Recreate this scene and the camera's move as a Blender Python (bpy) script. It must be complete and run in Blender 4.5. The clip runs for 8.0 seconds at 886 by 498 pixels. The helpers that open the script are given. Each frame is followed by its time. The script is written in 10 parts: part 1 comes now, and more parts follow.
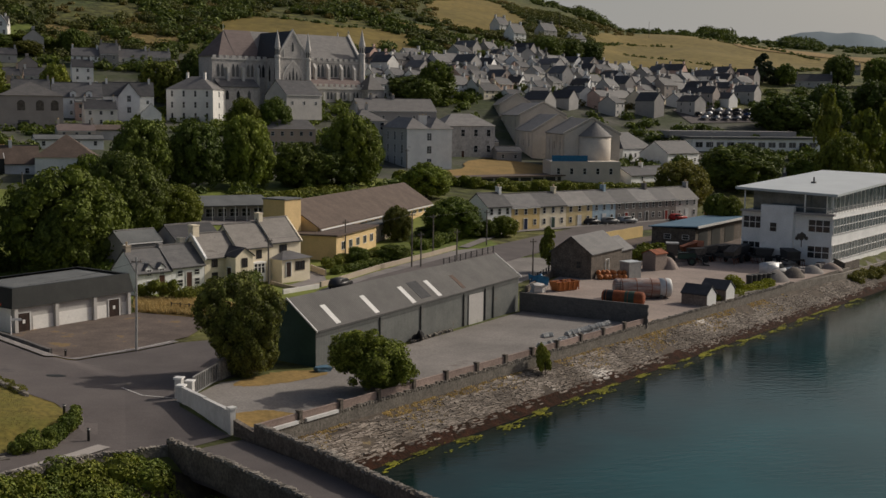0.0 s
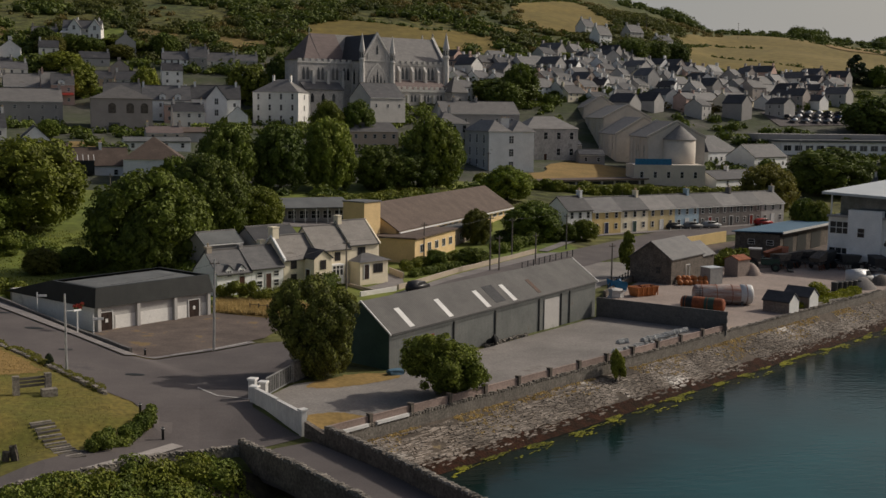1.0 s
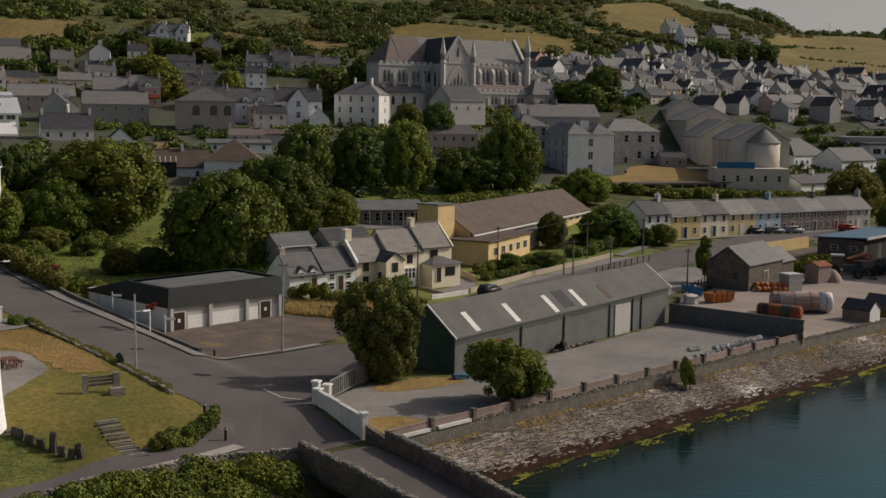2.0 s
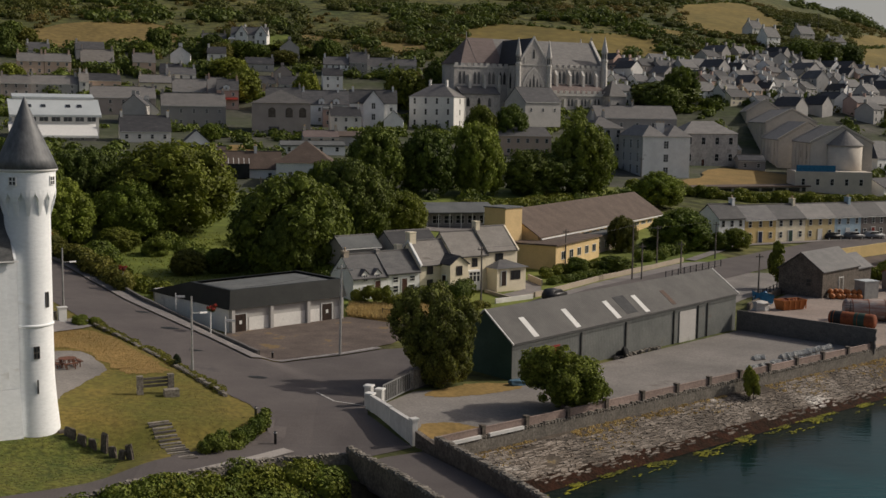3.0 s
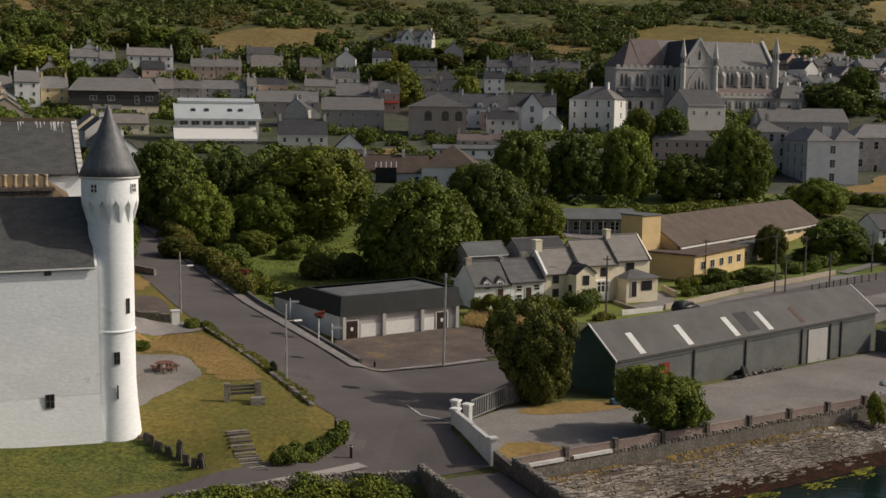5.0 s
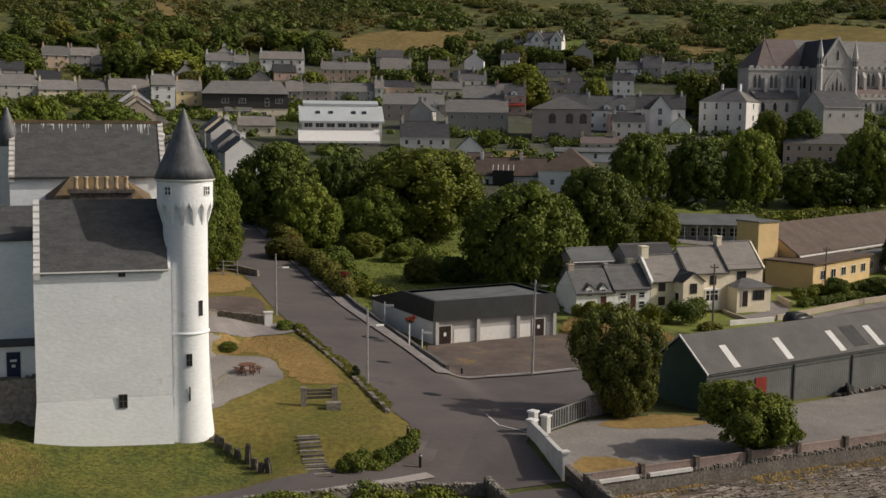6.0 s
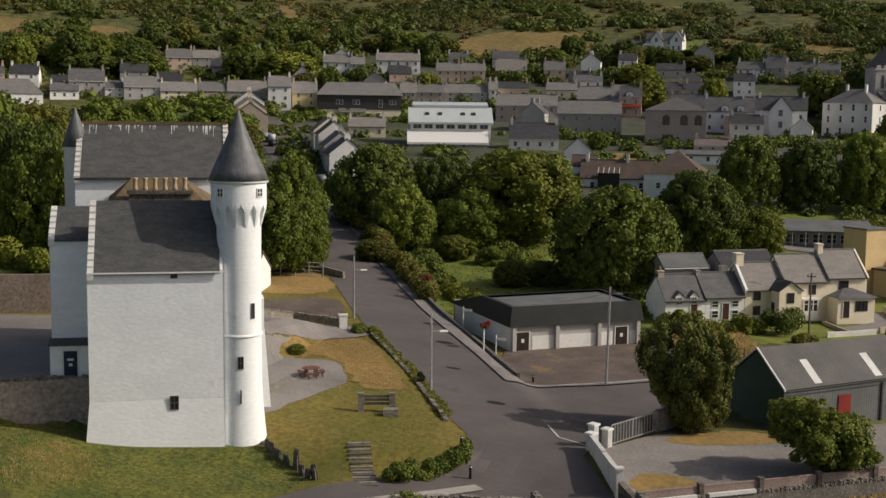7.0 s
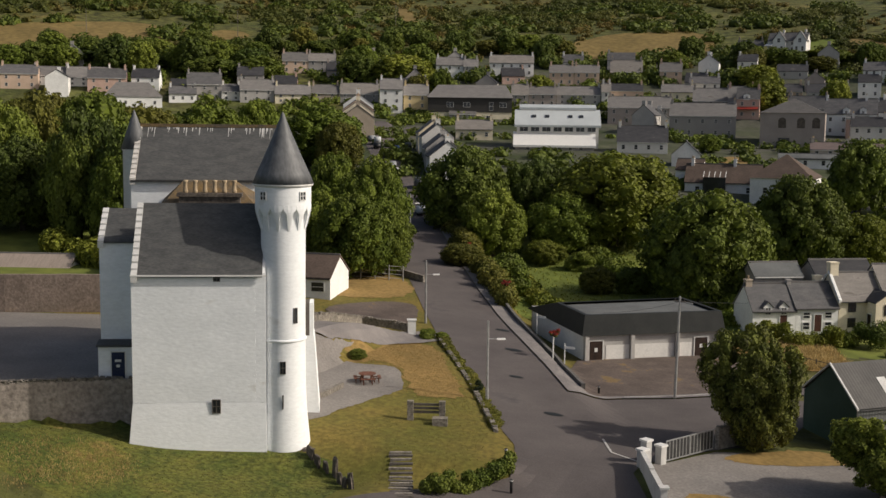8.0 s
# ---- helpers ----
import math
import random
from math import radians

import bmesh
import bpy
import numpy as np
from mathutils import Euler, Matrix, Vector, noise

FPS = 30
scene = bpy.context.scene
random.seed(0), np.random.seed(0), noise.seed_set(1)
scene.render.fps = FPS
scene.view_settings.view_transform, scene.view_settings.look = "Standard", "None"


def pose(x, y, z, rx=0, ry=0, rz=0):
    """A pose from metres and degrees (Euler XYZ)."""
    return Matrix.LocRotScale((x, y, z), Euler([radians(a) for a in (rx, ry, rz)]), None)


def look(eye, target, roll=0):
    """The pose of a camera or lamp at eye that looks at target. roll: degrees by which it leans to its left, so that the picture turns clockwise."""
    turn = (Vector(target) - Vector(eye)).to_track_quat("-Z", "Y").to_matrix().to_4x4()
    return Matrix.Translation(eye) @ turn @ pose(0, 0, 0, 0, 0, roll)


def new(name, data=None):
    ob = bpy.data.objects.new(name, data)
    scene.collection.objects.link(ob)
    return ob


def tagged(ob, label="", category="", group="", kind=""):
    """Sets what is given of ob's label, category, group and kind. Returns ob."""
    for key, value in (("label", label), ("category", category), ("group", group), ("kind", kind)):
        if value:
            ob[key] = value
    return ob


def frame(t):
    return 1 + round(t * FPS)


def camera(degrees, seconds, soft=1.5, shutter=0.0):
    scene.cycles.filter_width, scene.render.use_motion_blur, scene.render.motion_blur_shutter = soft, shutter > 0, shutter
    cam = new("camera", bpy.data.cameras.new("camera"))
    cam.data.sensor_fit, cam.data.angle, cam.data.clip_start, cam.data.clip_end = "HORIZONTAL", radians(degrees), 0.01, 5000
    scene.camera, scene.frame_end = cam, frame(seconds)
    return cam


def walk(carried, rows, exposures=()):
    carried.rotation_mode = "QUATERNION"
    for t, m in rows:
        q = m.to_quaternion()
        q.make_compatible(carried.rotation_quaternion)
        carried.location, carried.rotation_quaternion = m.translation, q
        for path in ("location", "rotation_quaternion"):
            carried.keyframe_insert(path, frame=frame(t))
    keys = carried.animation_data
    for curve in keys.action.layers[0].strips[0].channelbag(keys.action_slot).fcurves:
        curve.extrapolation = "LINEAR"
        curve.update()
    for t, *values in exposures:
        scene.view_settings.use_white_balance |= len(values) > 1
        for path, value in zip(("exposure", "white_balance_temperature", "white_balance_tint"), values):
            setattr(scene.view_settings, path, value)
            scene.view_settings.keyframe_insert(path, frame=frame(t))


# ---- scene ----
cam = camera(41.145, 8.0)
PATH = [
    (0, (-4.156, -95.127, 23.248), (22.243, 0.611, 11.530), 0.708),
    (0.5, (-3.745, -95.280, 23.332), (19.181, 1.357, 11.683), 0.731),
    (1, (-3.077, -95.177, 23.430), (16.300, 2.236, 11.801), 0.721),
    (1.5, (-2.281, -95.108, 23.514), (13.533, 2.951, 11.922), 0.740),
    (3, (0.848, -93.992, 23.718), (6.407, 5.188, 12.207), 0.728),
    (3.5, (2.275, -93.432, 23.804), (4.684, 5.875, 12.307), 0.705),
    (4, (3.935, -92.679, 23.942), (3.935, 6.654, 12.415), 0.662),
    (4.5, (5.856, -91.800, 24.096), (1.689, 7.444, 12.544), 0.649),
    (6, (12.283, -87.901, 24.279), (-8.894, 9.156, 12.814), 0.624),
    (6.5, (14.404, -86.297, 24.333), (-11.956, 9.478, 12.832), 0.658),
    (7, (16.716, -84.315, 24.375), (-14.853, 9.873, 12.891), 0.683),
    (7.5, (19.064, -82.288, 24.405), (-17.517, 10.077, 12.980), 0.712),
    (8, (21.267, -80.104, 24.417), (-20.297, 10.134, 13.035), 0.653),
]
walk(cam, [(t, look(eye, target, roll)) for t, eye, target, roll in PATH],
     exposures=((0.0, -0.37), (4.0, -0.33), (8.0, -0.10)))

# ---- light ----
SUN_ELEVATION, SUN_AZIMUTH = 34.5, 76.5      # azimuth clockwise from +y
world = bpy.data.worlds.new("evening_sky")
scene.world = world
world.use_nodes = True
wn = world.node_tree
sky = wn.nodes.new("ShaderNodeTexSky")
sky.sky_type = 'NISHITA'
sky.sun_disc = False
sky.sun_elevation = radians(SUN_ELEVATION)
sky.sun_rotation = radians(SUN_AZIMUTH)
sky.dust_density = 6.0
sky.air_density = 1.0
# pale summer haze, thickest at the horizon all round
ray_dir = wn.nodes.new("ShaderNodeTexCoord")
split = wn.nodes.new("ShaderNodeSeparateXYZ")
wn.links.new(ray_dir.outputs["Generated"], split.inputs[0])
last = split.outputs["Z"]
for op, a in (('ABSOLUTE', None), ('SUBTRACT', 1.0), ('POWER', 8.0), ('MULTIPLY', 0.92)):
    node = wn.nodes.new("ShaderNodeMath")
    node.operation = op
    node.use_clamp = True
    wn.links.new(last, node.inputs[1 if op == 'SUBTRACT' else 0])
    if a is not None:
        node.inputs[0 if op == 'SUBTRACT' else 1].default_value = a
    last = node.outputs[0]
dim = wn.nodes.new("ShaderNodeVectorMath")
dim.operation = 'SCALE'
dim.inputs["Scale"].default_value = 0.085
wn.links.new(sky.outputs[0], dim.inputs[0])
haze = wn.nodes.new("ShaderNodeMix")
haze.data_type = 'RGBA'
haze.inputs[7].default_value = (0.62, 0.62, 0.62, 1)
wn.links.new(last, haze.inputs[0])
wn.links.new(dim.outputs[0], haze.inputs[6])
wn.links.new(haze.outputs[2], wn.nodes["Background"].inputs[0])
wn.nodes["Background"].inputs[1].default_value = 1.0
sun_data = bpy.data.lights.new("sun", 'SUN')
sun_data.energy = 3.35
sun_data.angle = radians(0.6)
sun_data.color = (1.0, 0.92, 0.81)
sun = new("sun", sun_data)
sa, se = radians(SUN_AZIMUTH), radians(SUN_ELEVATION)
sun.matrix_world = look((150 * math.sin(sa), 150 * math.cos(sa), 150 * math.tan(se)), (0, 0, 0))

# ---- materials ----
MATS = {}


def mat(name, c1, c2, scale=1.5, rough=0.8, bump=0.15, fine=18.0, spread=0.22, metal=0.0, spec=0.3, island=0.0, objrand=0.0,
        stretch=(1, 1, 1), c3=None, c3_at=0.62, bump_size=0.03):
    """A rough surface: two base colours mixed in patches, a third one as stains, grain and relief at a finer scale."""
    m = bpy.data.materials.new(name)
    m.use_nodes = True
    nt = m.node_tree
    n, l = nt.nodes, nt.links
    bsdf = n["Principled BSDF"]
    co = n.new("ShaderNodeTexCoord")
    mp = n.new("ShaderNodeMapping")
    mp.inputs["Scale"].default_value = stretch
    l.new(co.outputs["Object"], mp.inputs[0])
    info = n.new("ShaderNodeObjectInfo")
    add = n.new("ShaderNodeVectorMath")
    add.operation = 'ADD'
    sc = n.new("ShaderNodeVectorMath")
    sc.operation = 'SCALE'
    sc.inputs[0].default_value = (37.0, 23.0, 11.0)
    l.new(info.outputs["Random"], sc.inputs["Scale"])
    l.new(mp.outputs[0], add.inputs[0])
    l.new(sc.outputs[0], add.inputs[1])
    big = n.new("ShaderNodeTexNoise")
    big.inputs["Scale"].default_value = scale
    big.inputs["Detail"].default_value = 5
    big.inputs["Roughness"].default_value = 0.6
    l.new(add.outputs[0], big.inputs["Vector"])
    ramp = n.new("ShaderNodeValToRGB")
    ramp.color_ramp.elements[0].position, ramp.color_ramp.elements[1].position = 0.36, 0.64
    ramp.color_ramp.elements[0].color, ramp.color_ramp.elements[1].color = (*c1, 1), (*c2, 1)
    if c3:
        e = ramp.color_ramp.elements.new(c3_at + 0.1)
        e.color = (*c3, 1)
    l.new(big.outputs[0], ramp.inputs[0])
    grain = n.new("ShaderNodeTexNoise")
    grain.inputs["Scale"].default_value = fine
    grain.inputs["Detail"].default_value = 4
    l.new(add.outputs[0], grain.inputs["Vector"])
    lev = n.new("ShaderNodeMapRange")
    lev.inputs["To Min"].default_value, lev.inputs["To Max"].default_value = 1 - spread, 1 + spread
    lev.inputs["From Min"].default_value, lev.inputs["From Max"].default_value = 0.3, 0.7
    l.new(grain.outputs[0], lev.inputs[0])
    last = lev.outputs[0]
    for amount, kind in ((island, "i"), (objrand, "o")):
        if amount:
            r = n.new("ShaderNodeMapRange")
            r.inputs["To Min"].default_value, r.inputs["To Max"].default_value = 1 - amount, 1 + amount
            if kind == "i":
                l.new(n.new("ShaderNodeNewGeometry").outputs["Random Per Island"], r.inputs[0])
            else:
                l.new(info.outputs["Random"], r.inputs[0])
            mul = n.new("ShaderNodeMath")
            mul.operation = 'MULTIPLY'
            l.new(last, mul.inputs[0])
            l.new(r.outputs[0], mul.inputs[1])
            last = mul.outputs[0]
    sc2 = n.new("ShaderNodeVectorMath")
    sc2.operation = 'SCALE'
    l.new(ramp.outputs[0], sc2.inputs[0])
    l.new(last, sc2.inputs["Scale"])
    l.new(sc2.outputs[0], bsdf.inputs["Base Color"])
    bsdf.inputs["Roughness"].default_value = rough
    bsdf.inputs["Metallic"].default_value = metal
    bsdf.inputs["Specular IOR Level"].default_value = spec
    if bump:
        b = n.new("ShaderNodeBump")
        b.inputs["Strength"].default_value = bump
        b.inputs["Distance"].default_value = bump_size
        l.new(grain.outputs[0], b.inputs["Height"])
        l.new(b.outputs[0], bsdf.inputs["Normal"])
    MATS[name] = m
    return m


def leafy(name, c1, c2, scale=0.35, trans=0.25, island=0.32):
    m = mat(name, c1, c2, scale, 0.65, 0, 6.0, 0.25, island=island, objrand=0.18, spec=0.25)
    n, l = m.node_tree.nodes, m.node_tree.links
    bsdf = n["Principled BSDF"]
    out = n["Material Output"]
    tr = n.new("ShaderNodeBsdfTranslucent")
    mix = n.new("ShaderNodeMixShader")
    mix.inputs[0].default_value = trans
    l.new(bsdf.inputs["Base Color"].links[0].from_socket, tr.inputs["Color"])
    l.new(bsdf.outputs[0], mix.inputs[1])
    l.new(tr.outputs[0], mix.inputs[2])
    l.new(mix.outputs[0], out.inputs["Surface"])
    return m


# ground
M_SCRUB = mat("scrub_ground", (0.050, 0.064, 0.016), (0.108, 0.100, 0.026), 0.022, 0.95, 0.9, 0.28, 0.6, bump_size=1.2, c3=(0.165, 0.118, 0.036))
M_LAWN = mat("lawn_grass", (0.105, 0.100, 0.018), (0.165, 0.122, 0.028), 0.14, 0.95, 0.5, 2.4, 0.3, bump_size=0.05, c3=(0.24, 0.160, 0.046))
M_DRY = mat("dry_grass", (0.205, 0.138, 0.046), (0.275, 0.178, 0.062), 0.16, 0.95, 0.4, 2.2, 0.22, bump_size=0.06, c3=(0.165, 0.135, 0.042))
M_FIELD = mat("field_grass", (0.135, 0.105, 0.024), (0.190, 0.138, 0.034), 0.02, 0.95, 0.4, 0.25, 0.25, bump_size=0.3, c3=(0.125, 0.112, 0.028))
M_TOWN = mat("town_ground", (0.042, 0.054, 0.018), (0.085, 0.082, 0.066), 0.05, 0.95, 0.4, 0.5, 0.3, bump_size=0.2, c3=(0.125, 0.115, 0.10))
M_WEED = mat("brown_seaweed", (0.016, 0.010, 0.006), (0.042, 0.017, 0.010), 0.9, 0.9, 0.8, 4.0, 0.4, c3=(0.035, 0.030, 0.012), bump_size=0.12, spec=0.08)
M_BANK = mat("bank_earth", (0.050, 0.040, 0.032), (0.10, 0.080, 0.062), 0.7, 0.95, 0.6, 5.0, 0.35, c3=(0.20, 0.15, 0.075), bump_size=0.08)
M_MOUND = mat("mound_grass", (0.062, 0.082, 0.014), (0.128, 0.122, 0.024), 0.28, 0.95, 0.9, 3.0, 0.5, bump_size=0.12, c3=(0.19, 0.140, 0.042), c3_at=0.56)
M_BRACKF = mat("bracken_field", (0.150, 0.108, 0.034), (0.205, 0.146, 0.050), 0.05, 0.95, 0.5, 0.5, 0.3, bump_size=0.3, c3=(0.11, 0.095, 0.03))
M_GREENF = mat("green_field", (0.095, 0.128, 0.020), (0.165, 0.178, 0.034), 0.03, 0.95, 0.4, 0.4, 0.25, bump_size=0.3)
M_ASPH = mat("asphalt", (0.086, 0.074, 0.072), (0.116, 0.100, 0.096), 0.16, 0.9, 0.3, 9.0, 0.14, bump_size=0.01, c3=(0.076, 0.069, 0.069))
M_KERB = mat("pale_footpath", (0.26, 0.235, 0.22), (0.35, 0.32, 0.295), 0.5, 0.9, 0.2, 7.0, 0.15, c3=(0.20, 0.18, 0.165))
# stained white paint, greyed to put the gate wall's shade into its colour
M_SHADEWHITE = mat("shaded_white_paint", (0.47, 0.46, 0.445), (0.58, 0.57, 0.55), 0.5, 0.8, 0.3, 5.0, 0.1, c3=(0.36, 0.34, 0.31), stretch=(1, 1, 0.4))
M_PATH = mat("pavement_concrete", (0.17, 0.155, 0.15), (0.22, 0.20, 0.19), 0.4, 0.9, 0.2, 8.0, 0.12)
M_GRAVEL = mat("yard_gravel", (0.165, 0.151, 0.140), (0.236, 0.216, 0.199), 0.13, 0.95, 0.3, 5.0, 0.18, c3=(0.145, 0.125, 0.110))
M_BROWNYARD = mat("brown_tarmac", (0.085, 0.066, 0.056), (0.135, 0.104, 0.088), 0.32, 0.9, 0.2, 6.0, 0.25, c3=(0.19, 0.130, 0.062), c3_at=0.55)
M_DIRT = mat("pink_dirt", (0.22, 0.178, 0.155), (0.32, 0.258, 0.222), 0.12, 0.95, 0.3, 5.0, 0.18, c3=(0.36, 0.26, 0.165))
M_PAINT = mat("road_paint", (0.42, 0.40, 0.38), (0.6, 0.58, 0.55), 2.0, 0.8, 0, 20, 0.2)
M_SEABED = mat("weedy_shore", (0.03, 0.024, 0.014), (0.06, 0.045, 0.022), 0.5, 0.6, 0.6, 3.0, 0.35, c3=(0.10, 0.045, 0.03), bump_size=0.1)
M_ALGAE = mat("green_algae", (0.060, 0.064, 0.006), (0.21, 0.20, 0.014), 0.5, 0.95, 0.4, 8.0, 0.3, island=0.45)
# stone
M_STONE = mat("rubble_stone", (0.15, 0.135, 0.115), (0.23, 0.205, 0.175), 0.9, 0.9, 0.7, 5.0, 0.4, objrand=0.22, bump_size=0.06, c3=(0.10, 0.09, 0.075))
M_STONED = mat("dark_stone", (0.085, 0.071, 0.060), (0.14, 0.118, 0.098), 1.0, 0.9, 0.7, 5.0, 0.4, bump_size=0.06, c3=(0.16, 0.14, 0.10))
M_REVET = mat("revetment_stone", (0.090, 0.072, 0.057), (0.235, 0.202, 0.172), 0.16, 0.9, 0.5, 6.0, 0.35, objrand=0.25, island=0.5, c3=(0.47, 0.435, 0.395), c3_at=0.60)
M_PINKB = mat("pink_block", (0.235, 0.175, 0.15), (0.30, 0.225, 0.195), 0.7, 0.9, 0.4, 6.0, 0.2, objrand=0.15)
M_EARTHW = mat("earthy_stone", (0.195, 0.152, 0.122), (0.275, 0.216, 0.175), 0.35, 0.95, 0.6, 4.0, 0.3, bump_size=0.06, c3=(0.31, 0.225, 0.155))
M_RETAIN = mat("pale_rubble", (0.24, 0.205, 0.178), (0.345, 0.30, 0.262), 0.5, 0.95, 0.7, 3.5, 0.35, bump_size=0.07, c3=(0.19, 0.155, 0.13))
M_SHEET = mat("beige_sheet_roof", (0.265, 0.218, 0.185), (0.325, 0.272, 0.232), 0.6, 0.75, 0.2, 5.0, 0.12, stretch=(6, 1, 1))
M_BLOCK = mat("grey_block", (0.105, 0.10, 0.095), (0.15, 0.14, 0.13), 0.5, 0.9, 0.4, 5.0, 0.2, c3=(0.085, 0.08, 0.075))
M_CHURCH = mat("church_stone", (0.38, 0.355, 0.335), (0.48, 0.45, 0.425), 0.3, 0.9, 0.3, 2.0, 0.22, c3=(0.28, 0.26, 0.24))
M_CHTRIM = mat("pale_stone_trim", (0.50, 0.475, 0.445), (0.58, 0.555, 0.52), 0.6, 0.85, 0.2, 3.0, 0.15)
# walls
M_WHITE = mat("white_paint", (0.66, 0.655, 0.63), (0.76, 0.755, 0.73), 0.35, 0.75, 0.5, 3.5, 0.06, c3=(0.58, 0.56, 0.52), bump_size=0.05, stretch=(1, 1, 2.2))
M_CASTLE = mat("whitewashed_stone", (0.795, 0.812, 0.822), (0.855, 0.870, 0.880), 0.3, 0.75, 0.3, 2.6, 0.05, c3=(0.74, 0.74, 0.725), bump_size=0.05, stretch=(1, 1, 2.2))
M_SILL = mat("white_trim", (0.68, 0.67, 0.65), (0.74, 0.73, 0.71), 2, 0.6, 0, 10, 0.05)
WALLC = {
    "white": (0.79, 0.785, 0.77), "offwhite": (0.71, 0.69, 0.655), "cream": (0.79, 0.70, 0.53), "school": (0.62, 0.455, 0.235), "yellow": (0.62, 0.46, 0.21), "paleyellow": (0.61, 0.49, 0.27),
    "grey": (0.32, 0.302, 0.29), "lightgrey": (0.43, 0.412, 0.394), "pink": (0.52, 0.36, 0.30), "blue": (0.36, 0.47, 0.55), "dark": (0.055, 0.052, 0.05),
    "brown": (0.365, 0.318, 0.288), "salmon": (0.58, 0.43, 0.33), "beige": (0.40, 0.335, 0.265), "sand": (0.56, 0.50, 0.43), "teal": (0.33, 0.48, 0.50), "ochre": (0.50, 0.27, 0.085), "stone": (0.185, 0.165, 0.152),
}
M_WALL = {k: mat(k + "_render", tuple(v * 0.92 for v in c), tuple(min(1, v * 1.06) for v in c), 0.4, 0.85, 0.2, 5.0, 0.07,
                 c3=tuple(v * 0.82 for v in c)) for k, c in WALLC.items()}
# roofs
M_SLATE = mat("slate_roof", (0.078, 0.077, 0.080), (0.118, 0.114, 0.114), 0.6, 0.62, 0.4, 5.0, 0.16, objrand=0.22, stretch=(1, 1, 3), c3=(0.105, 0.10, 0.095))
# weathered grey, lightened further to put distance haze into far roofs
M_SLATE2 = mat("weathered_hazy_slate", (0.15, 0.143, 0.138), (0.195, 0.184, 0.176), 0.5, 0.75, 0.4, 5.0, 0.15, objrand=0.22, stretch=(1, 1, 3), c3=(0.12, 0.105, 0.09))
M_SLATED = mat("dark_slate_roof", (0.036, 0.036, 0.040), (0.058, 0.057, 0.060), 0.6, 0.62, 0.4, 5.0, 0.16, objrand=0.25, stretch=(1, 1, 3), c3=(0.10, 0.095, 0.09))
M_TILE = mat("brown_roof", (0.085, 0.062, 0.05), (0.115, 0.084, 0.067), 0.5, 0.85, 0.4, 4.0, 0.15, c3=(0.13, 0.10, 0.08))
M_SLATE3 = mat("pale_weathered_slate", (0.185, 0.170, 0.155), (0.235, 0.216, 0.198), 0.5, 0.8, 0.4, 5.0, 0.15, stretch=(1, 1, 3), c3=(0.15, 0.135, 0.12))
M_REDSLATE = mat("red_slate", (0.135, 0.105, 0.098), (0.175, 0.135, 0.125), 0.4, 0.8, 0.4, 4.0, 0.15, stretch=(1, 1, 3), c3=(0.115, 0.10, 0.095))
M_CSLATE = mat("castle_slate", (0.064, 0.065, 0.066), (0.094, 0.094, 0.092), 0.8, 0.7, 0.5, 4.0, 0.22, stretch=(1, 1, 4), c3=(0.10, 0.098, 0.09))
M_LEAD = mat("cone_slate", (0.085, 0.088, 0.093), (0.135, 0.138, 0.143), 1.6, 0.55, 0.4, 5.0, 0.2, stretch=(1, 1, 0.25), spec=0.4)
M_CORR = mat("corrugated_roof", (0.093, 0.089, 0.085), (0.122, 0.116, 0.110), 0.4, 0.8, 0.2, 6.0, 0.08, c3=(0.135, 0.125, 0.12))
M_SHEDW = mat("green_grey_sheet", (0.118, 0.124, 0.118), (0.150, 0.155, 0.147), 0.5, 0.75, 0.1, 6.0, 0.1, c3=(0.13, 0.105, 0.09), c3_at=0.66)
M_SHEDG = mat("dark_green_sheet", (0.028, 0.06, 0.046), (0.04, 0.078, 0.06), 0.5, 0.6, 0.1, 6.0, 0.1)
M_BLACKF = mat("black_sheet", (0.016, 0.018, 0.018), (0.026, 0.028, 0.027), 0.6, 0.6, 0.1, 6.0, 0.12)
M_FELT = mat("roof_felt", (0.10, 0.105, 0.105), (0.14, 0.145, 0.145), 0.3, 0.85, 0.2, 5.0, 0.12)
M_SKYL = mat("roof_light", (0.55, 0.54, 0.52), (0.66, 0.65, 0.63), 1, 0.5, 0, 10, 0.08)
M_WROOF = mat("pale_metal_roof", (0.43, 0.46, 0.47), (0.49, 0.52, 0.53), 0.2, 0.45, 0, 8, 0.04)
# small
M_GLASS = mat("window_glass", (0.020, 0.022, 0.025), (0.035, 0.038, 0.042), 0.5, 0.12, 0, 5, 0.1, spec=0.6)
# office glass with the reflected sky painted into its base colour
M_GLASSSKY = mat("sky_tinted_office_glass", (0.07, 0.085, 0.095), (0.13, 0.15, 0.16), 0.5, 0.1, 0, 5, 0.2, spec=0.7)
M_WOODD = mat("dark_brown_door", (0.022, 0.013, 0.010), (0.040, 0.022, 0.016), 2, 0.6, 0.1, 12, 0.15)
M_WOODR = mat("red_brown_door", (0.06, 0.026, 0.018), (0.09, 0.036, 0.024), 2, 0.6, 0.1, 12, 0.15)
M_BLUE = mat("navy_door", (0.012, 0.02, 0.055), (0.018, 0.028, 0.075), 2, 0.5, 0, 12, 0.1)
M_RED = mat("red_paint", (0.20, 0.025, 0.018), (0.26, 0.035, 0.024), 2, 0.5, 0, 12, 0.1)
M_METAL = mat("galvanised", (0.30, 0.30, 0.30), (0.38, 0.38, 0.37), 2, 0.5, 0, 12, 0.1, metal=0.4)
M_DARKM = mat("dark_metal", (0.03, 0.03, 0.03), (0.05, 0.05, 0.05), 2, 0.6, 0, 12, 0.15)
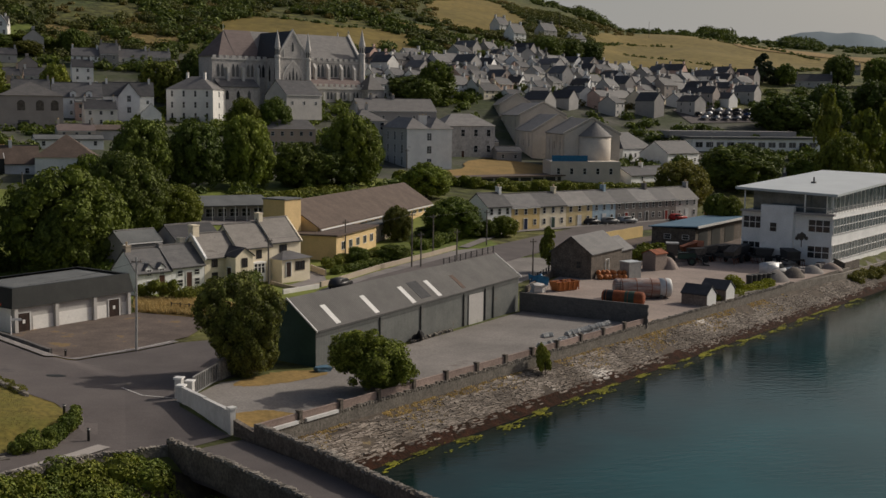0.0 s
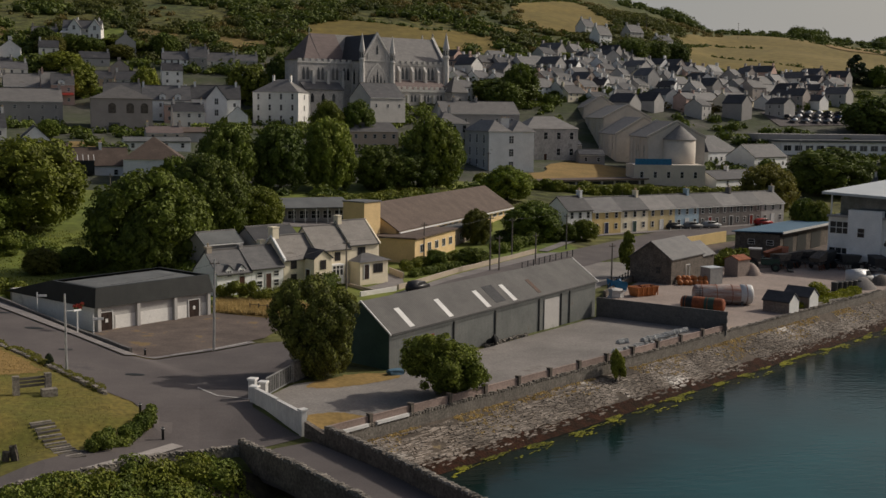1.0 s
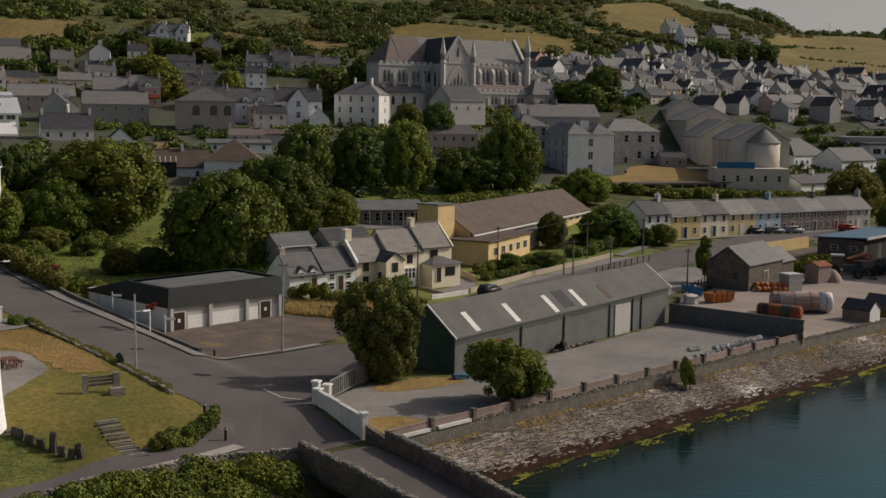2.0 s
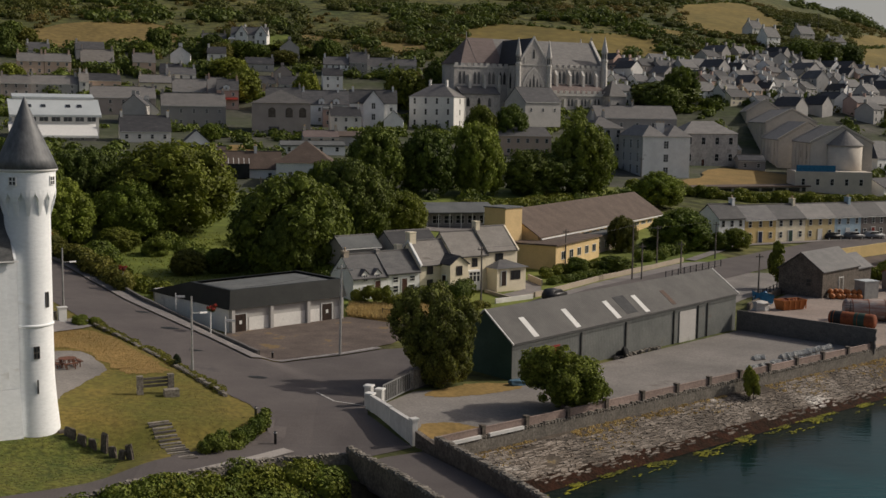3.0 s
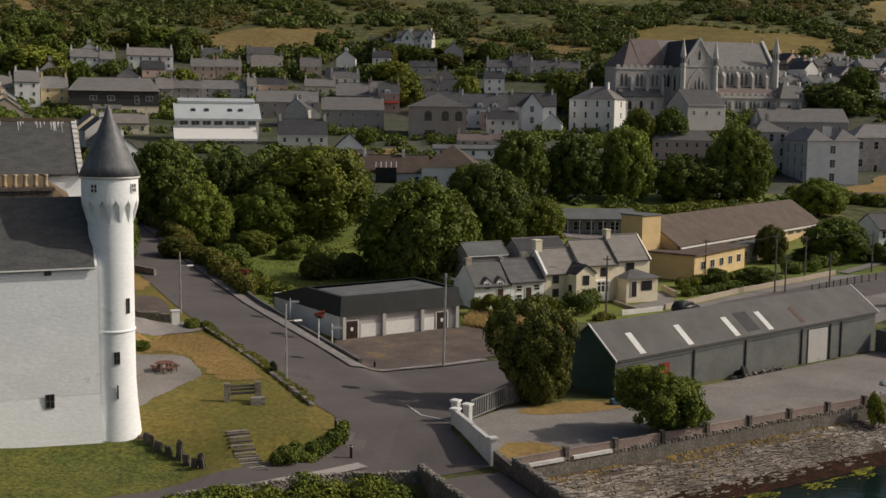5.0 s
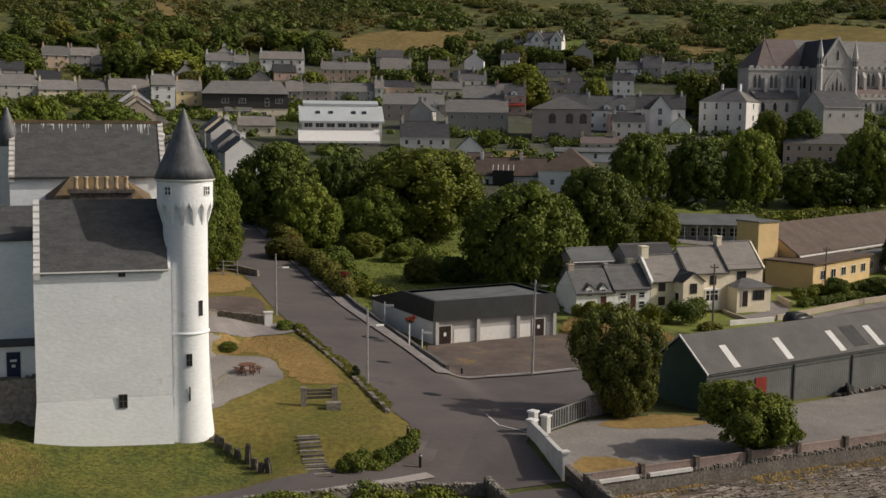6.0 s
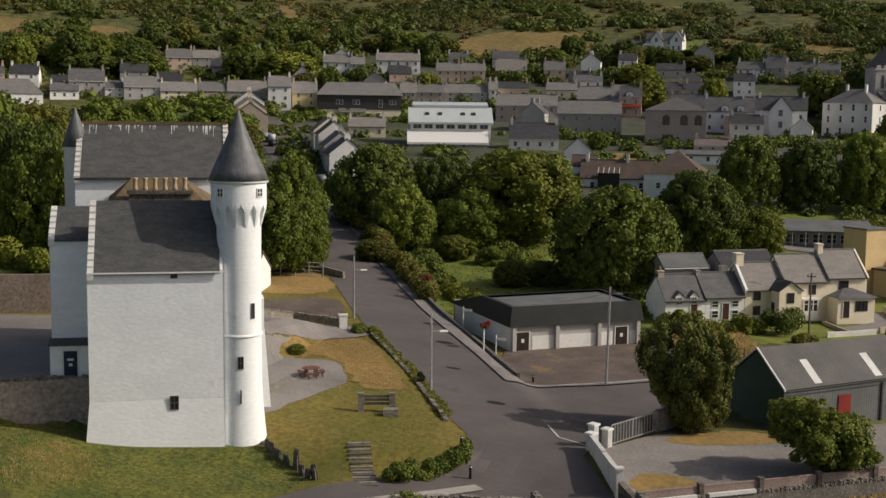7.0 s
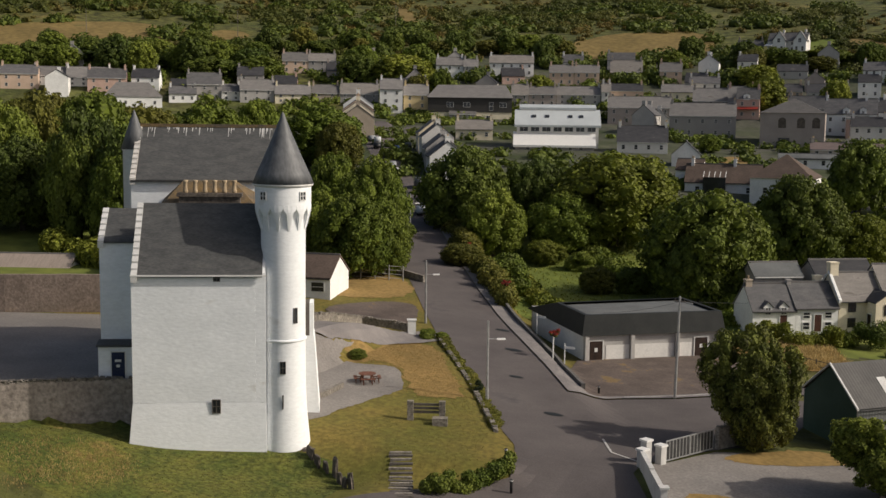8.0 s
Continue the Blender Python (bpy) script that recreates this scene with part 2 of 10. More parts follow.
M_RUST = mat("rusty_steel", (0.16, 0.045, 0.02), (0.27, 0.085, 0.035), 0.7, 0.85, 0.3, 6, 0.25, c3=(0.10, 0.04, 0.025))
M_TANK = mat("rust_streaked_tank", (0.42, 0.395, 0.37), (0.24, 0.085, 0.045), 0.55, 0.7, 0.1, 6, 0.15, stretch=(3, 0.4, 0.4))
M_ORANGE = mat("orange_steel", (0.33, 0.11, 0.03), (0.42, 0.15, 0.045), 1, 0.6, 0.1, 8, 0.15)
M_CLAY = mat("clay_pot", (0.34, 0.26, 0.17), (0.45, 0.35, 0.23), 2, 0.8, 0.1, 10, 0.15)
M_PATCH = mat("dark_roof_sheet", (0.038, 0.039, 0.042), (0.055, 0.055, 0.058), 1.0, 0.8, 0.2, 8, 0.2)
M_RUSTSHEET = mat("rusted_roof_sheet", (0.085, 0.062, 0.052), (0.12, 0.075, 0.055), 1.0, 0.85, 0.2, 8, 0.25)
M_LICHEN = mat("lichen_slate", (0.095, 0.082, 0.066), (0.19, 0.125, 0.055), 1.2, 0.9, 0.3, 6, 0.2)
M_WOOD = mat("pole_wood", (0.13, 0.115, 0.10), (0.19, 0.165, 0.14), 1.5, 0.9, 0.2, 10, 0.2, stretch=(1, 1, 0.2))
M_BENCHW = mat("bench_wood", (0.12, 0.052, 0.034), (0.17, 0.075, 0.048), 1.5, 0.8, 0.2, 10, 0.2)
M_GREYW = mat("weathered_timber", (0.085, 0.075, 0.065), (0.13, 0.115, 0.10), 1.5, 0.9, 0.2, 10, 0.2)
M_BLUEP = mat("blue_panel", (0.060, 0.125, 0.185), (0.080, 0.155, 0.22), 0.6, 0.6, 0, 8, 0.08)
M_TYRE = mat("black_rubber", (0.014, 0.014, 0.015), (0.022, 0.022, 0.022), 2, 0.8, 0, 10, 0.15)
M_BLUETARP = mat("blue_tarp", (0.02, 0.13, 0.26), (0.03, 0.18, 0.34), 2, 0.5, 0.2, 8, 0.15)
CARC = {"white": (0.5, 0.51, 0.52), "silver": (0.27, 0.28, 0.29), "black": (0.02, 0.02, 0.022), "red": (0.35, 0.025, 0.02), "blue": (0.03, 0.07, 0.2), "grey": (0.13, 0.135, 0.14)}
M_NET = mat("grey_rope", (0.34, 0.34, 0.335), (0.50, 0.50, 0.49), 3, 0.8, 0.2, 12, 0.3)
M_CAR = {k: mat(k + "_car_paint", c, tuple(v * 1.05 for v in c), 1, 0.42, 0, 6, 0.02, spec=0.35) for k, c in CARC.items()}
# foliage
L_OAK = leafy("sycamore_leaves", (0.09, 0.127, 0.014), (0.172, 0.201, 0.028), trans=0.2)
L_DARK = leafy("dark_leaves", (0.062, 0.09, 0.014), (0.119, 0.145, 0.022), trans=0.2)
L_LIGHT = leafy("light_leaves", (0.125, 0.15, 0.015), (0.213, 0.223, 0.031), trans=0.2)
L_OLIVE = leafy("olive_leaves", (0.102, 0.108, 0.018), (0.178, 0.165, 0.031), trans=0.3)
L_HEDGE = leafy("hedge_leaves", (0.083, 0.117, 0.015), (0.156, 0.183, 0.028), trans=0.2)
L_GATE = leafy("gate_tree_leaves", (0.063, 0.080, 0.013), (0.140, 0.142, 0.026), scale=1.2, trans=0.2, island=0.6)
L_LIME = leafy("weed_leaves", (0.17, 0.19, 0.012), (0.28, 0.28, 0.025), trans=0.3)
L_STRAW = leafy("straw_blades", (0.34, 0.245, 0.10), (0.48, 0.36, 0.155), trans=0.4)
L_FLOWER = leafy("red_flowers", (0.14, 0.03, 0.02), (0.36, 0.045, 0.03), scale=6.0)
L_WIND = leafy("windswept_leaves", (0.165, 0.205, 0.028), (0.290, 0.310, 0.055), trans=0.3, island=0.5)
L_CONIFER = leafy("conifer_needles", (0.028, 0.042, 0.017), (0.045, 0.062, 0.024))
L_SCRUB = leafy("scrub_leaves", (0.06, 0.075, 0.014), (0.116, 0.118, 0.024), 0.03)
L_BRACKEN = leafy("bracken_leaves", (0.095, 0.092, 0.019), (0.177, 0.129, 0.034), 0.03)
M_BARK = mat("bark", (0.06, 0.05, 0.04), (0.10, 0.085, 0.07), 2, 0.95, 0.5, 10, 0.25, stretch=(1, 1, 0.3))
# bluish base colour with the distance haze painted in
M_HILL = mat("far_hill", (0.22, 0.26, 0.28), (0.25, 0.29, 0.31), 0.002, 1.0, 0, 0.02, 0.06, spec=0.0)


def water_material():
    m = bpy.data.materials.new("sea_water")
    m.use_nodes = True
    n, l = m.node_tree.nodes, m.node_tree.links
    b = n["Principled BSDF"]
    co = n.new("ShaderNodeTexCoord")
    big = n.new("ShaderNodeTexNoise")
    big.inputs["Scale"].default_value = 0.035
    l.new(co.outputs["Object"], big.inputs["Vector"])
    ramp = n.new("ShaderNodeValToRGB")
    ramp.color_ramp.elements[0].color, ramp.color_ramp.elements[1].color = (0.006, 0.044, 0.050, 1), (0.009, 0.070, 0.080, 1)
    ramp.color_ramp.elements[0].position, ramp.color_ramp.elements[1].position = 0.35, 0.65
    l.new(big.outputs[0], ramp.inputs[0])
    # dark bank reflections painted into the near-shore colour, teal farther out
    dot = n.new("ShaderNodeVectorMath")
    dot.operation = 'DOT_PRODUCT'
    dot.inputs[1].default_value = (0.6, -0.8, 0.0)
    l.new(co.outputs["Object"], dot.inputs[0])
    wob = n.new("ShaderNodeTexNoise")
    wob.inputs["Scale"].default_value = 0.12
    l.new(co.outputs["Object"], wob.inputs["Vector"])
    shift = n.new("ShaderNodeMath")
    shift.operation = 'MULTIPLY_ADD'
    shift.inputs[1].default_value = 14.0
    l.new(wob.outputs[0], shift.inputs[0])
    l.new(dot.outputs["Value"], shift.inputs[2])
    reflection_fade = n.new("ShaderNodeMapRange")
    reflection_fade.interpolation_type = 'SMOOTHSTEP'
    reflection_fade.inputs["From Min"].default_value, reflection_fade.inputs["From Max"].default_value = 18.0, 50.0
    l.new(shift.outputs[0], reflection_fade.inputs[0])
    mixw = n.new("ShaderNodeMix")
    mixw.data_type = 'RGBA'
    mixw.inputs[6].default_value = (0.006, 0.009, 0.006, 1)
    l.new(reflection_fade.outputs[0], mixw.inputs[0])
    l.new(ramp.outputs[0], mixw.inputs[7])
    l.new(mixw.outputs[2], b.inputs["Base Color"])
    mp = n.new("ShaderNodeMapping")
    mp.inputs["Rotation"].default_value = (0, 0, radians(25))
    mp.inputs["Scale"].default_value = (1, 2.6, 1)
    l.new(co.outputs["Object"], mp.inputs[0])
    wv = n.new("ShaderNodeTexNoise")
    wv.inputs["Scale"].default_value = 0.55
    wv.inputs["Detail"].default_value = 6
    l.new(mp.outputs[0], wv.inputs["Vector"])
    bp = n.new("ShaderNodeBump")
    bp.inputs["Strength"].default_value = 0.22
    bp.inputs["Distance"].default_value = 0.12
    l.new(wv.outputs[0], bp.inputs["Height"])
    l.new(bp.outputs[0], b.inputs["Normal"])
    b.inputs["Roughness"].default_value = 0.09
    b.inputs["IOR"].default_value = 1.33
    b.inputs["Specular IOR Level"].default_value = 0.12
    return m


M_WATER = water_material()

# ---- building blocks ----
def bm_box(bm, x0, x1, y0, y1, z0, z1):
    v = [bm.verts.new((x, y, z)) for x in (x0, x1) for y in (y0, y1) for z in (z0, z1)]
    for f in ((0, 1, 3, 2), (4, 6, 7, 5), (0, 4, 5, 1), (2, 3, 7, 6), (0, 2, 6, 4), (1, 5, 7, 3)):
        bm.faces.new([v[i] for i in f])
    return v


def bm_prism(bm, profile, a0, a1, axis="x"):
    """Extrudes a profile: (y, z) pairs along x, (x, z) pairs along y, or (x, y) pairs along z."""
    def at(a, p):
        return {"x": (a, p[0], p[1]), "y": (p[0], a, p[1]), "z": (p[0], p[1], a)}[axis]
    lo = [bm.verts.new(at(a0, p)) for p in profile]
    hi = [bm.verts.new(at(a1, p)) for p in profile]
    bm.faces.new(lo)
    bm.faces.new(hi)
    k = len(profile)
    for i in range(k):
        bm.faces.new((lo[i], lo[(i + 1) % k], hi[(i + 1) % k], hi[i]))


def bm_lathe(bm, profile, seg=24, cx=0.0, cy=0.0):
    """Turns (radius, z) pairs round the vertical through cx, cy, closed at both ends."""
    rings = []
    for r, z in profile:
        if r < 1e-4:
            rings.append([bm.verts.new((cx, cy, z))])
        else:
            rings.append([bm.verts.new((cx + r * math.cos(2 * math.pi * i / seg), cy + r * math.sin(2 * math.pi * i / seg), z)) for i in range(seg)])
    for a, b in zip(rings, rings[1:]):
        for i in range(seg):
            j = (i + 1) % seg
            q = [a[i % len(a)], a[j % len(a)], b[j % len(b)], b[i % len(b)]]
            u = []
            for v in q:
                if v not in u:
                    u.append(v)
            if len(u) > 2:
                bm.faces.new(u)
    for ring, flip in ((rings[0], True), (rings[-1], False)):
        if len(ring) > 2:
            bm.faces.new(ring[::-1] if flip else ring)


def bm_tube(bm, a, b, r0, r1, seg=6):
    a, b = Vector(a), Vector(b)
    q = (b - a).to_track_quat("Z", "Y").to_matrix()
    rings = []
    for p, r in ((a, r0), (b, r1)):
        rings.append([bm.verts.new(p + q @ Vector((r * math.cos(2 * math.pi * i / seg), r * math.sin(2 * math.pi * i / seg), 0))) for i in range(seg)])
    for i in range(seg):
        j = (i + 1) % seg
        bm.faces.new((rings[0][i], rings[0][j], rings[1][j], rings[1][i]))
    bm.faces.new(rings[0][::-1])
    bm.faces.new(rings[1])


def mesh_of(name, bm, material, smooth=False):
    bmesh.ops.recalc_face_normals(bm, faces=bm.faces[:])
    me = bpy.data.meshes.new(name)
    bm.to_mesh(me)
    bm.free()
    me.materials.append(material)
    if smooth:
        for p in me.polygons:
            p.use_smooth = True
    return me


def part(name, bm, material, parent, label="", smooth=False):
    ob = new(name, mesh_of(name, bm, material, smooth))
    ob.parent = parent
    if label:
        ob["label"] = label
    return ob


def share(name, mesh, parent, m, label=""):
    """A part on a mesh that alike parts share."""
    ob = new(name, mesh)
    ob.parent = parent
    ob.matrix_basis = m
    if label:
        ob["label"] = label
    return ob


def thing(name, m, label, category, group="", kind=""):
    ob = new(name)
    ob.empty_display_size = 0.5
    ob.matrix_basis = m
    return tagged(ob, label, category, group, kind)


def solid(name, bm, material, label="", category="", group="", kind="", m=None, smooth=False):
    ob = new(name, mesh_of(name, bm, material, smooth))
    if m is not None:
        ob.matrix_basis = m
    return tagged(ob, label, category, group, kind)


# ---- the lie of the land ----
def sst(a, b, v):
    t = min(1.0, max(0.0, (v - a) / (b - a)))
    return t * t * (3 - 2 * t)


def town_rise(u):
    xs = (55, 90, 160, 300, 460)
    zs = (0.0, 1.3, 8.8, 21.0, 30.0)
    if u <= xs[0]:
        return 0.0
    for i in range(4):
        if u <= xs[i + 1]:
            return zs[i] + (zs[i + 1] - zs[i]) * (u - xs[i]) / (xs[i + 1] - xs[i])
    return zs[4]


def seaward(x, y):
    """Metres beyond the sea wall's line, towards the water."""
    return (x - 16.2) * 0.6 - (y + 1.2) * 0.8


def ridge_top(az):
    """Height of the skyline ridge by bearing from the bay."""
    if az <= 20.3:
        return min(150.0, 107 - (az - 20.8) * 3.5)
    bearings = (20.3, 22.0, 23.4, 27.3, 29.4, 31.2, 35.4, 42.0)
    tops = (108.0, 97.0, 88.5, 84.0, 79.0, 76.0, 71.5, 66.0)
    for i in range(7):
        if az <= bearings[i + 1]:
            return tops[i] + (tops[i + 1] - tops[i]) * (az - bearings[i]) / (bearings[i + 1] - bearings[i])
    return tops[-1]


def gz(x, y, sea=True):
    left = 0.078 * min(44.0, max(0.0, -x - 4)) * (1 - 0.75 * sst(35, 130, y))
    side = (x + 11.7) * 0.855 + (y - 18.5) * 0.518
    w = sst(-0.2, 3.0, side)
    z = (left - 0.15) * (1 - w) + (-0.45 - 0.4 * sst(4, 14, x)) * w
    z -= 1.0 * sst(1.0, 9.0, -y) * sst(-40, -20, x)
    z += town_rise(y - 0.45 * x)
    # the castle's lawn and court
    lawn = 0.75 + 0.07 * (-x - 16) + 0.03 * (y + 5)
    e1 = (x + 12.5) * -0.36 + (y + 10.3) * 0.93
    e2 = (x + 9.8) * -0.83 + (y - 0.0) * -0.557
    k = sst(0.0, 3.5, e1) * sst(0.2, 1.6, e2) * (1 - sst(14, 26, y))
    z += (lawn - z) * k
    c = sst(-0.3, 0.3, (x + 34.9) * -0.6 + (y + 13) * 0.8) * sst(-30, -33, x) * (1 - sst(12, 30, y))
    z += (4.85 - z) * c
    z -= 0.65 * sst(6.0, 10.5, -y) * sst(-38, -29, x) * (1 - sst(-18, -14, x))
    r = math.hypot(x - 5, y + 90)
    q = (r - 380) / 570
    if q > 0:
        az = math.degrees(math.atan2(x - 5, y + 90))
        top = ridge_top(az)
        if q > 1:
            q = max(0.2, 1 - 0.35 * (q - 1))
        z += (top - z) * q
        z += 2.5 * noise.noise((x * 0.012, y * 0.012, 0)) * min(1, q * 3)
    sd = seaward(x, y)
    if sd > -0.9 and y < 260 and sea:
        z = min(z, max(-1.9 - (sd - 0.3) * 0.52, -8.0))
    return z


def rounded(outline, rough=0.0):
    """The outline with its corners cut twice and its edge made a little ragged."""
    for k in range(2):
        out = []
        for a, b in zip(outline, outline[1:] + outline[:1]):
            out += [(a[0] * 0.75 + b[0] * 0.25, a[1] * 0.75 + b[1] * 0.25), (a[0] * 0.25 + b[0] * 0.75, a[1] * 0.25 + b[1] * 0.75)]
        outline = out
    out = []
    for a, b in zip(outline, outline[1:] + outline[:1]):
        n = max(1, int(math.hypot(b[0] - a[0], b[1] - a[1]) / max(0.4, rough * 4)))
        for i in range(n):
            x, y = a[0] + (b[0] - a[0]) * i / n, a[1] + (b[1] - a[1]) * i / n
            out.append((x + rough * random.uniform(-1, 1), y + rough * random.uniform(-1, 1)))
    return out


def drape(name, outline, material, lift, step, label="", category="", kind="structure", soft=None, ragged=0.0):
    """A sheet that follows the ground inside an outline; ragged: how far its edge frays."""
    if soft is not None:
        outline = rounded(outline, soft)
    if ragged:
        fine = []
        for (ax, ay), (bx, by) in zip(outline, outline[1:] + outline[:1]):
            k = max(1, int(math.hypot(bx - ax, by - ay) / 0.25))
            fine += [(ax + (bx - ax) * i / k, ay + (by - ay) * i / k) for i in range(k)]
        outline = [(x + ragged * (noise.noise((x * 0.7, y * 0.7, 1.0)) + 0.5 * noise.noise((x * 2.3, y * 2.3, 2.0))),
                    y + ragged * (noise.noise((x * 0.7, y * 0.7, 8.0)) + 0.5 * noise.noise((x * 2.3, y * 2.3, 9.0)))) for x, y in fine]
    xs, ys = [p[0] for p in outline], [p[1] for p in outline]
    bm = bmesh.new()
    f = bm.faces.new([bm.verts.new((x, y, 0)) for x, y in outline])
    bm.normal_update()
    if f.normal.z < 0:
        bmesh.ops.reverse_faces(bm, faces=[f])
    for axis, lo, hi in ((0, min(xs), max(xs)), (1, min(ys), max(ys))):
        a = math.floor(lo / step) * step + step
        while a < hi:
            no = (1, 0, 0) if axis == 0 else (0, 1, 0)
            co = (a, 0, 0) if axis == 0 else (0, a, 0)
            bmesh.ops.bisect_plane(bm, geom=bm.verts[:] + bm.edges[:] + bm.faces[:], plane_co=co, plane_no=no)
            a += step
    for v in bm.verts:
        v.co.z = gz(v.co.x, v.co.y, False) + lift
    bmesh.ops.triangulate(bm, faces=bm.faces[:])
    me = bpy.data.meshes.new(name)
    bm.to_mesh(me)
    bm.free()
    me.materials.append(material)
    return tagged(new(name, me), label, category, "", kind)


def ribbon(pts, width):
    """The outline of a band of that width along a line of points."""
    lft, rgt = [], []
    for i, p in enumerate(pts):
        a, b = pts[max(0, i - 1)], pts[min(len(pts) - 1, i + 1)]
        d = Vector((b[0] - a[0], b[1] - a[1])).normalized()
        nrm = Vector((-d.y, d.x)) * width / 2
        lft.append((p[0] + nrm.x, p[1] + nrm.y))
        rgt.append((p[0] - nrm.x, p[1] - nrm.y))
    return lft + rgt[::-1]


def inside(x, y, poly):
    hit = False
    j = len(poly) - 1
    for i in range(len(poly)):
        (x0, y0), (x1, y1) = poly[i], poly[j]
        if (y0 > y) != (y1 > y) and x < (x1 - x0) * (y - y0) / (y1 - y0) + x0:
            hit = not hit
        j = i
    return hit

# ---- ground, water, roads ----
def spaced(lo, hi, near_lo, near_hi, mid_lo, mid_hi):
    out = []
    a = lo
    while a <= hi:
        out.append(a)
        a += 1 if near_lo <= a < near_hi else 4 if mid_lo <= a < mid_hi else 16
    return out


def make_ground():
    xs = spaced(-800, 1200, -72, 96, -232, 360)
    ys = spaced(-160, 1520, -32, 80, -32, 400)
    verts = [(x, y, gz(x, y)) for y in ys for x in xs]
    k = len(xs)
    faces = [(j * k + i, j * k + i + 1, (j + 1) * k + i + 1, (j + 1) * k + i) for j in range(len(ys) - 1) for i in range(k - 1)]
    me = bpy.data.meshes.new("ground")
    me.from_pydata(verts, [], faces)
    for m in (M_SCRUB, M_SEABED, M_LAWN, M_TOWN, M_GREENF, M_MOUND):
        me.materials.append(m)
    for p in me.polygons:
        c = p.center
        p.use_smooth = True
        if c.z < -1.85 and c.y < 260:
            p.material_index = 1
        elif c.x < -7 and -60 < c.x and -26 < c.y < 60:
            p.material_index = 5 if c.y < -10.5 - 0.5 * (c.x + 19) * 0.3 and c.x < -17 else 2
        elif c.y - 0.45 * c.x > 150 and math.hypot(c.x - 5, c.y + 90) < 470 and c.x > -160:
            p.material_index = 3
        elif c.x < 60 and 45 < c.y - 0.45 * c.x <= 150:
            p.material_index = 4
    return tagged(new("ground", me), "grassy ground rising to a scrubby hillside", "ground", "", "structure")


make_ground()
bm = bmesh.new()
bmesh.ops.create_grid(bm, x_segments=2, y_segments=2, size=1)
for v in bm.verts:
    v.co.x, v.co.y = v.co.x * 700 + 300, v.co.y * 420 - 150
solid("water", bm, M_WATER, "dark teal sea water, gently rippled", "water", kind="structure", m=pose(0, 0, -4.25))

STREET_R = [(-10.9, 16.2), (-15.8, 23.9), (-25.0, 37.5), (-34.5, 52.1), (-50.3, 78.4), (-66.0, 103.6), (-88, 141), (-117, 193)]
STREET_L = [(-9.2, -1.0), (-11.2, 1.6), (-17.9, 11.9), (-29.0, 28.0), (-44.2, 52.2), (-61.8, 82.0), (-85, 125), (-126, 190)]
drape("road", STREET_R + [(-133, 236), (-148, 238)] + STREET_L[::-1] + [(-8.2, -3.5), (-7.3, -6.6), (-12.3, -11.6), (-13.9, -13.6), (-18.3, -18.3), (-22.6, -22.0),
      (-21.0, -25.2), (-14.0, -19.6), (-6.0, -13.3), (-1.3, -11.9), (3.6, -8.4), (0.15, -2.3), (0.2, 0.4), (3.5, 6.4), (8, 11), (10, 27), (1.4, 24.7), (-2.5, 21.5), (-7.0, 18.9)],
      M_ASPH, 0.05, 1, "grey asphalt road at a junction", "road")
FAR_ROAD = [(10, 27), (18, 42), (34, 66), (58, 92), (86, 119), (112, 133), (150, 150), (230, 176)]
drape("road_quay", ribbon(FAR_ROAD, 9.5), M_ASPH, 0.09, 2, "grey asphalt road past the terrace", "road")
drape("pavement_quay", ribbon([(52.5, 97), (62, 110.5), (68.5, 116.8), (83, 123.3), (119.8, 139.6), (148, 153)], 1.8), M_PATH, 0.16, 2, "pale concrete footpath before the terrace", "pavement")
# footpath along the street, a kerb's height above it
drape("pavement_street", STREET_R[:6] + [(-64.6, 104.4), (-49.0, 79.2), (-33.2, 52.9), (-23.7, 38.3), (-14.4, 24.6), (-9.6, 18.0), (-2.6, 22.7), (0.9, 25.6), (1.4, 24.7), (-2.5, 21.5), (-7.0, 18.9)],
      M_PATH, 0.17, 1, "pale concrete footpath with a kerb", "pavement")
drape("forecourt", [(-9.6, 18.2), (-14.2, 24.8), (-15.6, 33.0), (-2.5, 43.6), (6, 37), (2.5, 27.5), (-2.6, 22.9)], M_BROWNYARD, 0.10, 1, "patchy brown tarmac forecourt", "forecourt")
drape("dry_verge", [(-2.4, 43.6), (5.6, 37.6), (10.5, 43.0), (7.0, 52.0), (1.0, 51.5)], M_DRY, 0.10, 1, "strip of dry yellow grass", "grass", soft=0.2)
drape("yard", [(4.4, -7.2), (0.9, -1.8), (0.7, 0.6), (4.0, 6.2), (9.2, 8.6), (13.8, 11.2), (43.0, 38.3), (54.4, 27.3), (16.1, -1.25), (6.0, -8.8)], M_GRAVEL, 0.07, 1, "pale grey gravel yard", "yard")
drape("grass_verge", [(4.6, 5.6), (9.6, 10.6), (13.2, 11.0), (14.2, 9.0), (9.0, 5.6), (5.2, 4.0)], M_DRY, 0.09, 1, "dry grass under the tree", "grass", soft=0.15, ragged=0.4)
drape("grass_corner", [(4.7, -6.6), (3.6, -4.6), (6.4, -2.6), (10.8, -4.6), (8.4, -7.4)], M_DRY, 0.09, 1, "dry yellow grass by the wall", "grass", soft=0.12, ragged=0.4)
drape("works_yard", [(43.6, 39.2), (54.8, 27.6), (104, 64.4), (99, 84), (80, 76), (64, 74), (54, 60), (48, 52)], M_DIRT, 0.07, 1, "pinkish dirt works yard", "yard")
DRY_LAWN = [(-30.3, 10.7), (-31.1, 11.6), (-31.1, 15.7), (-30.4, 21.3), (-27.4, 23.9), (-22.1, 15.1), (-16.8, 8.3), (-17.6, 6.5), (-20.2, 5.4), (-21.6, 6.4), (-24.1, 11.0), (-26.1, 12.9), (-29.1, 11.9)]
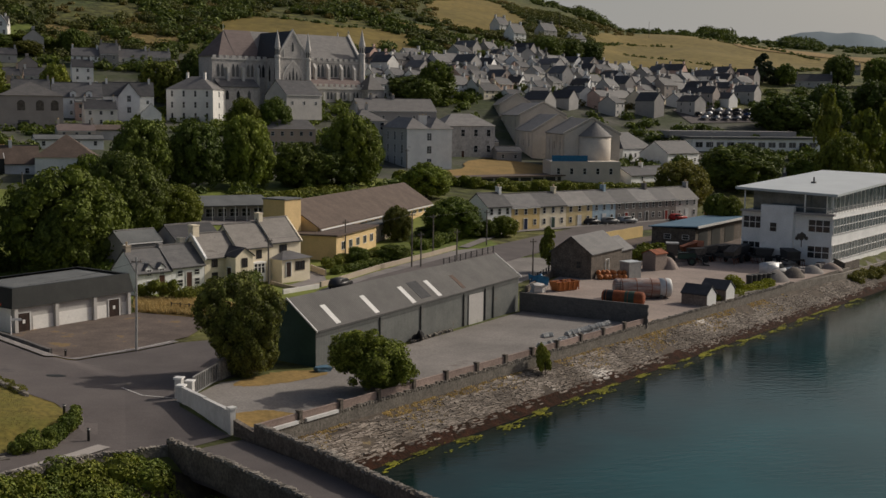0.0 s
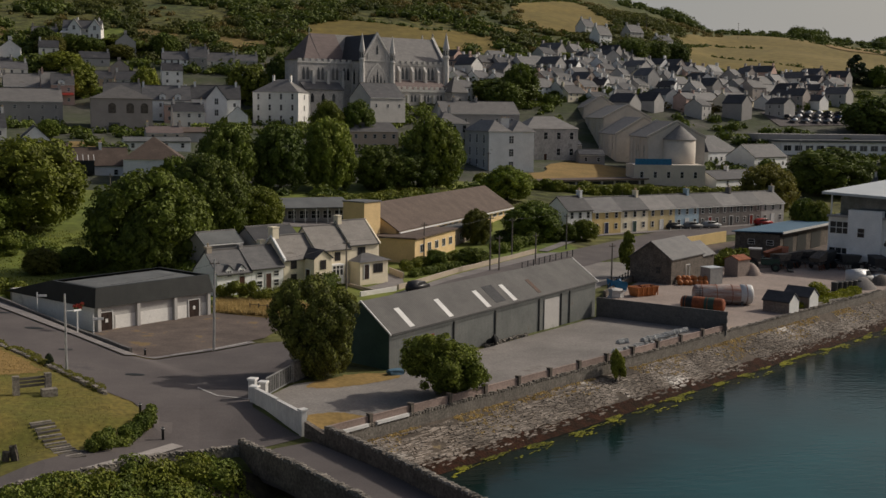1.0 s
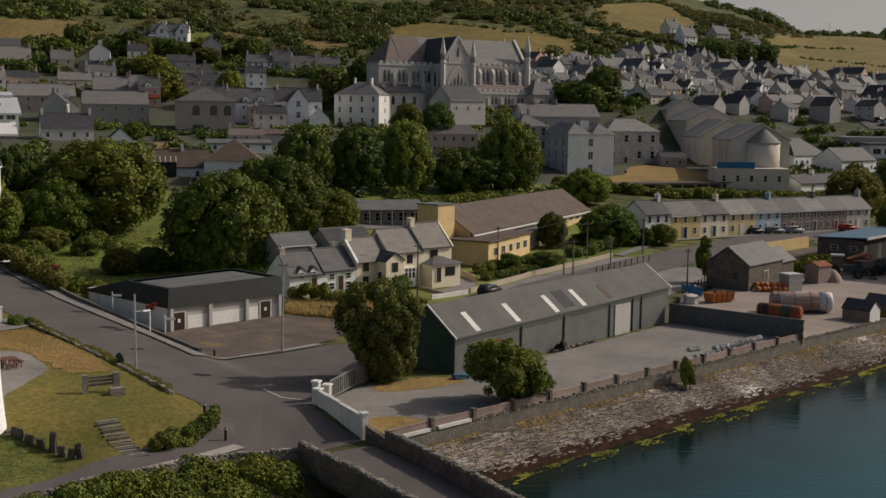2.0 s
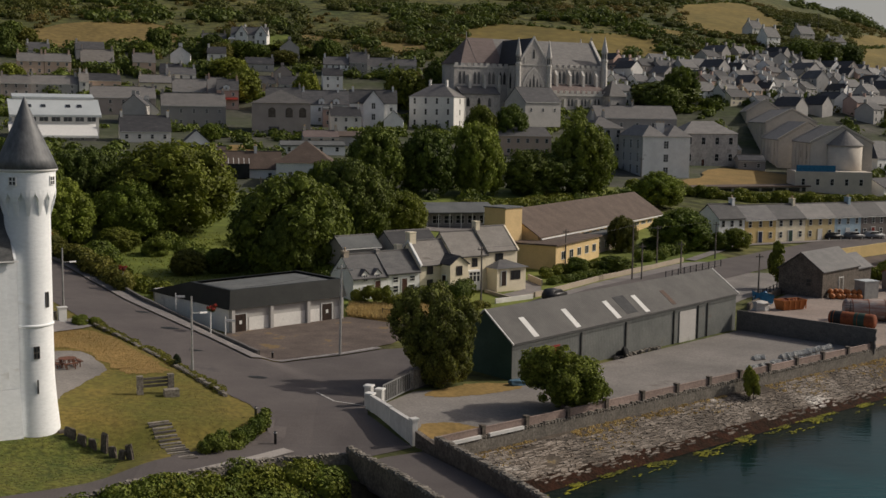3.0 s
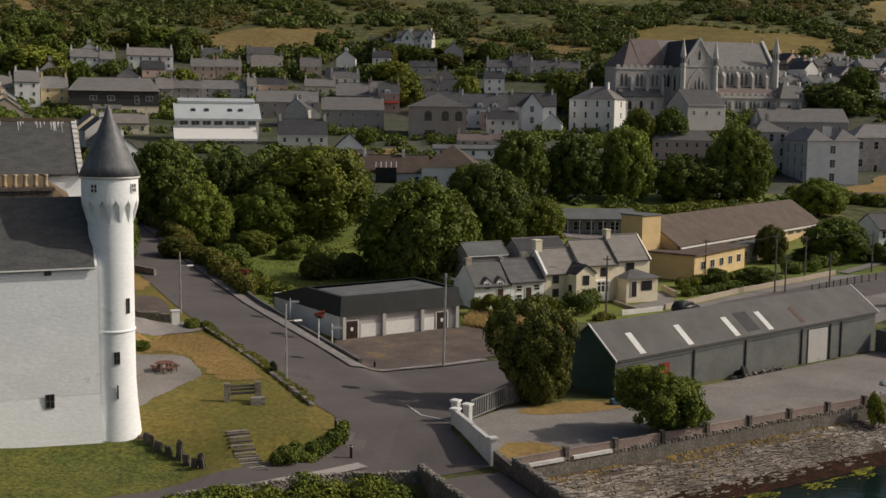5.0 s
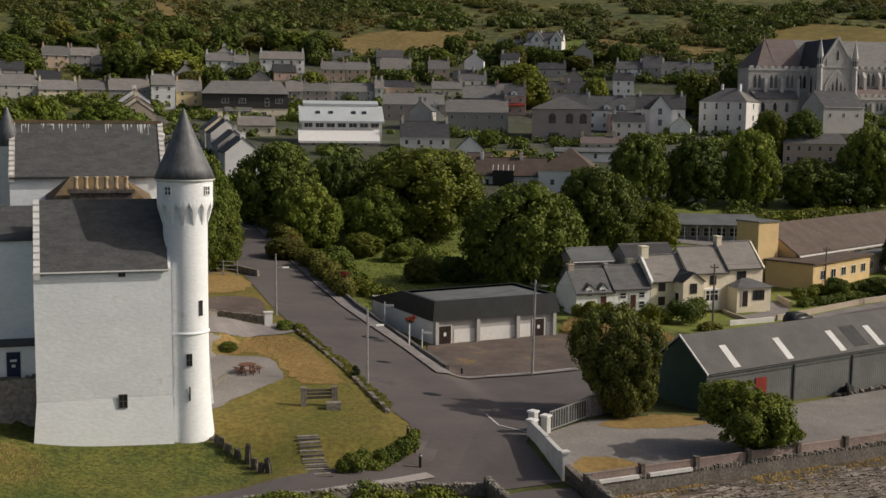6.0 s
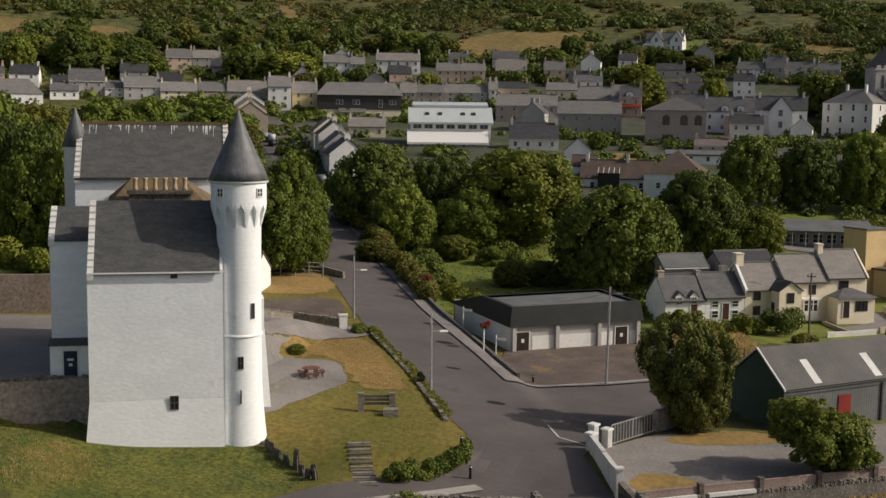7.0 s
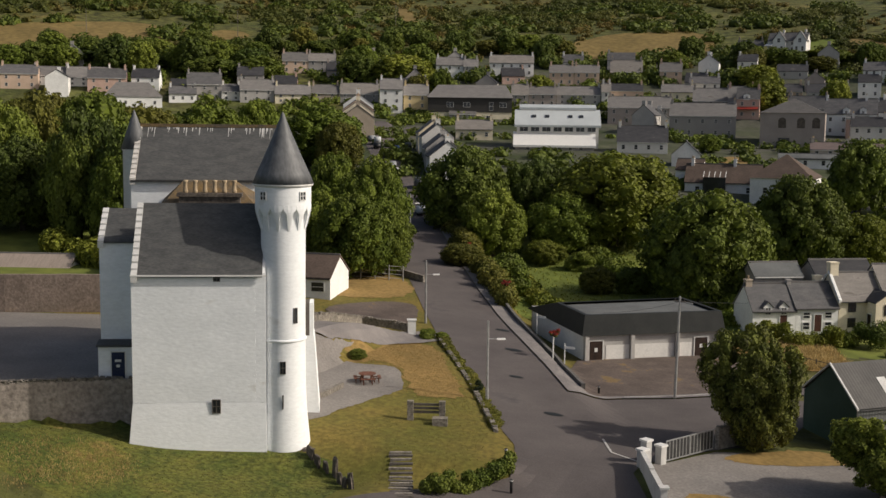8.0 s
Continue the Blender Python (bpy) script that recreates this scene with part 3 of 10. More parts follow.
drape("dry_lawn", DRY_LAWN, M_DRY, 0.03, 1, "burnt yellow lawn", "lawn", soft=0.25, ragged=0.9)
TERRACE = [(-24.1, -5.6), (-23.6, -1.7), (-22.8, 2.3), (-21.9, 5.9), (-23.1, 8.6), (-25.0, 11.4), (-26.2, 12.0), (-28.6, 11.0), (-30.2, 11.0), (-31.2, 11.5), (-31.1, 15.7), (-32.3, 8.2), (-40.5, 14.0), (-36, 4.0), (-31.0, -2.0), (-25.0, -6.0)]
drape("gravel_path", TERRACE, M_GRAVEL, 0.04, 1, "grey gravel path round the castle", "path", soft=0.08, ragged=0.25)
drape("court", [(-34.2, -12.4), (-41.6, -17.9), (-72, -30), (-80, -2), (-65.4, 4.0), (-44, 12), (-37, 4)], M_GRAVEL, 0.06, 1, "grey gravel castle court", "court")
drape("driveway", [(-32.2, 8.0), (-31.3, 15.9), (-27.8, 24.8), (-27.4, 28.0), (-30.6, 29.7), (-32.2, 23.4), (-33.1, 16.9), (-36.0, 15.0), (-58, 20), (-56, 16), (-40, 16)], M_PATH, 0.12, 1, "grey tarmac drive", "drive", soft=0.1)
drape("drive_verge", [(-44.4, 29.7), (-43.7, 36.0), (-38.3, 41.6), (-34.7, 35.4), (-33.2, 29.9), (-38.5, 29.2)], M_BROWNYARD, 0.10, 1, "brown gravel strip beside the drive", "verge", soft=0.1)
drape("bungalow_lawn", [(-38.6, 44.0), (-46.6, 54.6), (-56.4, 47.0), (-47.6, 35.4)], M_DRY, 0.05, 1, "dry lawn beside the bungalow", "lawn", soft=0.1, ragged=0.5)
drape("field_street", [(-30.5, 52.0), (-47.6, 79.0), (-30, 98), (-6, 80), (-8, 56), (-20, 48)], M_GREENF, 0.10, 2, "rough green field with bushes", "field", soft=0.3)
drape("meadow", [(6, 150), (2, 132), (30, 140), (38, 156), (26, 170)], M_GREENF, 0.14, 2, "green meadow behind the school", "field", soft=0.3)
drape("yard_back", [(64, 74.5), (80, 76.5), (99, 84.5), (104, 65), (113, 72), (120, 100), (110, 122), (92, 110), (84, 104), (72, 90)], M_BROWNYARD, 0.06, 2, "dusty back part of the works yard", "yard")
drape("school_yard", [(-2, 112), (20, 116), (26, 122), (24, 134), (2, 130)], M_PATH, 0.14, 2, "concrete school yard", "yard")
drape("convent_roof_garden", [(68, 179), (75, 192), (82, 196), (86, 213), (98, 222), (107, 213), (112, 204), (107, 193), (87, 184)], M_DRY, 0.35, 2, "dry yellow grass terrace by the convent", "grass", soft=0.3)
drape("car_park", [(198, 299), (202, 323), (252, 327), (254, 304)], M_ASPH, 0.25, 4, "grey car park", "car park")

drape("gravel_verge", [(14.5, 31.5), (21, 43.5), (37, 66.5), (52.5, 83), (62, 88), (66, 80), (60, 72), (46, 56), (42, 41), (34, 33), (24, 24), (13, 14), (10.5, 24)], M_GRAVEL, 0.05, 2, "dusty gravel verge behind the long shed", "verge", soft=0.3)
drape("pavement_road", [(14, 46), (22.4, 61.2), (33.4, 75.6), (44.4, 87.6), (51.4, 95.6), (57, 96), (42, 80), (29, 61), (18, 45)], M_PATH, 0.07, 2, "dusty pale footpath beside the quay road", "pavement", soft=0.1)

# road markings
for pts, w in (([(-4.2, 4.7), (-2.6, 1.6), (0.0, 0.1)], 0.16), ([(-6.8, 19.4), (-2.6, 22.0), (0.6, 24.9)], 0.14)):
    drape("road_marking", ribbon(pts, w), M_PAINT, 0.20 if w < 0.15 else 0.09, 1, "worn white road line", "road line")
for x, y, r in ((-20.5, 27.6, 0.7), (-24.8, 35.4, 0.6), (-16.4, 17.8, 0.5), (-9.6, 8.6, 0.6)):
    drape("road_patch", [(x + r * math.cos(a) * 1.5, y + r * math.sin(a) * 0.8) for a in (0.4, 1.5, 2.6, 3.7, 4.8, 5.8)], M_BLACKF, 0.08, 1, "dark tar patch on the road", "road patch")

# fields on the hill
FIELDS = (
    ([(28, 397), (34, 440), (52, 456), (74, 451), (94, 444), (119, 450), (132, 440), (123, 406), (99, 391), (61, 386)], M_FIELD, "golden hillside field of dry grass"),
    ([(125, 474), (140, 474), (148, 469), (142, 452), (129, 455)], M_FIELD, "narrow golden strip of dry grass on the hill"),
    ([(170, 588), (235, 669), (234, 616), (228, 557), (206, 506), (175, 474), (158, 482), (144, 491), (161, 536)], M_FIELD, "golden field high on the hill"),
    ([(257, 555), (342, 681), (378, 675), (412, 664), (437, 638), (458, 609), (448, 540), (418, 480), (357, 470), (294, 425), (261, 421), (227, 428), (209, 431), (227, 480)], M_FIELD, "wide golden fields below the ridge"),
    ([(388, 621), (432, 630), (457, 614), (444, 557), (450, 528), (425, 484), (408, 533), (396, 556), (370, 573)], M_DRY, "pale tan field on the slope"),
    ([(-343, 265), (-349, 289), (-334, 314), (-311, 331), (-289, 322), (-278, 304), (-291, 289), (-299, 266), (-316, 241)], M_BRACKF, "rough golden hill pasture"),
    ([(-276, 330), (-268, 340), (-254, 330), (-264, 312)], M_BRACKF, "small brown clearing on the slope"),
    ([(-136, 376), (-129, 400), (-112, 416), (-85, 419), (-76, 378), (-100, 366), (-132, 354)], M_BRACKF, "dry brown hillside field"),
    ([(-3, 410), (24, 407), (22, 391), (1, 393)], M_BRACKF, "small brown field above the town"),
    ([(-33, 420), (-15, 414), (-16, 400), (-30, 400)], M_BRACKF, "small brown clearing on the slope"),
    ([(-258, 465), (-250, 464), (-209, 396), (-218, 395)], M_BRACKF, "bare earth track up the hillside"),
    ([(-53, 411), (-36, 419), (-32, 399), (-49, 389)], M_GREENF, "green garden lawn on the slope"))
for pts, m, lab in FIELDS:
    drape("field", pts, m, 0.9 if m is M_DRY else 0.5, 10, lab, "field", soft=1.0)

# far mountain beyond the ridge, its distance haze put into the colour
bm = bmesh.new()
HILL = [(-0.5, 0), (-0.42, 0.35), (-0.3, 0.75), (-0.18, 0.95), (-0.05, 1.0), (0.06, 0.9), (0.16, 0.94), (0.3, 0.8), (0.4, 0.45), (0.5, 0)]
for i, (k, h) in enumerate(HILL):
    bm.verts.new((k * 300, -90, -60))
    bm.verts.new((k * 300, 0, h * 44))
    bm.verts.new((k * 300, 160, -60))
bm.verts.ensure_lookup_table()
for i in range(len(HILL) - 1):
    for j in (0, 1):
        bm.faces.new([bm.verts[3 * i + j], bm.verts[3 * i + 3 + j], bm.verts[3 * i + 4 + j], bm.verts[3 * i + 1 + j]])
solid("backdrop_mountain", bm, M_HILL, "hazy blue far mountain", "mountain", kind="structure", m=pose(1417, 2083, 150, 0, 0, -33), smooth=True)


# ---- walls ----
def stone_wall(name, pts, height, thick, material, label, cope=True, kind="structure", lift=0.0, level=None):
    """A wall along a line, following the ground, with rough upright coping stones."""
    ob = new(name)
    tagged(ob, label, "wall", "", kind)
    for (x0, y0), (x1, y1) in zip(pts, pts[1:]):
        length = math.hypot(x1 - x0, y1 - y0)
        n = max(1, round(length / 2.0))
        d = Vector((x1 - x0, y1 - y0)) / length
        nr = Vector((-d.y, d.x)) * thick / 2
        bm = bmesh.new()
        rows = []
        for i in range(n + 1):
            x, y = x0 + (x1 - x0) * i / n, y0 + (y1 - y0) * i / n
            g = gz(x, y) if level is None else level - height
            top = g + height + lift + random.uniform(-0.04, 0.04)
            rows.append([bm.verts.new((x + s * nr.x, y + s * nr.y, z)) for s, z in ((1, g - 0.8), (1, top), (-1, top), (-1, g - 0.8))])
        for a, b in zip(rows, rows[1:]):
            for j in range(4):
                bm.faces.new((a[j], a[(j + 1) % 4], b[(j + 1) % 4], b[j]))
        bm.faces.new(rows[0])
        bm.faces.new(rows[-1])
        part("wall_run", bm, material, ob)
        if cope:
            for i in range(int(length / 0.42)):
                a = (i + 0.5) * 0.42
                x, y = x0 + d.x * a, y0 + d.y * a
                g = gz(x, y) if level is None else level - height
                share("coping_stone", COPE[random.randrange(4)], ob,
                      Matrix.Translation((x, y, g + height + lift - 0.06)) @ pose(0, 0, 0, 0, 0, math.degrees(math.atan2(d.y, d.x))) @ Matrix.Diagonal((1, thick / 0.4, random.uniform(0.8, 1.25), 1)))
    return ob


def rock_mesh(sx, sy, sz, seed, material, jag=0.16):
    r = random.Random(seed)
    bm = bmesh.new()
    bmesh.ops.create_cube(bm, size=1)
    bmesh.ops.subdivide_edges(bm, edges=bm.edges[:], cuts=1, use_grid_fill=True)
    for v in bm.verts:
        c = v.co
        k = 1.0 if sum(abs(a) > 0.4 for a in c) < 3 else 0.86
        v.co = Vector((c.x * sx * k + r.uniform(-jag, jag) * sx, c.y * sy * k + r.uniform(-jag, jag) * sy, (c.z + 0.5) * sz + r.uniform(-jag, jag) * sz))
    return mesh_of("stone", bm, material)


COPE = [rock_mesh(0.38, 0.42, 0.24, i, M_STONE) for i in range(4)]
COPED = [rock_mesh(0.27, 0.42, 0.32, 40 + i, M_STONE, 0.07) for i in range(4)]

# the sea wall: stone base with upright stones, block panels between piers
SW0, SWD = Vector((5.4, -9.3)), Vector((0.8, 0.6))
sea_wall = tagged(new("wall_sea"), "weathered stone sea wall with pinkish block panels", "wall", "", "structure")
SWR = math.degrees(math.atan2(0.6, 0.8))


def on_sea_wall(a, off=0.0, z=0.0):
    """a metres along the sea wall, off metres towards the water."""
    return Vector((SW0.x + SWD.x * a + 0.6 * off, SW0.y + SWD.y * a - 0.8 * off, z))


bm = bmesh.new()
bm_box(bm, 0, 128, -0.25, 0.25, -3.0, -0.92)
part("base", bm, M_STONE, sea_wall).matrix_basis = Matrix.Translation((*SW0, 0)) @ pose(0, 0, 0, 0, 0, SWR)
for i in range(290):
    share("coping_stone", COPED[i % 4], sea_wall, Matrix.Translation(on_sea_wall(0.2 + i * 0.36, 0.06, -0.95)) @ pose(0, 0, 0, 0, 0, SWR + random.uniform(-6, 6)) @ Matrix.Diagonal((1, 1, random.uniform(0.7, 1.15), 1)))
bm = bmesh.new()
bm_box(bm, -0.17, 0.17, -0.20, 0.20, -0.95, 0.08)
bm_box(bm, -0.20, 0.20, -0.23, 0.23, 0.08, 0.15)
PIER = mesh_of("pier", bm, M_STONED)
bm = bmesh.new()
bm_box(bm, 0, 4.26, -0.09, 0.09, -0.95, -0.12)
bm_box(bm, 0, 4.26, -0.11, 0.11, -0.12, -0.06)
PANEL = mesh_of("panel", bm, M_PINKB)
for i in range(13):
    a = 4.4 + i * 4.62
    share("pier", PIER, sea_wall, Matrix.Translation(on_sea_wall(a)) @ pose(0, 0, 0, 0, 0, SWR))
    if i < 12:
        share("panel", PANEL, sea_wall, Matrix.Translation(on_sea_wall(a + 0.18, -0.05)) @ pose(0, 0, 0, 0, 0, SWR))
share("panel", PANEL, sea_wall, Matrix.Translation(on_sea_wall(0.05, -0.05)) @ pose(0, 0, 0, 0, 0, SWR) @ Matrix.Diagonal((0.97, 1, 1, 1)))
bm = bmesh.new()
for a0, a1 in ((0.3, 4.0), (4.9, 8.5)):
    bm_box(bm, a0, a1, -0.36, -0.10, -0.80, -0.56)
part("ledge", bm, M_SKYL, sea_wall, "pale concrete ledge").matrix_basis = Matrix.Translation((*SW0, 0)) @ pose(0, 0, 0, 0, 0, SWR)

# block wall across the yard
bw = tagged(new("wall_block"), "grey concrete block wall across the yard", "wall", "", "structure")
B0, B1 = Vector((42.3, 38.2)), Vector((53.6, 26.4))
bl = (B1 - B0).length
for i in range(int(bl / 0.9)):
    for j in range(6):
        bm = bmesh.new()
        bm_box(bm, 0.01, 0.89, -0.1, 0.1, 0.012, 0.408)
        if i == 0 and j == 0:
            BLOCK = mesh_of("block", bm, M_BLOCK)
        else:
            bm.free()
        p = B0 + (B1 - B0).normalized() * (i * 0.9 + (0.22 if j % 2 else 0))
        share("block", BLOCK, bw, Matrix.Translation((p.x, p.y, -1.0 + j * 0.42)) @ pose(0, 0, 0, 0, 0, math.degrees(math.atan2(B1.y - B0.y, B1.x - B0.x))))
bm = bmesh.new()
bm_box(bm, 0, bl, -0.08, 0.08, -1.2, 1.5)
part("core", bm, M_BLOCK, bw).matrix_basis = Matrix.Translation((*B0, 0)) @ pose(0, 0, 0, 0, 0, math.degrees(math.atan2(B1.y - B0.y, B1.x - B0.x)))

# stone bank below the sea wall
def slab_mesh(sx, sy, sz, seed):
    """A rough flat stone, its top edges worn."""
    r = random.Random(seed)
    bm = bmesh.new()
    lo = [bm.verts.new((x * sx * r.uniform(0.85, 1.1), y * sy * r.uniform(0.85, 1.1), -0.2)) for x, y in ((-.5, -.5), (.5, -.5), (.55, .1), (.4, .5), (-.45, .5), (-.55, 0))]
    hi = [bm.verts.new((v.co.x * r.uniform(0.75, 0.92), v.co.y * r.uniform(0.72, 0.92), sz * r.uniform(0.7, 1.2))) for v in lo]
    bm.faces.new(lo[::-1])
    bm.faces.new(hi)
    for k in range(6):
        bm.faces.new((lo[k], lo[(k + 1) % 6], hi[(k + 1) % 6], hi[k]))
    return mesh_of("stone", bm, M_REVET)


revet = tagged(new("revetment"), "sloping bank of pale rough stones below the sea wall", "stone bank", "", "structure")
r = random.Random(5)
ROCKS = [slab_mesh(r.uniform(0.35, 0.95), r.uniform(0.10, 0.19), r.uniform(0.03, 0.09), 100 + i) for i in range(14)]
spots = []
for i in range(360):
    for j in range(26):
        a, off = i * 0.37 + (j % 2) * 0.18 + r.uniform(-0.12, 0.12), 0.62 + j * 0.15 + r.uniform(-0.05, 0.05)
        bare = noise.noise((a * 0.16, off * 0.35, 7.0)) + (0.35 if off < 1.1 else 0.0)
        if bare > 0.36 or (off > 3.55 and r.random() < 0.35 + (off - 3.55) * 0.6):
            continue
        spots.append((a, off))
rest_v, rest_f = [], []
count = 0
ROCK_DATA = [([v.co.copy() for v in me.vertices], [tuple(p.vertices) for p in me.polygons]) for me in ROCKS]
for a, off in spots:
    p = on_sea_wall(a, off)
    p.z = -1.86 - (off - 0.3) * 0.52 + r.uniform(-0.03, 0.03)
    m = Matrix.Translation(p) @ pose(0, 0, 0, 0, 0, SWR + r.uniform(-6, 6)) @ pose(0, 0, 0, 27 + r.uniform(-9, 9), r.uniform(-4, 4), 0) @ Matrix.Scale(r.uniform(0.75, 1.3), 4)
    k = r.randrange(14)
    if 6 < a < 12 and count < 300 and 0.9 < off < 4.2:
        share("stone", ROCKS[k], revet, m)
        count += 1
    else:
        n0 = len(rest_v)
        rest_v += [m @ v for v in ROCK_DATA[k][0]]
        rest_f += [tuple(q + n0 for q in f) for f in ROCK_DATA[k][1]]
me = bpy.data.meshes.new("loose_stones")
me.from_pydata(rest_v, [], rest_f)
me.materials.append(M_REVET)
ls = new("loose_stones", me)
ls.parent = revet
ls["kind"] = "stuff"
# the earth between the stones and the brown weed at the tide's edge
for nm, o0, o1, m, lab, lift in (("bank_earth", 0.2, 3.9, M_BANK, "grey-brown earth between the bank's stones", 0.05), ("weed_belt", 3.6, 5.6, M_WEED, "red-brown seaweed on the lower bank", 0.09)):
    bm = bmesh.new()
    rows = []
    for i in range(141):
        row = []
        for j in range(7):
            off = o0 + (o1 - o0) * j / 6
            if j in (0, 6) and nm == "weed_belt":
                off += 0.35 * noise.noise((i * 0.45, j, 1.0)) + 0.2 * noise.noise((i * 1.7, j, 5.0))
            p = on_sea_wall(i - 2.0, off)
            row.append(bm.verts.new((p.x, p.y, -1.9 - (off - 0.3) * 0.52 + lift + (0.06 * noise.noise((i * 0.9, off * 3, 2)) if 0 < j < 6 else 0.0))))
        rows.append(row)
    for ra, rb in zip(rows, rows[1:]):
        for j in range(6):
            bm.faces.new((ra[j], ra[j + 1], rb[j + 1], rb[j]))
    part(nm, bm, m, revet, lab, True)

# weed along the water's edge
bm = bmesh.new()
for i in range(11000):
    a = r.uniform(-2, 118)
    off = 5.1 + r.uniform(-0.4, 0.45) + 1.5 * r.random() ** 4 + 0.9 * max(0, 8 - a) / 8 * r.random() + 0.5 * noise.noise((a * 0.15, 0, 0))
    p = on_sea_wall(a, off, -4.22 + r.uniform(0, 0.03))
    if noise.noise((a * 0.35, off * 1.1, 3.0)) < 0.0 + 0.3 * r.random():
        continue
    s = r.uniform(0.04, 0.17)
    k = r.randrange(5, 8)
    t0 = r.random() * 6
    ring = [bm.verts.new(p + Vector((SWD.x * s * 1.9 * math.cos(t0 + 6.283 * q / k) * r.uniform(0.6, 1.2) - 0.6 * s * 0.5 * math.sin(t0 + 6.283 * q / k),
                                      SWD.y * s * 1.9 * math.cos(t0 + 6.283 * q / k) * r.uniform(0.6, 1.2) + 0.8 * s * 0.5 * math.sin(t0 + 6.283 * q / k), 0))) for q in range(k)]
    top = bm.verts.new(p + Vector((0, 0, 0.06)))
    for q in range(k):
        bm.faces.new((ring[q], ring[(q + 1) % k], top))
solid("algae", bm, M_ALGAE, "yellow-green weed along the waterline", "seaweed", kind="stuff")

# walls round the junction and the bridge
stone_wall("wall_corner", [(3.9, -8.2), (5.3, -9.6)], 1.25, 0.45, M_STONED, "dark stone wall at the bridge end", cope=False)
stone_wall("parapet", [(5.3, -9.6), (8.7, -17.2), (13.0, -27.6), (20.5, -46.0)], 1.1, 0.42, M_STONED, "dark stone bridge parapet", level=-0.05, cope=True)
stone_wall("parapet", [(-1.1, -12.1), (1.6, -16.8), (6.9, -27.6), (15.0, -46.0)], 1.1, 0.42, M_STONED, "dark stone bridge parapet", level=-0.1, cope=True)
stone_wall("wall_roadside", [(-1.2, -12.2), (-6.2, -14.0), (-13.5, -20.2), (-20.5, -26.0), (-32, -36)], 0.65, 0.40, M_STONE, "low rubble roadside wall with pale footpath")
bm = bmesh.new()
bm_prism(bm, [(-1.2, -12.0), (4.3, -9.2), (8.6, -17.4), (12.9, -27.8), (20.4, -46), (15.1, -46), (7.0, -27.8), (1.8, -17.0)], -2.4, -1.18, "z")
solid("bridge_deck", bm, M_ASPH, "grey asphalt bridge deck", "bridge", kind="structure")
drape("pavement_bridge", ribbon([(-5.5, -9.6), (-7.4, -12.0), (-11.8, -17.0), (-14.7, -20.2), (-21.2, -26.2)], 1.1), M_KERB, 0.14, 1, "pale roadside footpath", "pavement")

stone_wall("wall_lawn", [(-11.4, 0.8), (-18.3, 12.0), (-28.6, 27.2)], 0.16, 0.35, M_STONE, "low planted rubble kerb beside the lawn")
stone_wall("wall_court", [(-33.2, -12.2), (-34.9, -13.4), (-42.5, -19.0), (-56, -27.5), (-80, -40)], 3.3, 0.5, M_RETAIN, "grey-brown rubble retaining wall below the court", lift=0.0, level=5.05)
stone_wall("wall_rear", [(-40, 18), (-64.4, 4.8), (-96, -10)], 3.7, 0.5, M_EARTHW, "high earthy brown stone wall behind the court", cope=False)
stone_wall("wall_drive", [(-31.7, 26.7), (-36.5, 25.4), (-35.8, 15.4), (-35.1, 5.4)], 0.7, 0.35, M_STONE, "low stone wall beside the drive")
stone_wall("wall_path", [(-26.5, -1.5), (-26.3, 0.7), (-26.4, 3.7)], 0.45, 0.3, M_STONE, "low stone kerb wall beside the castle path", cope=False)
stone_wall("wall_verge", [(-42.4, 52.6), (-52.6, 57.0)], 0.9, 0.4, M_STONE, "low stone wall by the street", cope=False)
stone_wall("wall_street", [(-10.6, 19.6), (-14.6, 25.4), (-16.0, 28.0), (-24.6, 40.0), (-33.6, 54.4), (-49.4, 80.2)], 0.6, 0.3, M_BLOCK, "low grey wall beside the footpath", cope=False)
stone_wall("wall_gate", [(3.9, 7.2), (5.4, 9.6), (7.6, 10.6)], 1.6, 0.4, M_STONE, "rough stone wall beside the gate")
stone_wall("wall_road", [(22, 62), (33, 76), (44, 88), (51, 96)], 0.7, 0.25, M_WALL["beige"], "low pale garden wall beside the road", cope=False)
stone_wall("wall_yard", [(48, 52), (57, 66), (62, 72)], 0.9, 0.3, M_STONED, "dark stone yard wall", cope=False)
stone_wall("wall_office", [(72, 41.5), (88, 52.5), (104, 63.6), (132, 84.5)], 1.0, 0.4, M_STONE, "low stone wall along the quay", cope=False)

stone_wall("wall_garden", [(15.6, 65.5), (18.7, 59.8), (22.0, 63.2)], 0.4, 0.22, M_WALL["beige"], "low beige garden wall before the cream house", cope=False)
stone_wall("wall_garden_front", [(16.2, 56.8), (21.6, 61.0)], 0.6, 0.22, M_WALL["offwhite"], "low off-white garden wall beside the road", cope=False)
stone_wall("wall_ramp", [(22.9, 75.8), (24.2, 70.8)], 0.9, 0.22, M_WALL["beige"], "beige wall beside the ramp to the porch", cope=False)
drape("garden_lawn", [(13.4, 67.6), (18.6, 71.0), (20.4, 67.4), (17.6, 63.0), (15.8, 66.0)], M_GREENF, 0.06, 1, "small green front lawn", "lawn", soft=0.1)
drape("garden_path", [(16.0, 65.4), (18.8, 60.6), (23.6, 66.0), (24.0, 70.6), (22.6, 75.2), (20.8, 74.0), (21.0, 67.4), (18.0, 64.0)], M_PATH, 0.09, 1, "pale concrete garden path", "path")

stone_wall("wall_hoarding", [(99.0, 80.6), (102.6, 74.0), (106.6, 67.0), (112, 71)], 1.5, 0.25, M_STONED, "dark yard wall before the office", cope=False)

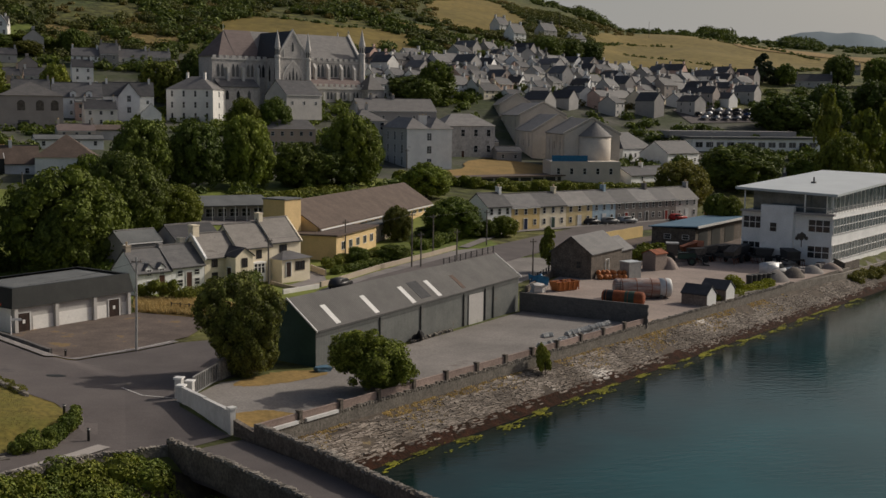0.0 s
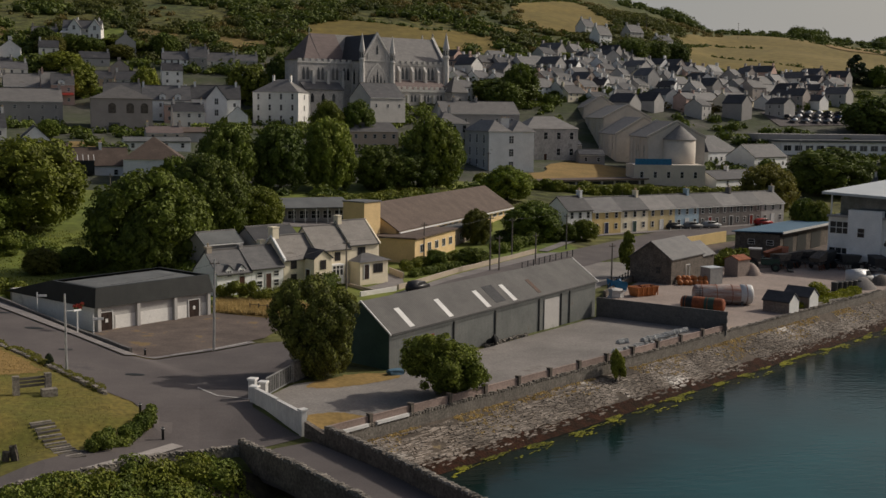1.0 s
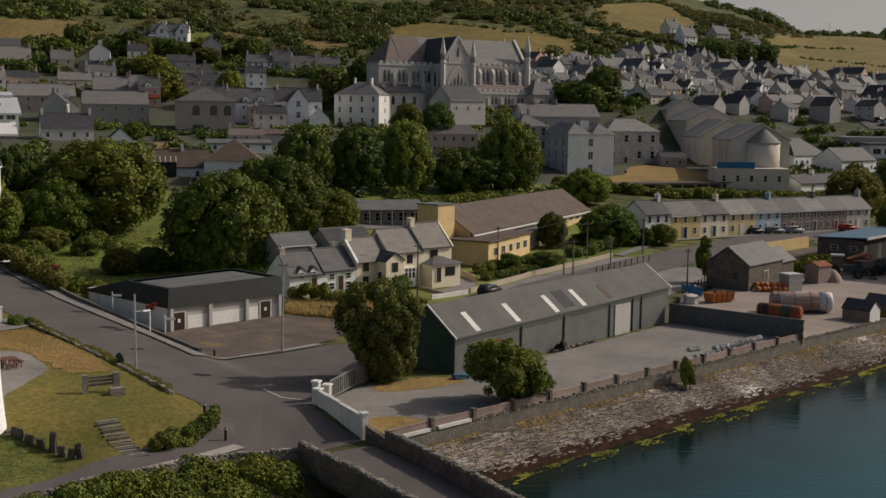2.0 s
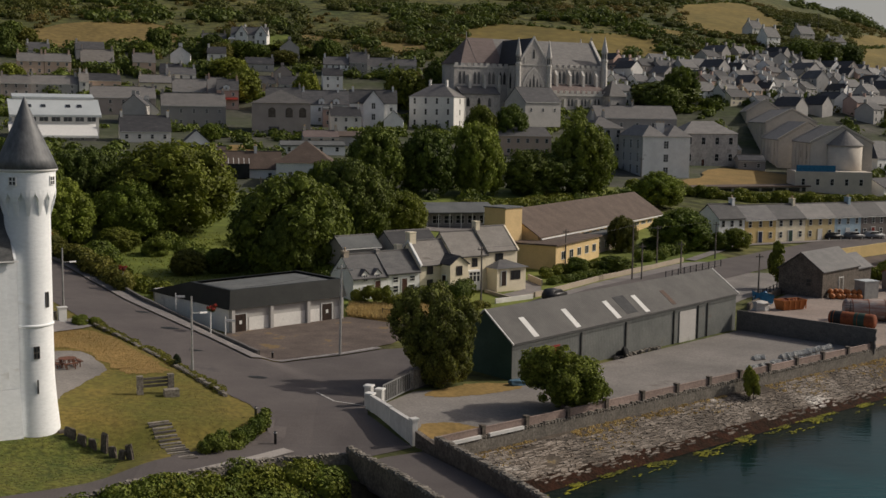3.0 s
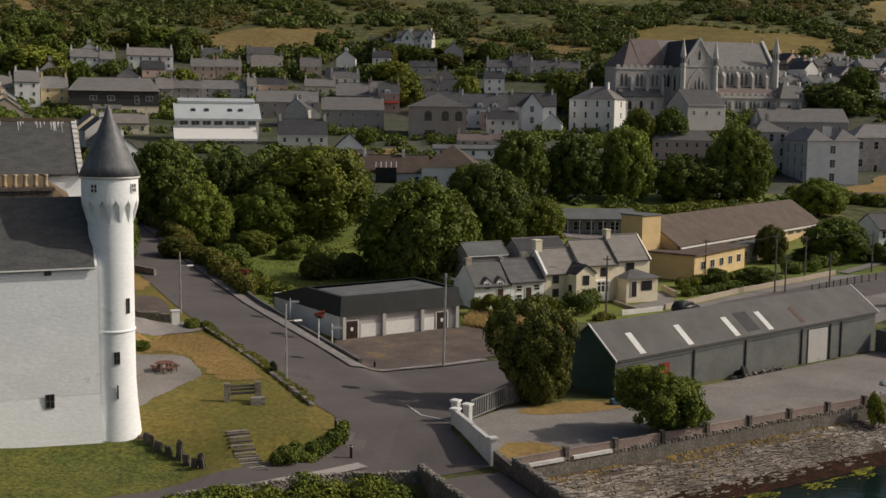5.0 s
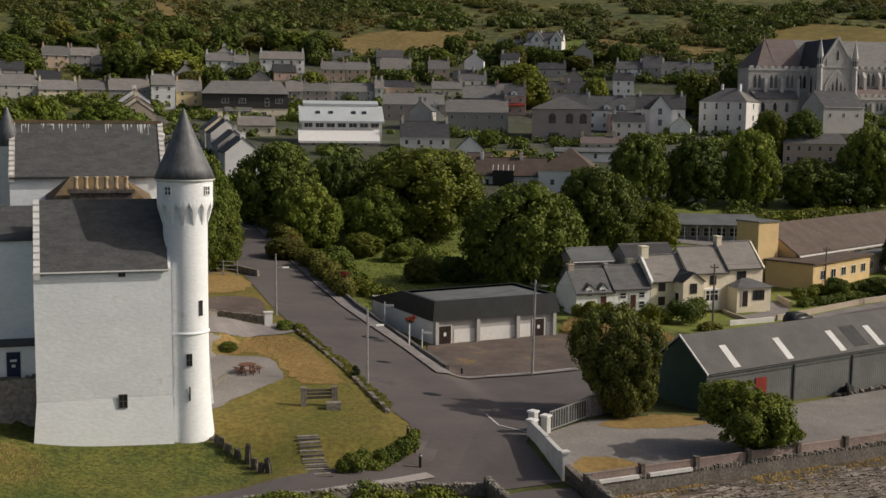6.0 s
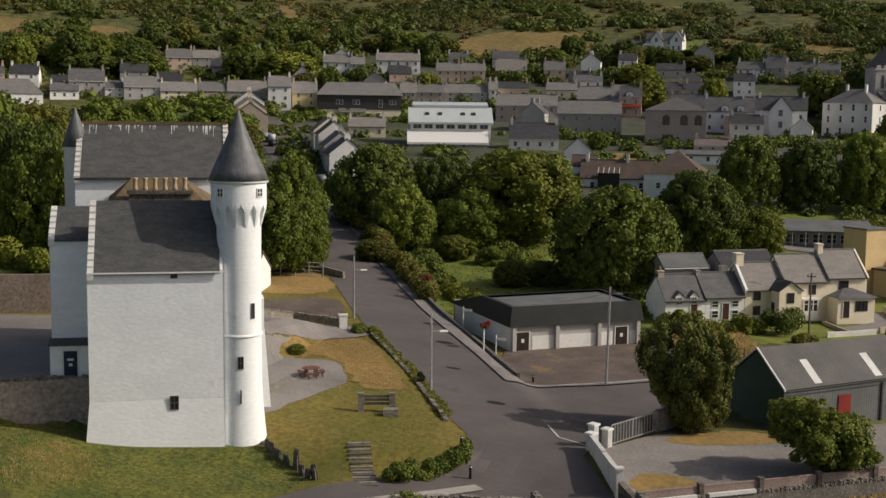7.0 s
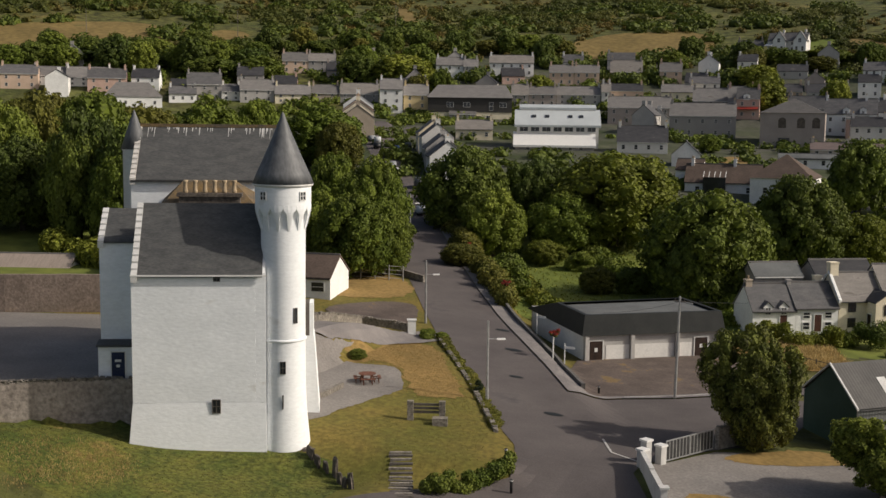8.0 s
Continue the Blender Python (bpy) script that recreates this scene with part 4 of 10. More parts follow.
# ---- the white castle ----
def gable_wall(bm, x0, x1, y0, y1, z0, eave, ridge):
    ym = (y0 + y1) / 2
    bm_prism(bm, [(y0, z0), (y1, z0), (y1, eave), (ym, ridge), (y0, eave)], x0, x1, "x")


def gable_roof(bm, x0, x1, y0, y1, eave, ridge, t=0.14, over=0.22, along=0.2):
    """Two sloping slabs with a ridge along x."""
    ym = (y0 + y1) / 2
    k = (ridge - eave) / (ym - y0)
    for s, ye in ((-1, y0), (1, y1)):
        yo = ye + s * over
        zo = eave - over * k
        bm_prism(bm, [(yo, zo + 0.03), (ym, ridge + 0.03), (ym, ridge + 0.03 + t * 1.2), (yo, zo + 0.03 + t)], x0 - along, x1 + along, "x")


def flat_window(w, h, frame_mat, name, bars=(1, 1), depth=0.07):
    """Meshes of a window of that size: frame with glazing bars, and pane; the wall's face is y = 0."""
    bm = bmesh.new()
    f = min(0.06, w * 0.09)

    def lines(lo, hi, n):
        out = [lo, lo + f]
        for i in range(1, n + 1):
            m = lo + (hi - lo) * i / (n + 1)
            out += [m - 0.025, m + 0.025]
        return out + [hi - f, hi]
    xs, zs = lines(-w / 2, w / 2, bars[0]), lines(0, h, bars[1])
    front = {(i, j): bm.verts.new((x, -depth, z)) for i, x in enumerate(xs) for j, z in enumerate(zs)}
    for i in range(len(xs) - 1):
        for j in range(len(zs) - 1):
            if i % 2 == 0 or j % 2 == 0:
                bm.faces.new((front[i, j], front[i + 1, j], front[i + 1, j + 1], front[i, j + 1]))
    bmesh.ops.recalc_face_normals(bm, faces=bm.faces[:])
    bmesh.ops.solidify(bm, geom=bm.faces[:], thickness=-(depth + 0.02) if bm.faces[:][0].normal.y > 0 else depth + 0.02)
    if max(v.co.y for v in bm.verts) < 0:
        for v in bm.verts:
            v.co.y = 0.02 if v.co.y < -depth - 0.001 else v.co.y
    fr = mesh_of(name, bm, frame_mat)
    bm = bmesh.new()
    bm_box(bm, -w / 2 + f * 0.5, w / 2 - f * 0.5, -depth * 0.35, 0.015, f * 0.5, h - f * 0.5)
    return fr, mesh_of("pane", bm, M_GLASS)


WINDOWS = {}


def window(parent, x, z, w, h, m=None, y=0.0, rz=0.0, frame_mat=None, bars=(0, 1), label=""):
    key = (round(w, 2), round(h, 2), (frame_mat or M_SILL).name, bars)
    if key not in WINDOWS:
        WINDOWS[key] = flat_window(w, h, frame_mat or M_SILL, "window", bars)
    fr, pane = WINDOWS[key]
    ob = share("window", fr, parent, pose(x, y, z, 0, 0, rz), label)
    share("pane", pane, ob, Matrix.Identity(4))
    return ob


def door(parent, x, z, w, h, material, y=0.0, rz=0.0, label=""):
    bm = bmesh.new()
    bm_box(bm, -w / 2, w / 2, -0.05, 0.02, 0, h)
    for k in (-0.25, 0.25):
        bm_box(bm, w * k - w * 0.16, w * k + w * 0.16, -0.07, -0.05, h * 0.1, h * 0.42)
        bm_box(bm, w * k - w * 0.16, w * k + w * 0.16, -0.07, -0.05, h * 0.52, h * 0.9)
    ob = part("door", bm, material, parent, label)
    ob.matrix_basis = pose(x, y, z, 0, 0, rz)
    bm = bmesh.new()
    bm_box(bm, -w / 2 - 0.09, -w / 2, -0.09, 0.02, 0, h + 0.09)
    bm_box(bm, w / 2, w / 2 + 0.09, -0.09, 0.02, 0, h + 0.09)
    bm_box(bm, -w / 2, w / 2, -0.09, 0.02, h, h + 0.09)
    part("door_frame", bm, M_SILL, ob)
    return ob


def build_castle():
    c = thing("castle", pose(-32.2, -15.6, 0, 0, 0, 29.87), "white-washed stone castle with slate roofs and round tower", "castle")
    # front block
    bm = bmesh.new()
    gable_wall(bm, 0, 9.2, 0, 6.6, 4.0, 13.2, 17.65)
    lo, hi = [], []
    for (x, y), (ox, oy) in zip(((0, 0), (9.2, 0), (9.2, 6.6), (0, 6.6)), ((-0.5, -0.5), (0.1, -0.5), (0.1, 0.2), (-0.5, 0.2))):
        lo.append(bm.verts.new((x + ox, y + oy, -1.4)))
        hi.append(bm.verts.new((x - (0.03 if x < 1 else 0), y - (0.072 if y < 1 else 0), 4.0)))
    for i in range(4):
        bm.faces.new((lo[i], lo[(i + 1) % 4], hi[(i + 1) % 4], hi[i]))
    part("front_wall", bm, M_CASTLE, c)
    bm = bmesh.new()
    bm_box(bm, -0.03, 8.5, -0.014, 0.0, 4.0, 13.0)
    part("facing", bm, M_CASTLE, c)
    bm = bmesh.new()
    gable_roof(bm, 0.42, 9.0, 0, 6.6, 13.2, 17.65, along=0.0)
    part("front_roof", bm, M_CSLATE, c)
    bm = bmesh.new()
    bm_box(bm, -0.05, 9.3, -0.32, -0.22, 13.0, 13.1)
    part("gutter", bm, M_SILL, c, "white gutter")
    # back block
    bm = bmesh.new()
    gable_wall(bm, -1.9, 9.9, 11.7, 19.3, 0, 19.1, 23.0)
    part("back_wall", bm, M_CASTLE, c)
    bm = bmesh.new()
    gable_roof(bm, -1.5, 9.5, 11.7, 19.3, 19.1, 23.0, along=0.0)
    part("back_roof", bm, M_CSLATE, c)
    bm = bmesh.new()
    bm_box(bm, -1.9, 9.8, 15.35, 15.65, 23.1, 23.36)
    part("ridge", bm, M_LICHEN, c, "lichen-stained ridge tiles")
    rr = random.Random(4)
    bm = bmesh.new()
    for i in range(46):
        x, w, n = rr.uniform(-1.2, 9.2), rr.uniform(0.02, 0.05), rr.uniform(0.15, 0.8) * rr.random() + 0.1
        ya, yb = 15.36, 15.36 - n
        za, zb = 23.2 - 0.14 * 1.026, 23.2 - (0.14 + n) * 1.026
        vs = [bm.verts.new(p) for p in ((x - w, ya, za + 0.012), (x + w, ya, za + 0.012), (x + w * 0.4, yb, zb + 0.012), (x - w * 0.4, yb, zb + 0.012))]
        bm.faces.new(vs)
    part("lime_streaks", bm, M_SKYL, c, "white lime streaks below the ridge")["kind"] = "stuff"
    bm = bmesh.new()
    bm_box(bm, -1.9, 8.2, 11.36, 11.5, 18.86, 19.0)
    part("gutter", bm, M_DARKM, c, "dark gutter")
    # middle block with the chimney
    bm = bmesh.new()
    bm_box(bm, 1.2, 8.2, 6.6, 11.7, 0, 16.7)
    part("middle_wall", bm, M_CASTLE, c)
    bm = bmesh.new()
    b = [bm.verts.new(p) for p in ((0.7, 6.6, 16.9), (8.6, 6.6, 16.9), (8.6, 11.7, 17.6), (0.7, 11.7, 17.6))]
    t = [bm.verts.new(p) for p in ((2.55, 8.6, 19.15), (6.3, 8.6, 19.15), (6.3, 9.6, 19.15), (2.55, 9.6, 19.15))]
    bm.faces.new(b)
    bm.faces.new(t)
    for i in range(4):
        bm.faces.new((b[i], b[(i + 1) % 4], t[(i + 1) % 4], t[i]))
    part("middle_roof", bm, M_LICHEN, c, "orange-lichened hipped roof")
    bm = bmesh.new()
    bm_box(bm, 2.5, 7.0, 6.2, 7.1, 16.6, 18.1)
    bm_box(bm, 2.35, 7.15, 6.05, 7.25, 18.1, 18.35)
    ch = part("chimney", bm, M_STONED, c, "broad stone chimney stack with clay pots")
    for i in range(6):
        bm = bmesh.new()
        bm_lathe(bm, [(0.17, 18.35), (0.20, 18.5), (0.16, 18.6), (0.14, 19.1), (0.19, 19.18), (0.19, 19.3), (0.12, 19.3)], 10, 2.95 + i * 0.72, 6.65)
        part("chimney_pot", bm, M_CLAY, ch, smooth=True)
    # left wing, porch and door
    bm = bmesh.new()
    gable_wall(bm, -3.0, 1.0, 4.4, 8.8, 3, 15.0, 17.0)
    part("wing_wall", bm, M_CASTLE, c)
    bm = bmesh.new()
    gable_roof(bm, -2.7, 0.0, 4.4, 8.8, 15.0, 17.0, along=0.0)
    part("wing_roof", bm, M_CSLATE, c)
    bm = bmesh.new()
    bm_box(bm, -3.05, 0.05, 3.5, 4.4, 3.5, 7.35)
    part("porch_wall", bm, M_CASTLE, c)
    bm = bmesh.new()
    bm_prism(bm, [(3.3, 7.35), (4.4, 7.6), (4.4, 7.75), (3.3, 7.5)], -3.15, 0.05, "x")
    part("porch_roof", bm, M_CSLATE, c)
    door(c, -1.62, 4.86, 0.95, 2.1, M_BLUE, 3.49, label="navy blue door")
    bm = bmesh.new()
    bm_box(bm, -1.85, -1.4, 3.39, 3.41, 6.25, 6.42)
    bm_box(bm, -1.75, -1.5, 3.39, 3.41, 5.85, 6.05)
    part("door_notice", bm, M_SILL, c, "small pale notices on the door")
    # skews: stepped coping stones up the gables
    for x, y0, y1, e, rg, n, m in ((0.0, -0.3, 3.3, 12.85, 17.75, 11, M_SKYL), (-3.05, 4.1, 6.6, 14.75, 17.1, 6, M_SKYL), (-1.95, 11.4, 15.5, 18.9, 23.1, 11, M_CHTRIM), (9.5, 11.4, 15.5, 18.9, 23.1, 11, M_CHTRIM)):
        for i in range(n):
            a, b2 = i / n, (i + 1) / n
            bm = bmesh.new()
            ya, yb, za, zb = y0 + (y1 - y0) * a, y0 + (y1 - y0) * b2, e + (rg - e) * a, e + (rg - e) * b2
            bm_prism(bm, [(ya, za - 0.25), (yb - 0.02, zb - 0.25), (yb - 0.02, zb + 0.12), (ya, za + 0.26)], x, x + 0.42, "x")
            part("skew_stone", bm, m, c)
    # back-left turret
    bm = bmesh.new()
    bm_lathe(bm, [(0.95, 3), (0.95, 21.2), (1.05, 21.25), (1.05, 21.35)], 20, -2.1, 15.0)
    tr = part("turret", bm, M_CASTLE, c, "slim white corner turret", smooth=True)
    bm = bmesh.new()
    bm_lathe(bm, [(1.12, 21.3), (0.62, 22.8), (0.12, 24.2), (0.0, 24.5)], 20, -2.1, 15.0)
    part("turret_cone", bm, M_LEAD, tr, "grey slate cone", smooth=True)
    # annex on the far side of the tower
    bm = bmesh.new()
    lo = [bm.verts.new(p) for p in ((9.0, 6.8, 1), (12.9, 6.8, 1), (12.9, 10.4, 1), (9.0, 10.4, 1))]
    hi = [bm.verts.new(p) for p in ((9.0, 7.2, 7.4), (12.45, 7.2, 7.4), (12.45, 10.0, 7.4), (9.0, 10.0, 7.4))]
    bm.faces.new(lo)
    bm.faces.new(hi)
    for i in range(4):
        bm.faces.new((lo[i], lo[(i + 1) % 4], hi[(i + 1) % 4], hi[i]))
    part("annex_wall", bm, M_CASTLE, c)
    bm = bmesh.new()
    bm_box(bm, 11.2, 12.1, 7.2, 9.4, 7.4, 9.9)
    part("annex_louvre", bm, M_GREYW, c, "grey timber louvre")
    bm = bmesh.new()
    bm_box(bm, 12.1, 12.4, 7.2, 9.4, 7.4, 9.9)
    part("annex_pier", bm, M_CASTLE, c)
    # windows of the front
    for x, z, w, h in ((5.75, 3.25, 0.62, 1.0), (5.85, 12.62, 0.48, 0.48)):
        yy = -0.07 if z < 10 else 0.0
        if z < 4:
            yy = -0.13
        window(c, x, z, w, h, y=yy, frame_mat=M_GREYW, bars=(1, 1), label="small dark castle window")
    # the round tower
    tx, ty = 10.4, 1.53
    bm = bmesh.new()
    bm_lathe(bm, [(1.98, -0.8), (1.9, 0.6), (1.78, 1.8), (1.66, 3.2), (1.58, 4.6), (1.56, 8.3), (1.56, 13), (1.58, 16.1), (1.60, 17.9), (1.97, 17.9), (1.98, 19.35)], 48, tx, ty)
    tower = part("tower", bm, M_CASTLE, c, "round white tower with arched corbels", smooth=True)
    tower.data.set_sharp_from_angle(angle=radians(35))
    bm = bmesh.new()
    bm_lathe(bm, [(1.56, 8.22), (1.64, 8.27), (1.64, 8.38), (1.56, 8.44)], 48, tx, ty)
    part("string_course", bm, M_CASTLE, tower, smooth=True)
    bm = bmesh.new()
    bm_lathe(bm, [(1.98, 19.2), (2.12, 19.3), (2.14, 19.42), (2.0, 19.45)], 48, tx, ty)
    part("eaves_band", bm, M_SILL, tower, "white eaves band", smooth=True)
    bm = bmesh.new()
    bm_lathe(bm, [(2.16, 19.42), (1.86, 20.15), (1.2, 21.6), (0.62, 22.95), (0.22, 23.95), (0.10, 24.3), (0.0, 24.45)], 48, tx, ty)
    part("cone_roof", bm, M_LEAD, tower, "tall grey slate cone roof", smooth=True)
    n = 13
    rows = ((17.95, 1.985, 1.0), (17.72, 1.98, 0.97), (17.58, 1.97, 0.82), (17.46, 1.955, 0.62), (17.28, 1.92, 0.47), (16.95, 1.83, 0.38), (16.55, 1.72, 0.31), (16.15, 1.60, 0.22))
    for i in range(n):
        a0 = 2 * math.pi * (i + 0.35) / n
        bm = bmesh.new()
        grid = []
        for z, rr, f in rows:
            hw = math.pi / n * f
            grid.append([bm.verts.new((tx + q * math.cos(a0 + s * hw), ty + q * math.sin(a0 + s * hw), z)) for s, q in ((-1, 1.5), (-1, rr), (-0.33, rr * 1.003), (0.33, rr * 1.003), (1, rr), (1, 1.5))])
        for a, b2 in zip(grid, grid[1:]):
            for j in range(5):
                bm.faces.new((a[j], a[j + 1], b2[j + 1], b2[j]))
        part("corbel", bm, M_CASTLE, tower)
    for ang, z, w, h, rr in ((-101 - 29.87, 18.3, 0.55, 0.62, 1.97), (-15 - 29.87, 18.3, 0.55, 0.62, 1.97), (-26 - 29.87, 9.6, 0.30, 1.1, 1.55), (-60 - 29.87, 6.0, 0.42, 0.9, 1.56), (-60 - 29.87, 3.5, 0.10, 1.0, 1.66)):
        a = radians(ang)
        window(tower, tx + (rr + 0.005) * math.cos(a), z, w, h, y=ty + (rr + 0.005) * math.sin(a), rz=ang + 90, frame_mat=M_GREYW if z < 18 else M_SILL, bars=(1, 1) if w > 0.3 else (0, 0))
    # rubble foot of the tower
    for i in range(7):
        p = Vector((tx + 1.6 + i * 0.22, ty - 1.5 + 0.1 * i, 0.2 - 0.05 * i))
        share("foot_stone", rock_mesh(0.5, 0.4, 0.4, 300 + i, M_STONED), tower, Matrix.Translation(p) @ pose(0, 0, 0, 0, 0, i * 40))


build_castle()

# ---- houses ----
CHIMNEYS = {}


def chimney(parent, x, y, z, w=1.0, d=0.6, h=1.3, material=None, pots=2):
    material = material or M_WALL["offwhite"]
    key = (w, d, h, material.name, pots)
    if key not in CHIMNEYS:
        bm = bmesh.new()
        bm_box(bm, -w / 2, w / 2, -d / 2, d / 2, -1.2, h)
        bm_box(bm, -w / 2 - 0.06, w / 2 + 0.06, -d / 2 - 0.06, d / 2 + 0.06, h, h + 0.14)
        bp = bmesh.new()
        bm_lathe(bp, [(0.13, h + 0.14), (0.11, h + 0.5), (0.14, h + 0.52), (0.14, h + 0.6), (0.08, h + 0.6)], 8)
        CHIMNEYS[key] = mesh_of("chimney", bm, material), mesh_of("chimney_pot", bp, M_CLAY)
    me, pot = CHIMNEYS[key]
    ob = share("chimney", me, parent, pose(x, y, z))
    for i in range(pots):
        share("chimney_pot", pot, ob, pose((i - (pots - 1) / 2) * w * 0.45, 0, 0))
    return ob


HOUSE_AT = []


def house(x, y, rz, w, d, h, rise, wall="white", roof=None, cols=3, rows=2, label="", chims=(-1, 1), z=None, hip=0.0, name="house", group="", doorcol=None,
          trim=None, doorm=None, winh=1.15, winw=0.85, gable_win=0, plain=False):
    """A gabled or hipped house: the front is its local y = 0 side, facing -y; its ridge runs along x."""
    roof = roof or M_SLATE
    HOUSE_AT.append((x, y))
    wm = M_WALL[wall] if isinstance(wall, str) else wall
    z = gz(x, y) if z is None else z
    words = {"white": "white-rendered", "offwhite": "off-white rendered", "cream": "cream-rendered", "yellow": "yellow-painted", "paleyellow": "pale yellow", "grey": "grey-rendered",
             "lightgrey": "light grey rendered", "pink": "pink-painted", "blue": "pale blue", "dark": "black-clad", "brown": "grey-brown rendered", "salmon": "salmon-painted", "beige": "beige-rendered",
             "teal": "pale teal", "ochre": "ochre-painted"}
    tag = words.get(wall, "stone") if isinstance(wall, str) else "grey stone"
    ob = thing(name, pose(x, y, z, 0, 0, rz), label or f"{tag} {'bungalow' if rows == 1 else 'house'} with a {'hipped' if hip else 'gabled'} slate roof", "house", group)
    bm = bmesh.new()
    ym = d / 2
    if hip:
        bm_box(bm, -w / 2, w / 2, 0, d, -3, h)
    else:
        gable_wall(bm, -w / 2, w / 2, 0, d, -3, h, h + rise)
    part("wall", bm, wm, ob)
    bm = bmesh.new()
    if hip:
        o = 0.3
        b = [bm.verts.new(p) for p in ((-w / 2 - o, -o, h), (w / 2 + o, -o, h), (w / 2 + o, d + o, h), (-w / 2 - o, d + o, h))]
        hx = max(0.01, w / 2 - hip)
        t = [bm.verts.new((-hx, ym, h + rise)), bm.verts.new((hx, ym, h + rise))]
        bm.faces.new(b)
        bm.faces.new((b[0], b[1], t[1], t[0]))
        bm.faces.new((b[2], b[3], t[0], t[1]))
        bm.faces.new((b[1], b[2], t[1]))
        bm.faces.new((b[3], b[0], t[0]))
    else:
        gable_roof(bm, -w / 2, w / 2, 0, d, h, h + rise, along=0.12)
    part("roof", bm, roof, ob)
    if not hip and not plain:
        bm = bmesh.new()
        bm_box(bm, -w / 2 - 0.1, w / 2 + 0.1, ym - 0.12, ym + 0.12, h + rise + 0.12, h + rise + 0.3)
        part("ridge", bm, M_SLATE2, ob)
        bm = bmesh.new()
        bm_box(bm, -w / 2, w / 2, -0.33, -0.22, h - 0.2, h - 0.08)
        part("gutter", bm, M_DARKM if wall in ("white", "cream") else M_SILL, ob)
    for s in chims:
        chimney(ob, s * (w / 2 - 0.5), ym, h + rise, 0.6, 1.1, 1.1, wm if wall not in ("dark",) else M_WALL["grey"], 0 if plain else 1 if y > 240 else 2)
    sh = h / max(rows, 1)
    for rr in range(rows):
        for cc in range(cols):
            wx = -w / 2 + w * (cc + 0.5) / cols
            if rr == 0 and cc == doorcol:
                door(ob, wx, 0.0, 0.95, 2.05, doorm or M_WOODR)
                continue
            hh = min(winh, sh * 0.55)
            window(ob, wx, rr * sh + sh * 0.34, min(winw, w / cols * 0.6), hh, frame_mat=trim)
    for g in range(gable_win):
        window(ob, w / 2 + 0.001, sh * (g + 0.34), 0.8, min(winh, sh * 0.5), y=ym - 0.6, rz=90, frame_mat=trim)
    return ob


# ---- flat-roofed building at the junction ----
def build_flat():
    f = thing("garage_building", pose(-14.0, 34.1, 0, 0, 0, 39.1), "flat-roofed building with black mansard fascia and pale bays", "building")
    x0, x1, dp = -1.25, 13.75, 17.0
    bm = bmesh.new()
    bm_box(bm, x0, x1, 0, dp, -2.5, 2.5)
    part("wall", bm, M_WALL["lightgrey"], f)
    # off-white panels end low, so the sunlit foot of the bays is coloured in
    for i, (a, b) in enumerate(((x0 + 0.3, -0.9), (1.05, 3.6), (4.2, 8.6), (9.15, 10.6), (12.75, x1 - 0.35))):
        bm = bmesh.new()
        bm_box(bm, a, b, -0.04, 0, -0.75, 1.1)
        part("bay_panel", bm, M_WALL["offwhite"], f)
    for x in (x0 + 0.13, 3.88, 8.88, x1 - 0.15):
        bm = bmesh.new()
        bm_box(bm, x - 0.2, x + 0.2, -0.38, 0.0, -1.2, 2.3)
        part("pier", bm, M_WALL["lightgrey"], f)
    fo, fi, zb, zt = 0.45, 0.35, 2.2, 4.3
    bm = bmesh.new()
    lo = [bm.verts.new(p) for p in ((x0 - fo, -fo, zb), (x1 + fo, -fo, zb), (x1 + fo, dp + fo, zb), (x0 - fo, dp + fo, zb))]
    hi = [bm.verts.new(p) for p in ((x0 - 0.1, -0.1, zt), (x1 + 0.1, -0.1, zt), (x1 + 0.1, 9.0, zt), (x0 - 0.1, 8.3, zt))]
    ii = [bm.verts.new(p) for p in ((x0 + fi, fi, zt), (x1 - fi, fi, zt), (x1 - fi, 9.0 - fi, zt), (x0 + fi, 8.3 - fi, zt))]
    bm.faces.new(lo)
    for a, b in ((lo, hi), (hi, ii)):
        for i in range(4):
            bm.faces.new((a[i], a[(i + 1) % 4], b[(i + 1) % 4], b[i]))
    part("fascia", bm, M_BLACKF, f, "black sheet mansard fascia")
    bm = bmesh.new()
    b = [bm.verts.new(p) for p in ((x0 + fi, fi, 4.05), (x1 - fi, fi, 4.05), (x1 - fi, 9.0 - fi, 4.05), (x0 + fi, 8.3 - fi, 4.05))]
    t = [bm.verts.new((x0 + 3, 4.2, 4.22)), bm.verts.new((x1 - 3, 4.4, 4.22))]
    bm.faces.new((b[0], b[1], t[1], t[0]))
    bm.faces.new((b[2], b[3], t[0], t[1]))
    bm.faces.new((b[1], b[2], t[1]))
    bm.faces.new((b[3], b[0], t[0]))
    bm.faces.new(b)
    part("roof", bm, M_FELT, f, "grey felt roof")
    for x in (-0.05, 11.65):
        dd = door(f, x, -0.78, 1.45, 2.35, M_WOODD, y=-0.001, label="brown door with a white notice")
        bm = bmesh.new()
        bm_box(bm, -0.16, 0.16, -0.085, -0.072, 1.25, 1.65)
        part("notice", bm, M_SILL, dd)
    bm = bmesh.new()
    bm_box(bm, x0 - 0.03, x0, 0.4, dp - 0.4, -0.6, 2.1)
    part("side_panel", bm, M_WALL["white"], f, "white side wall")


build_flat()


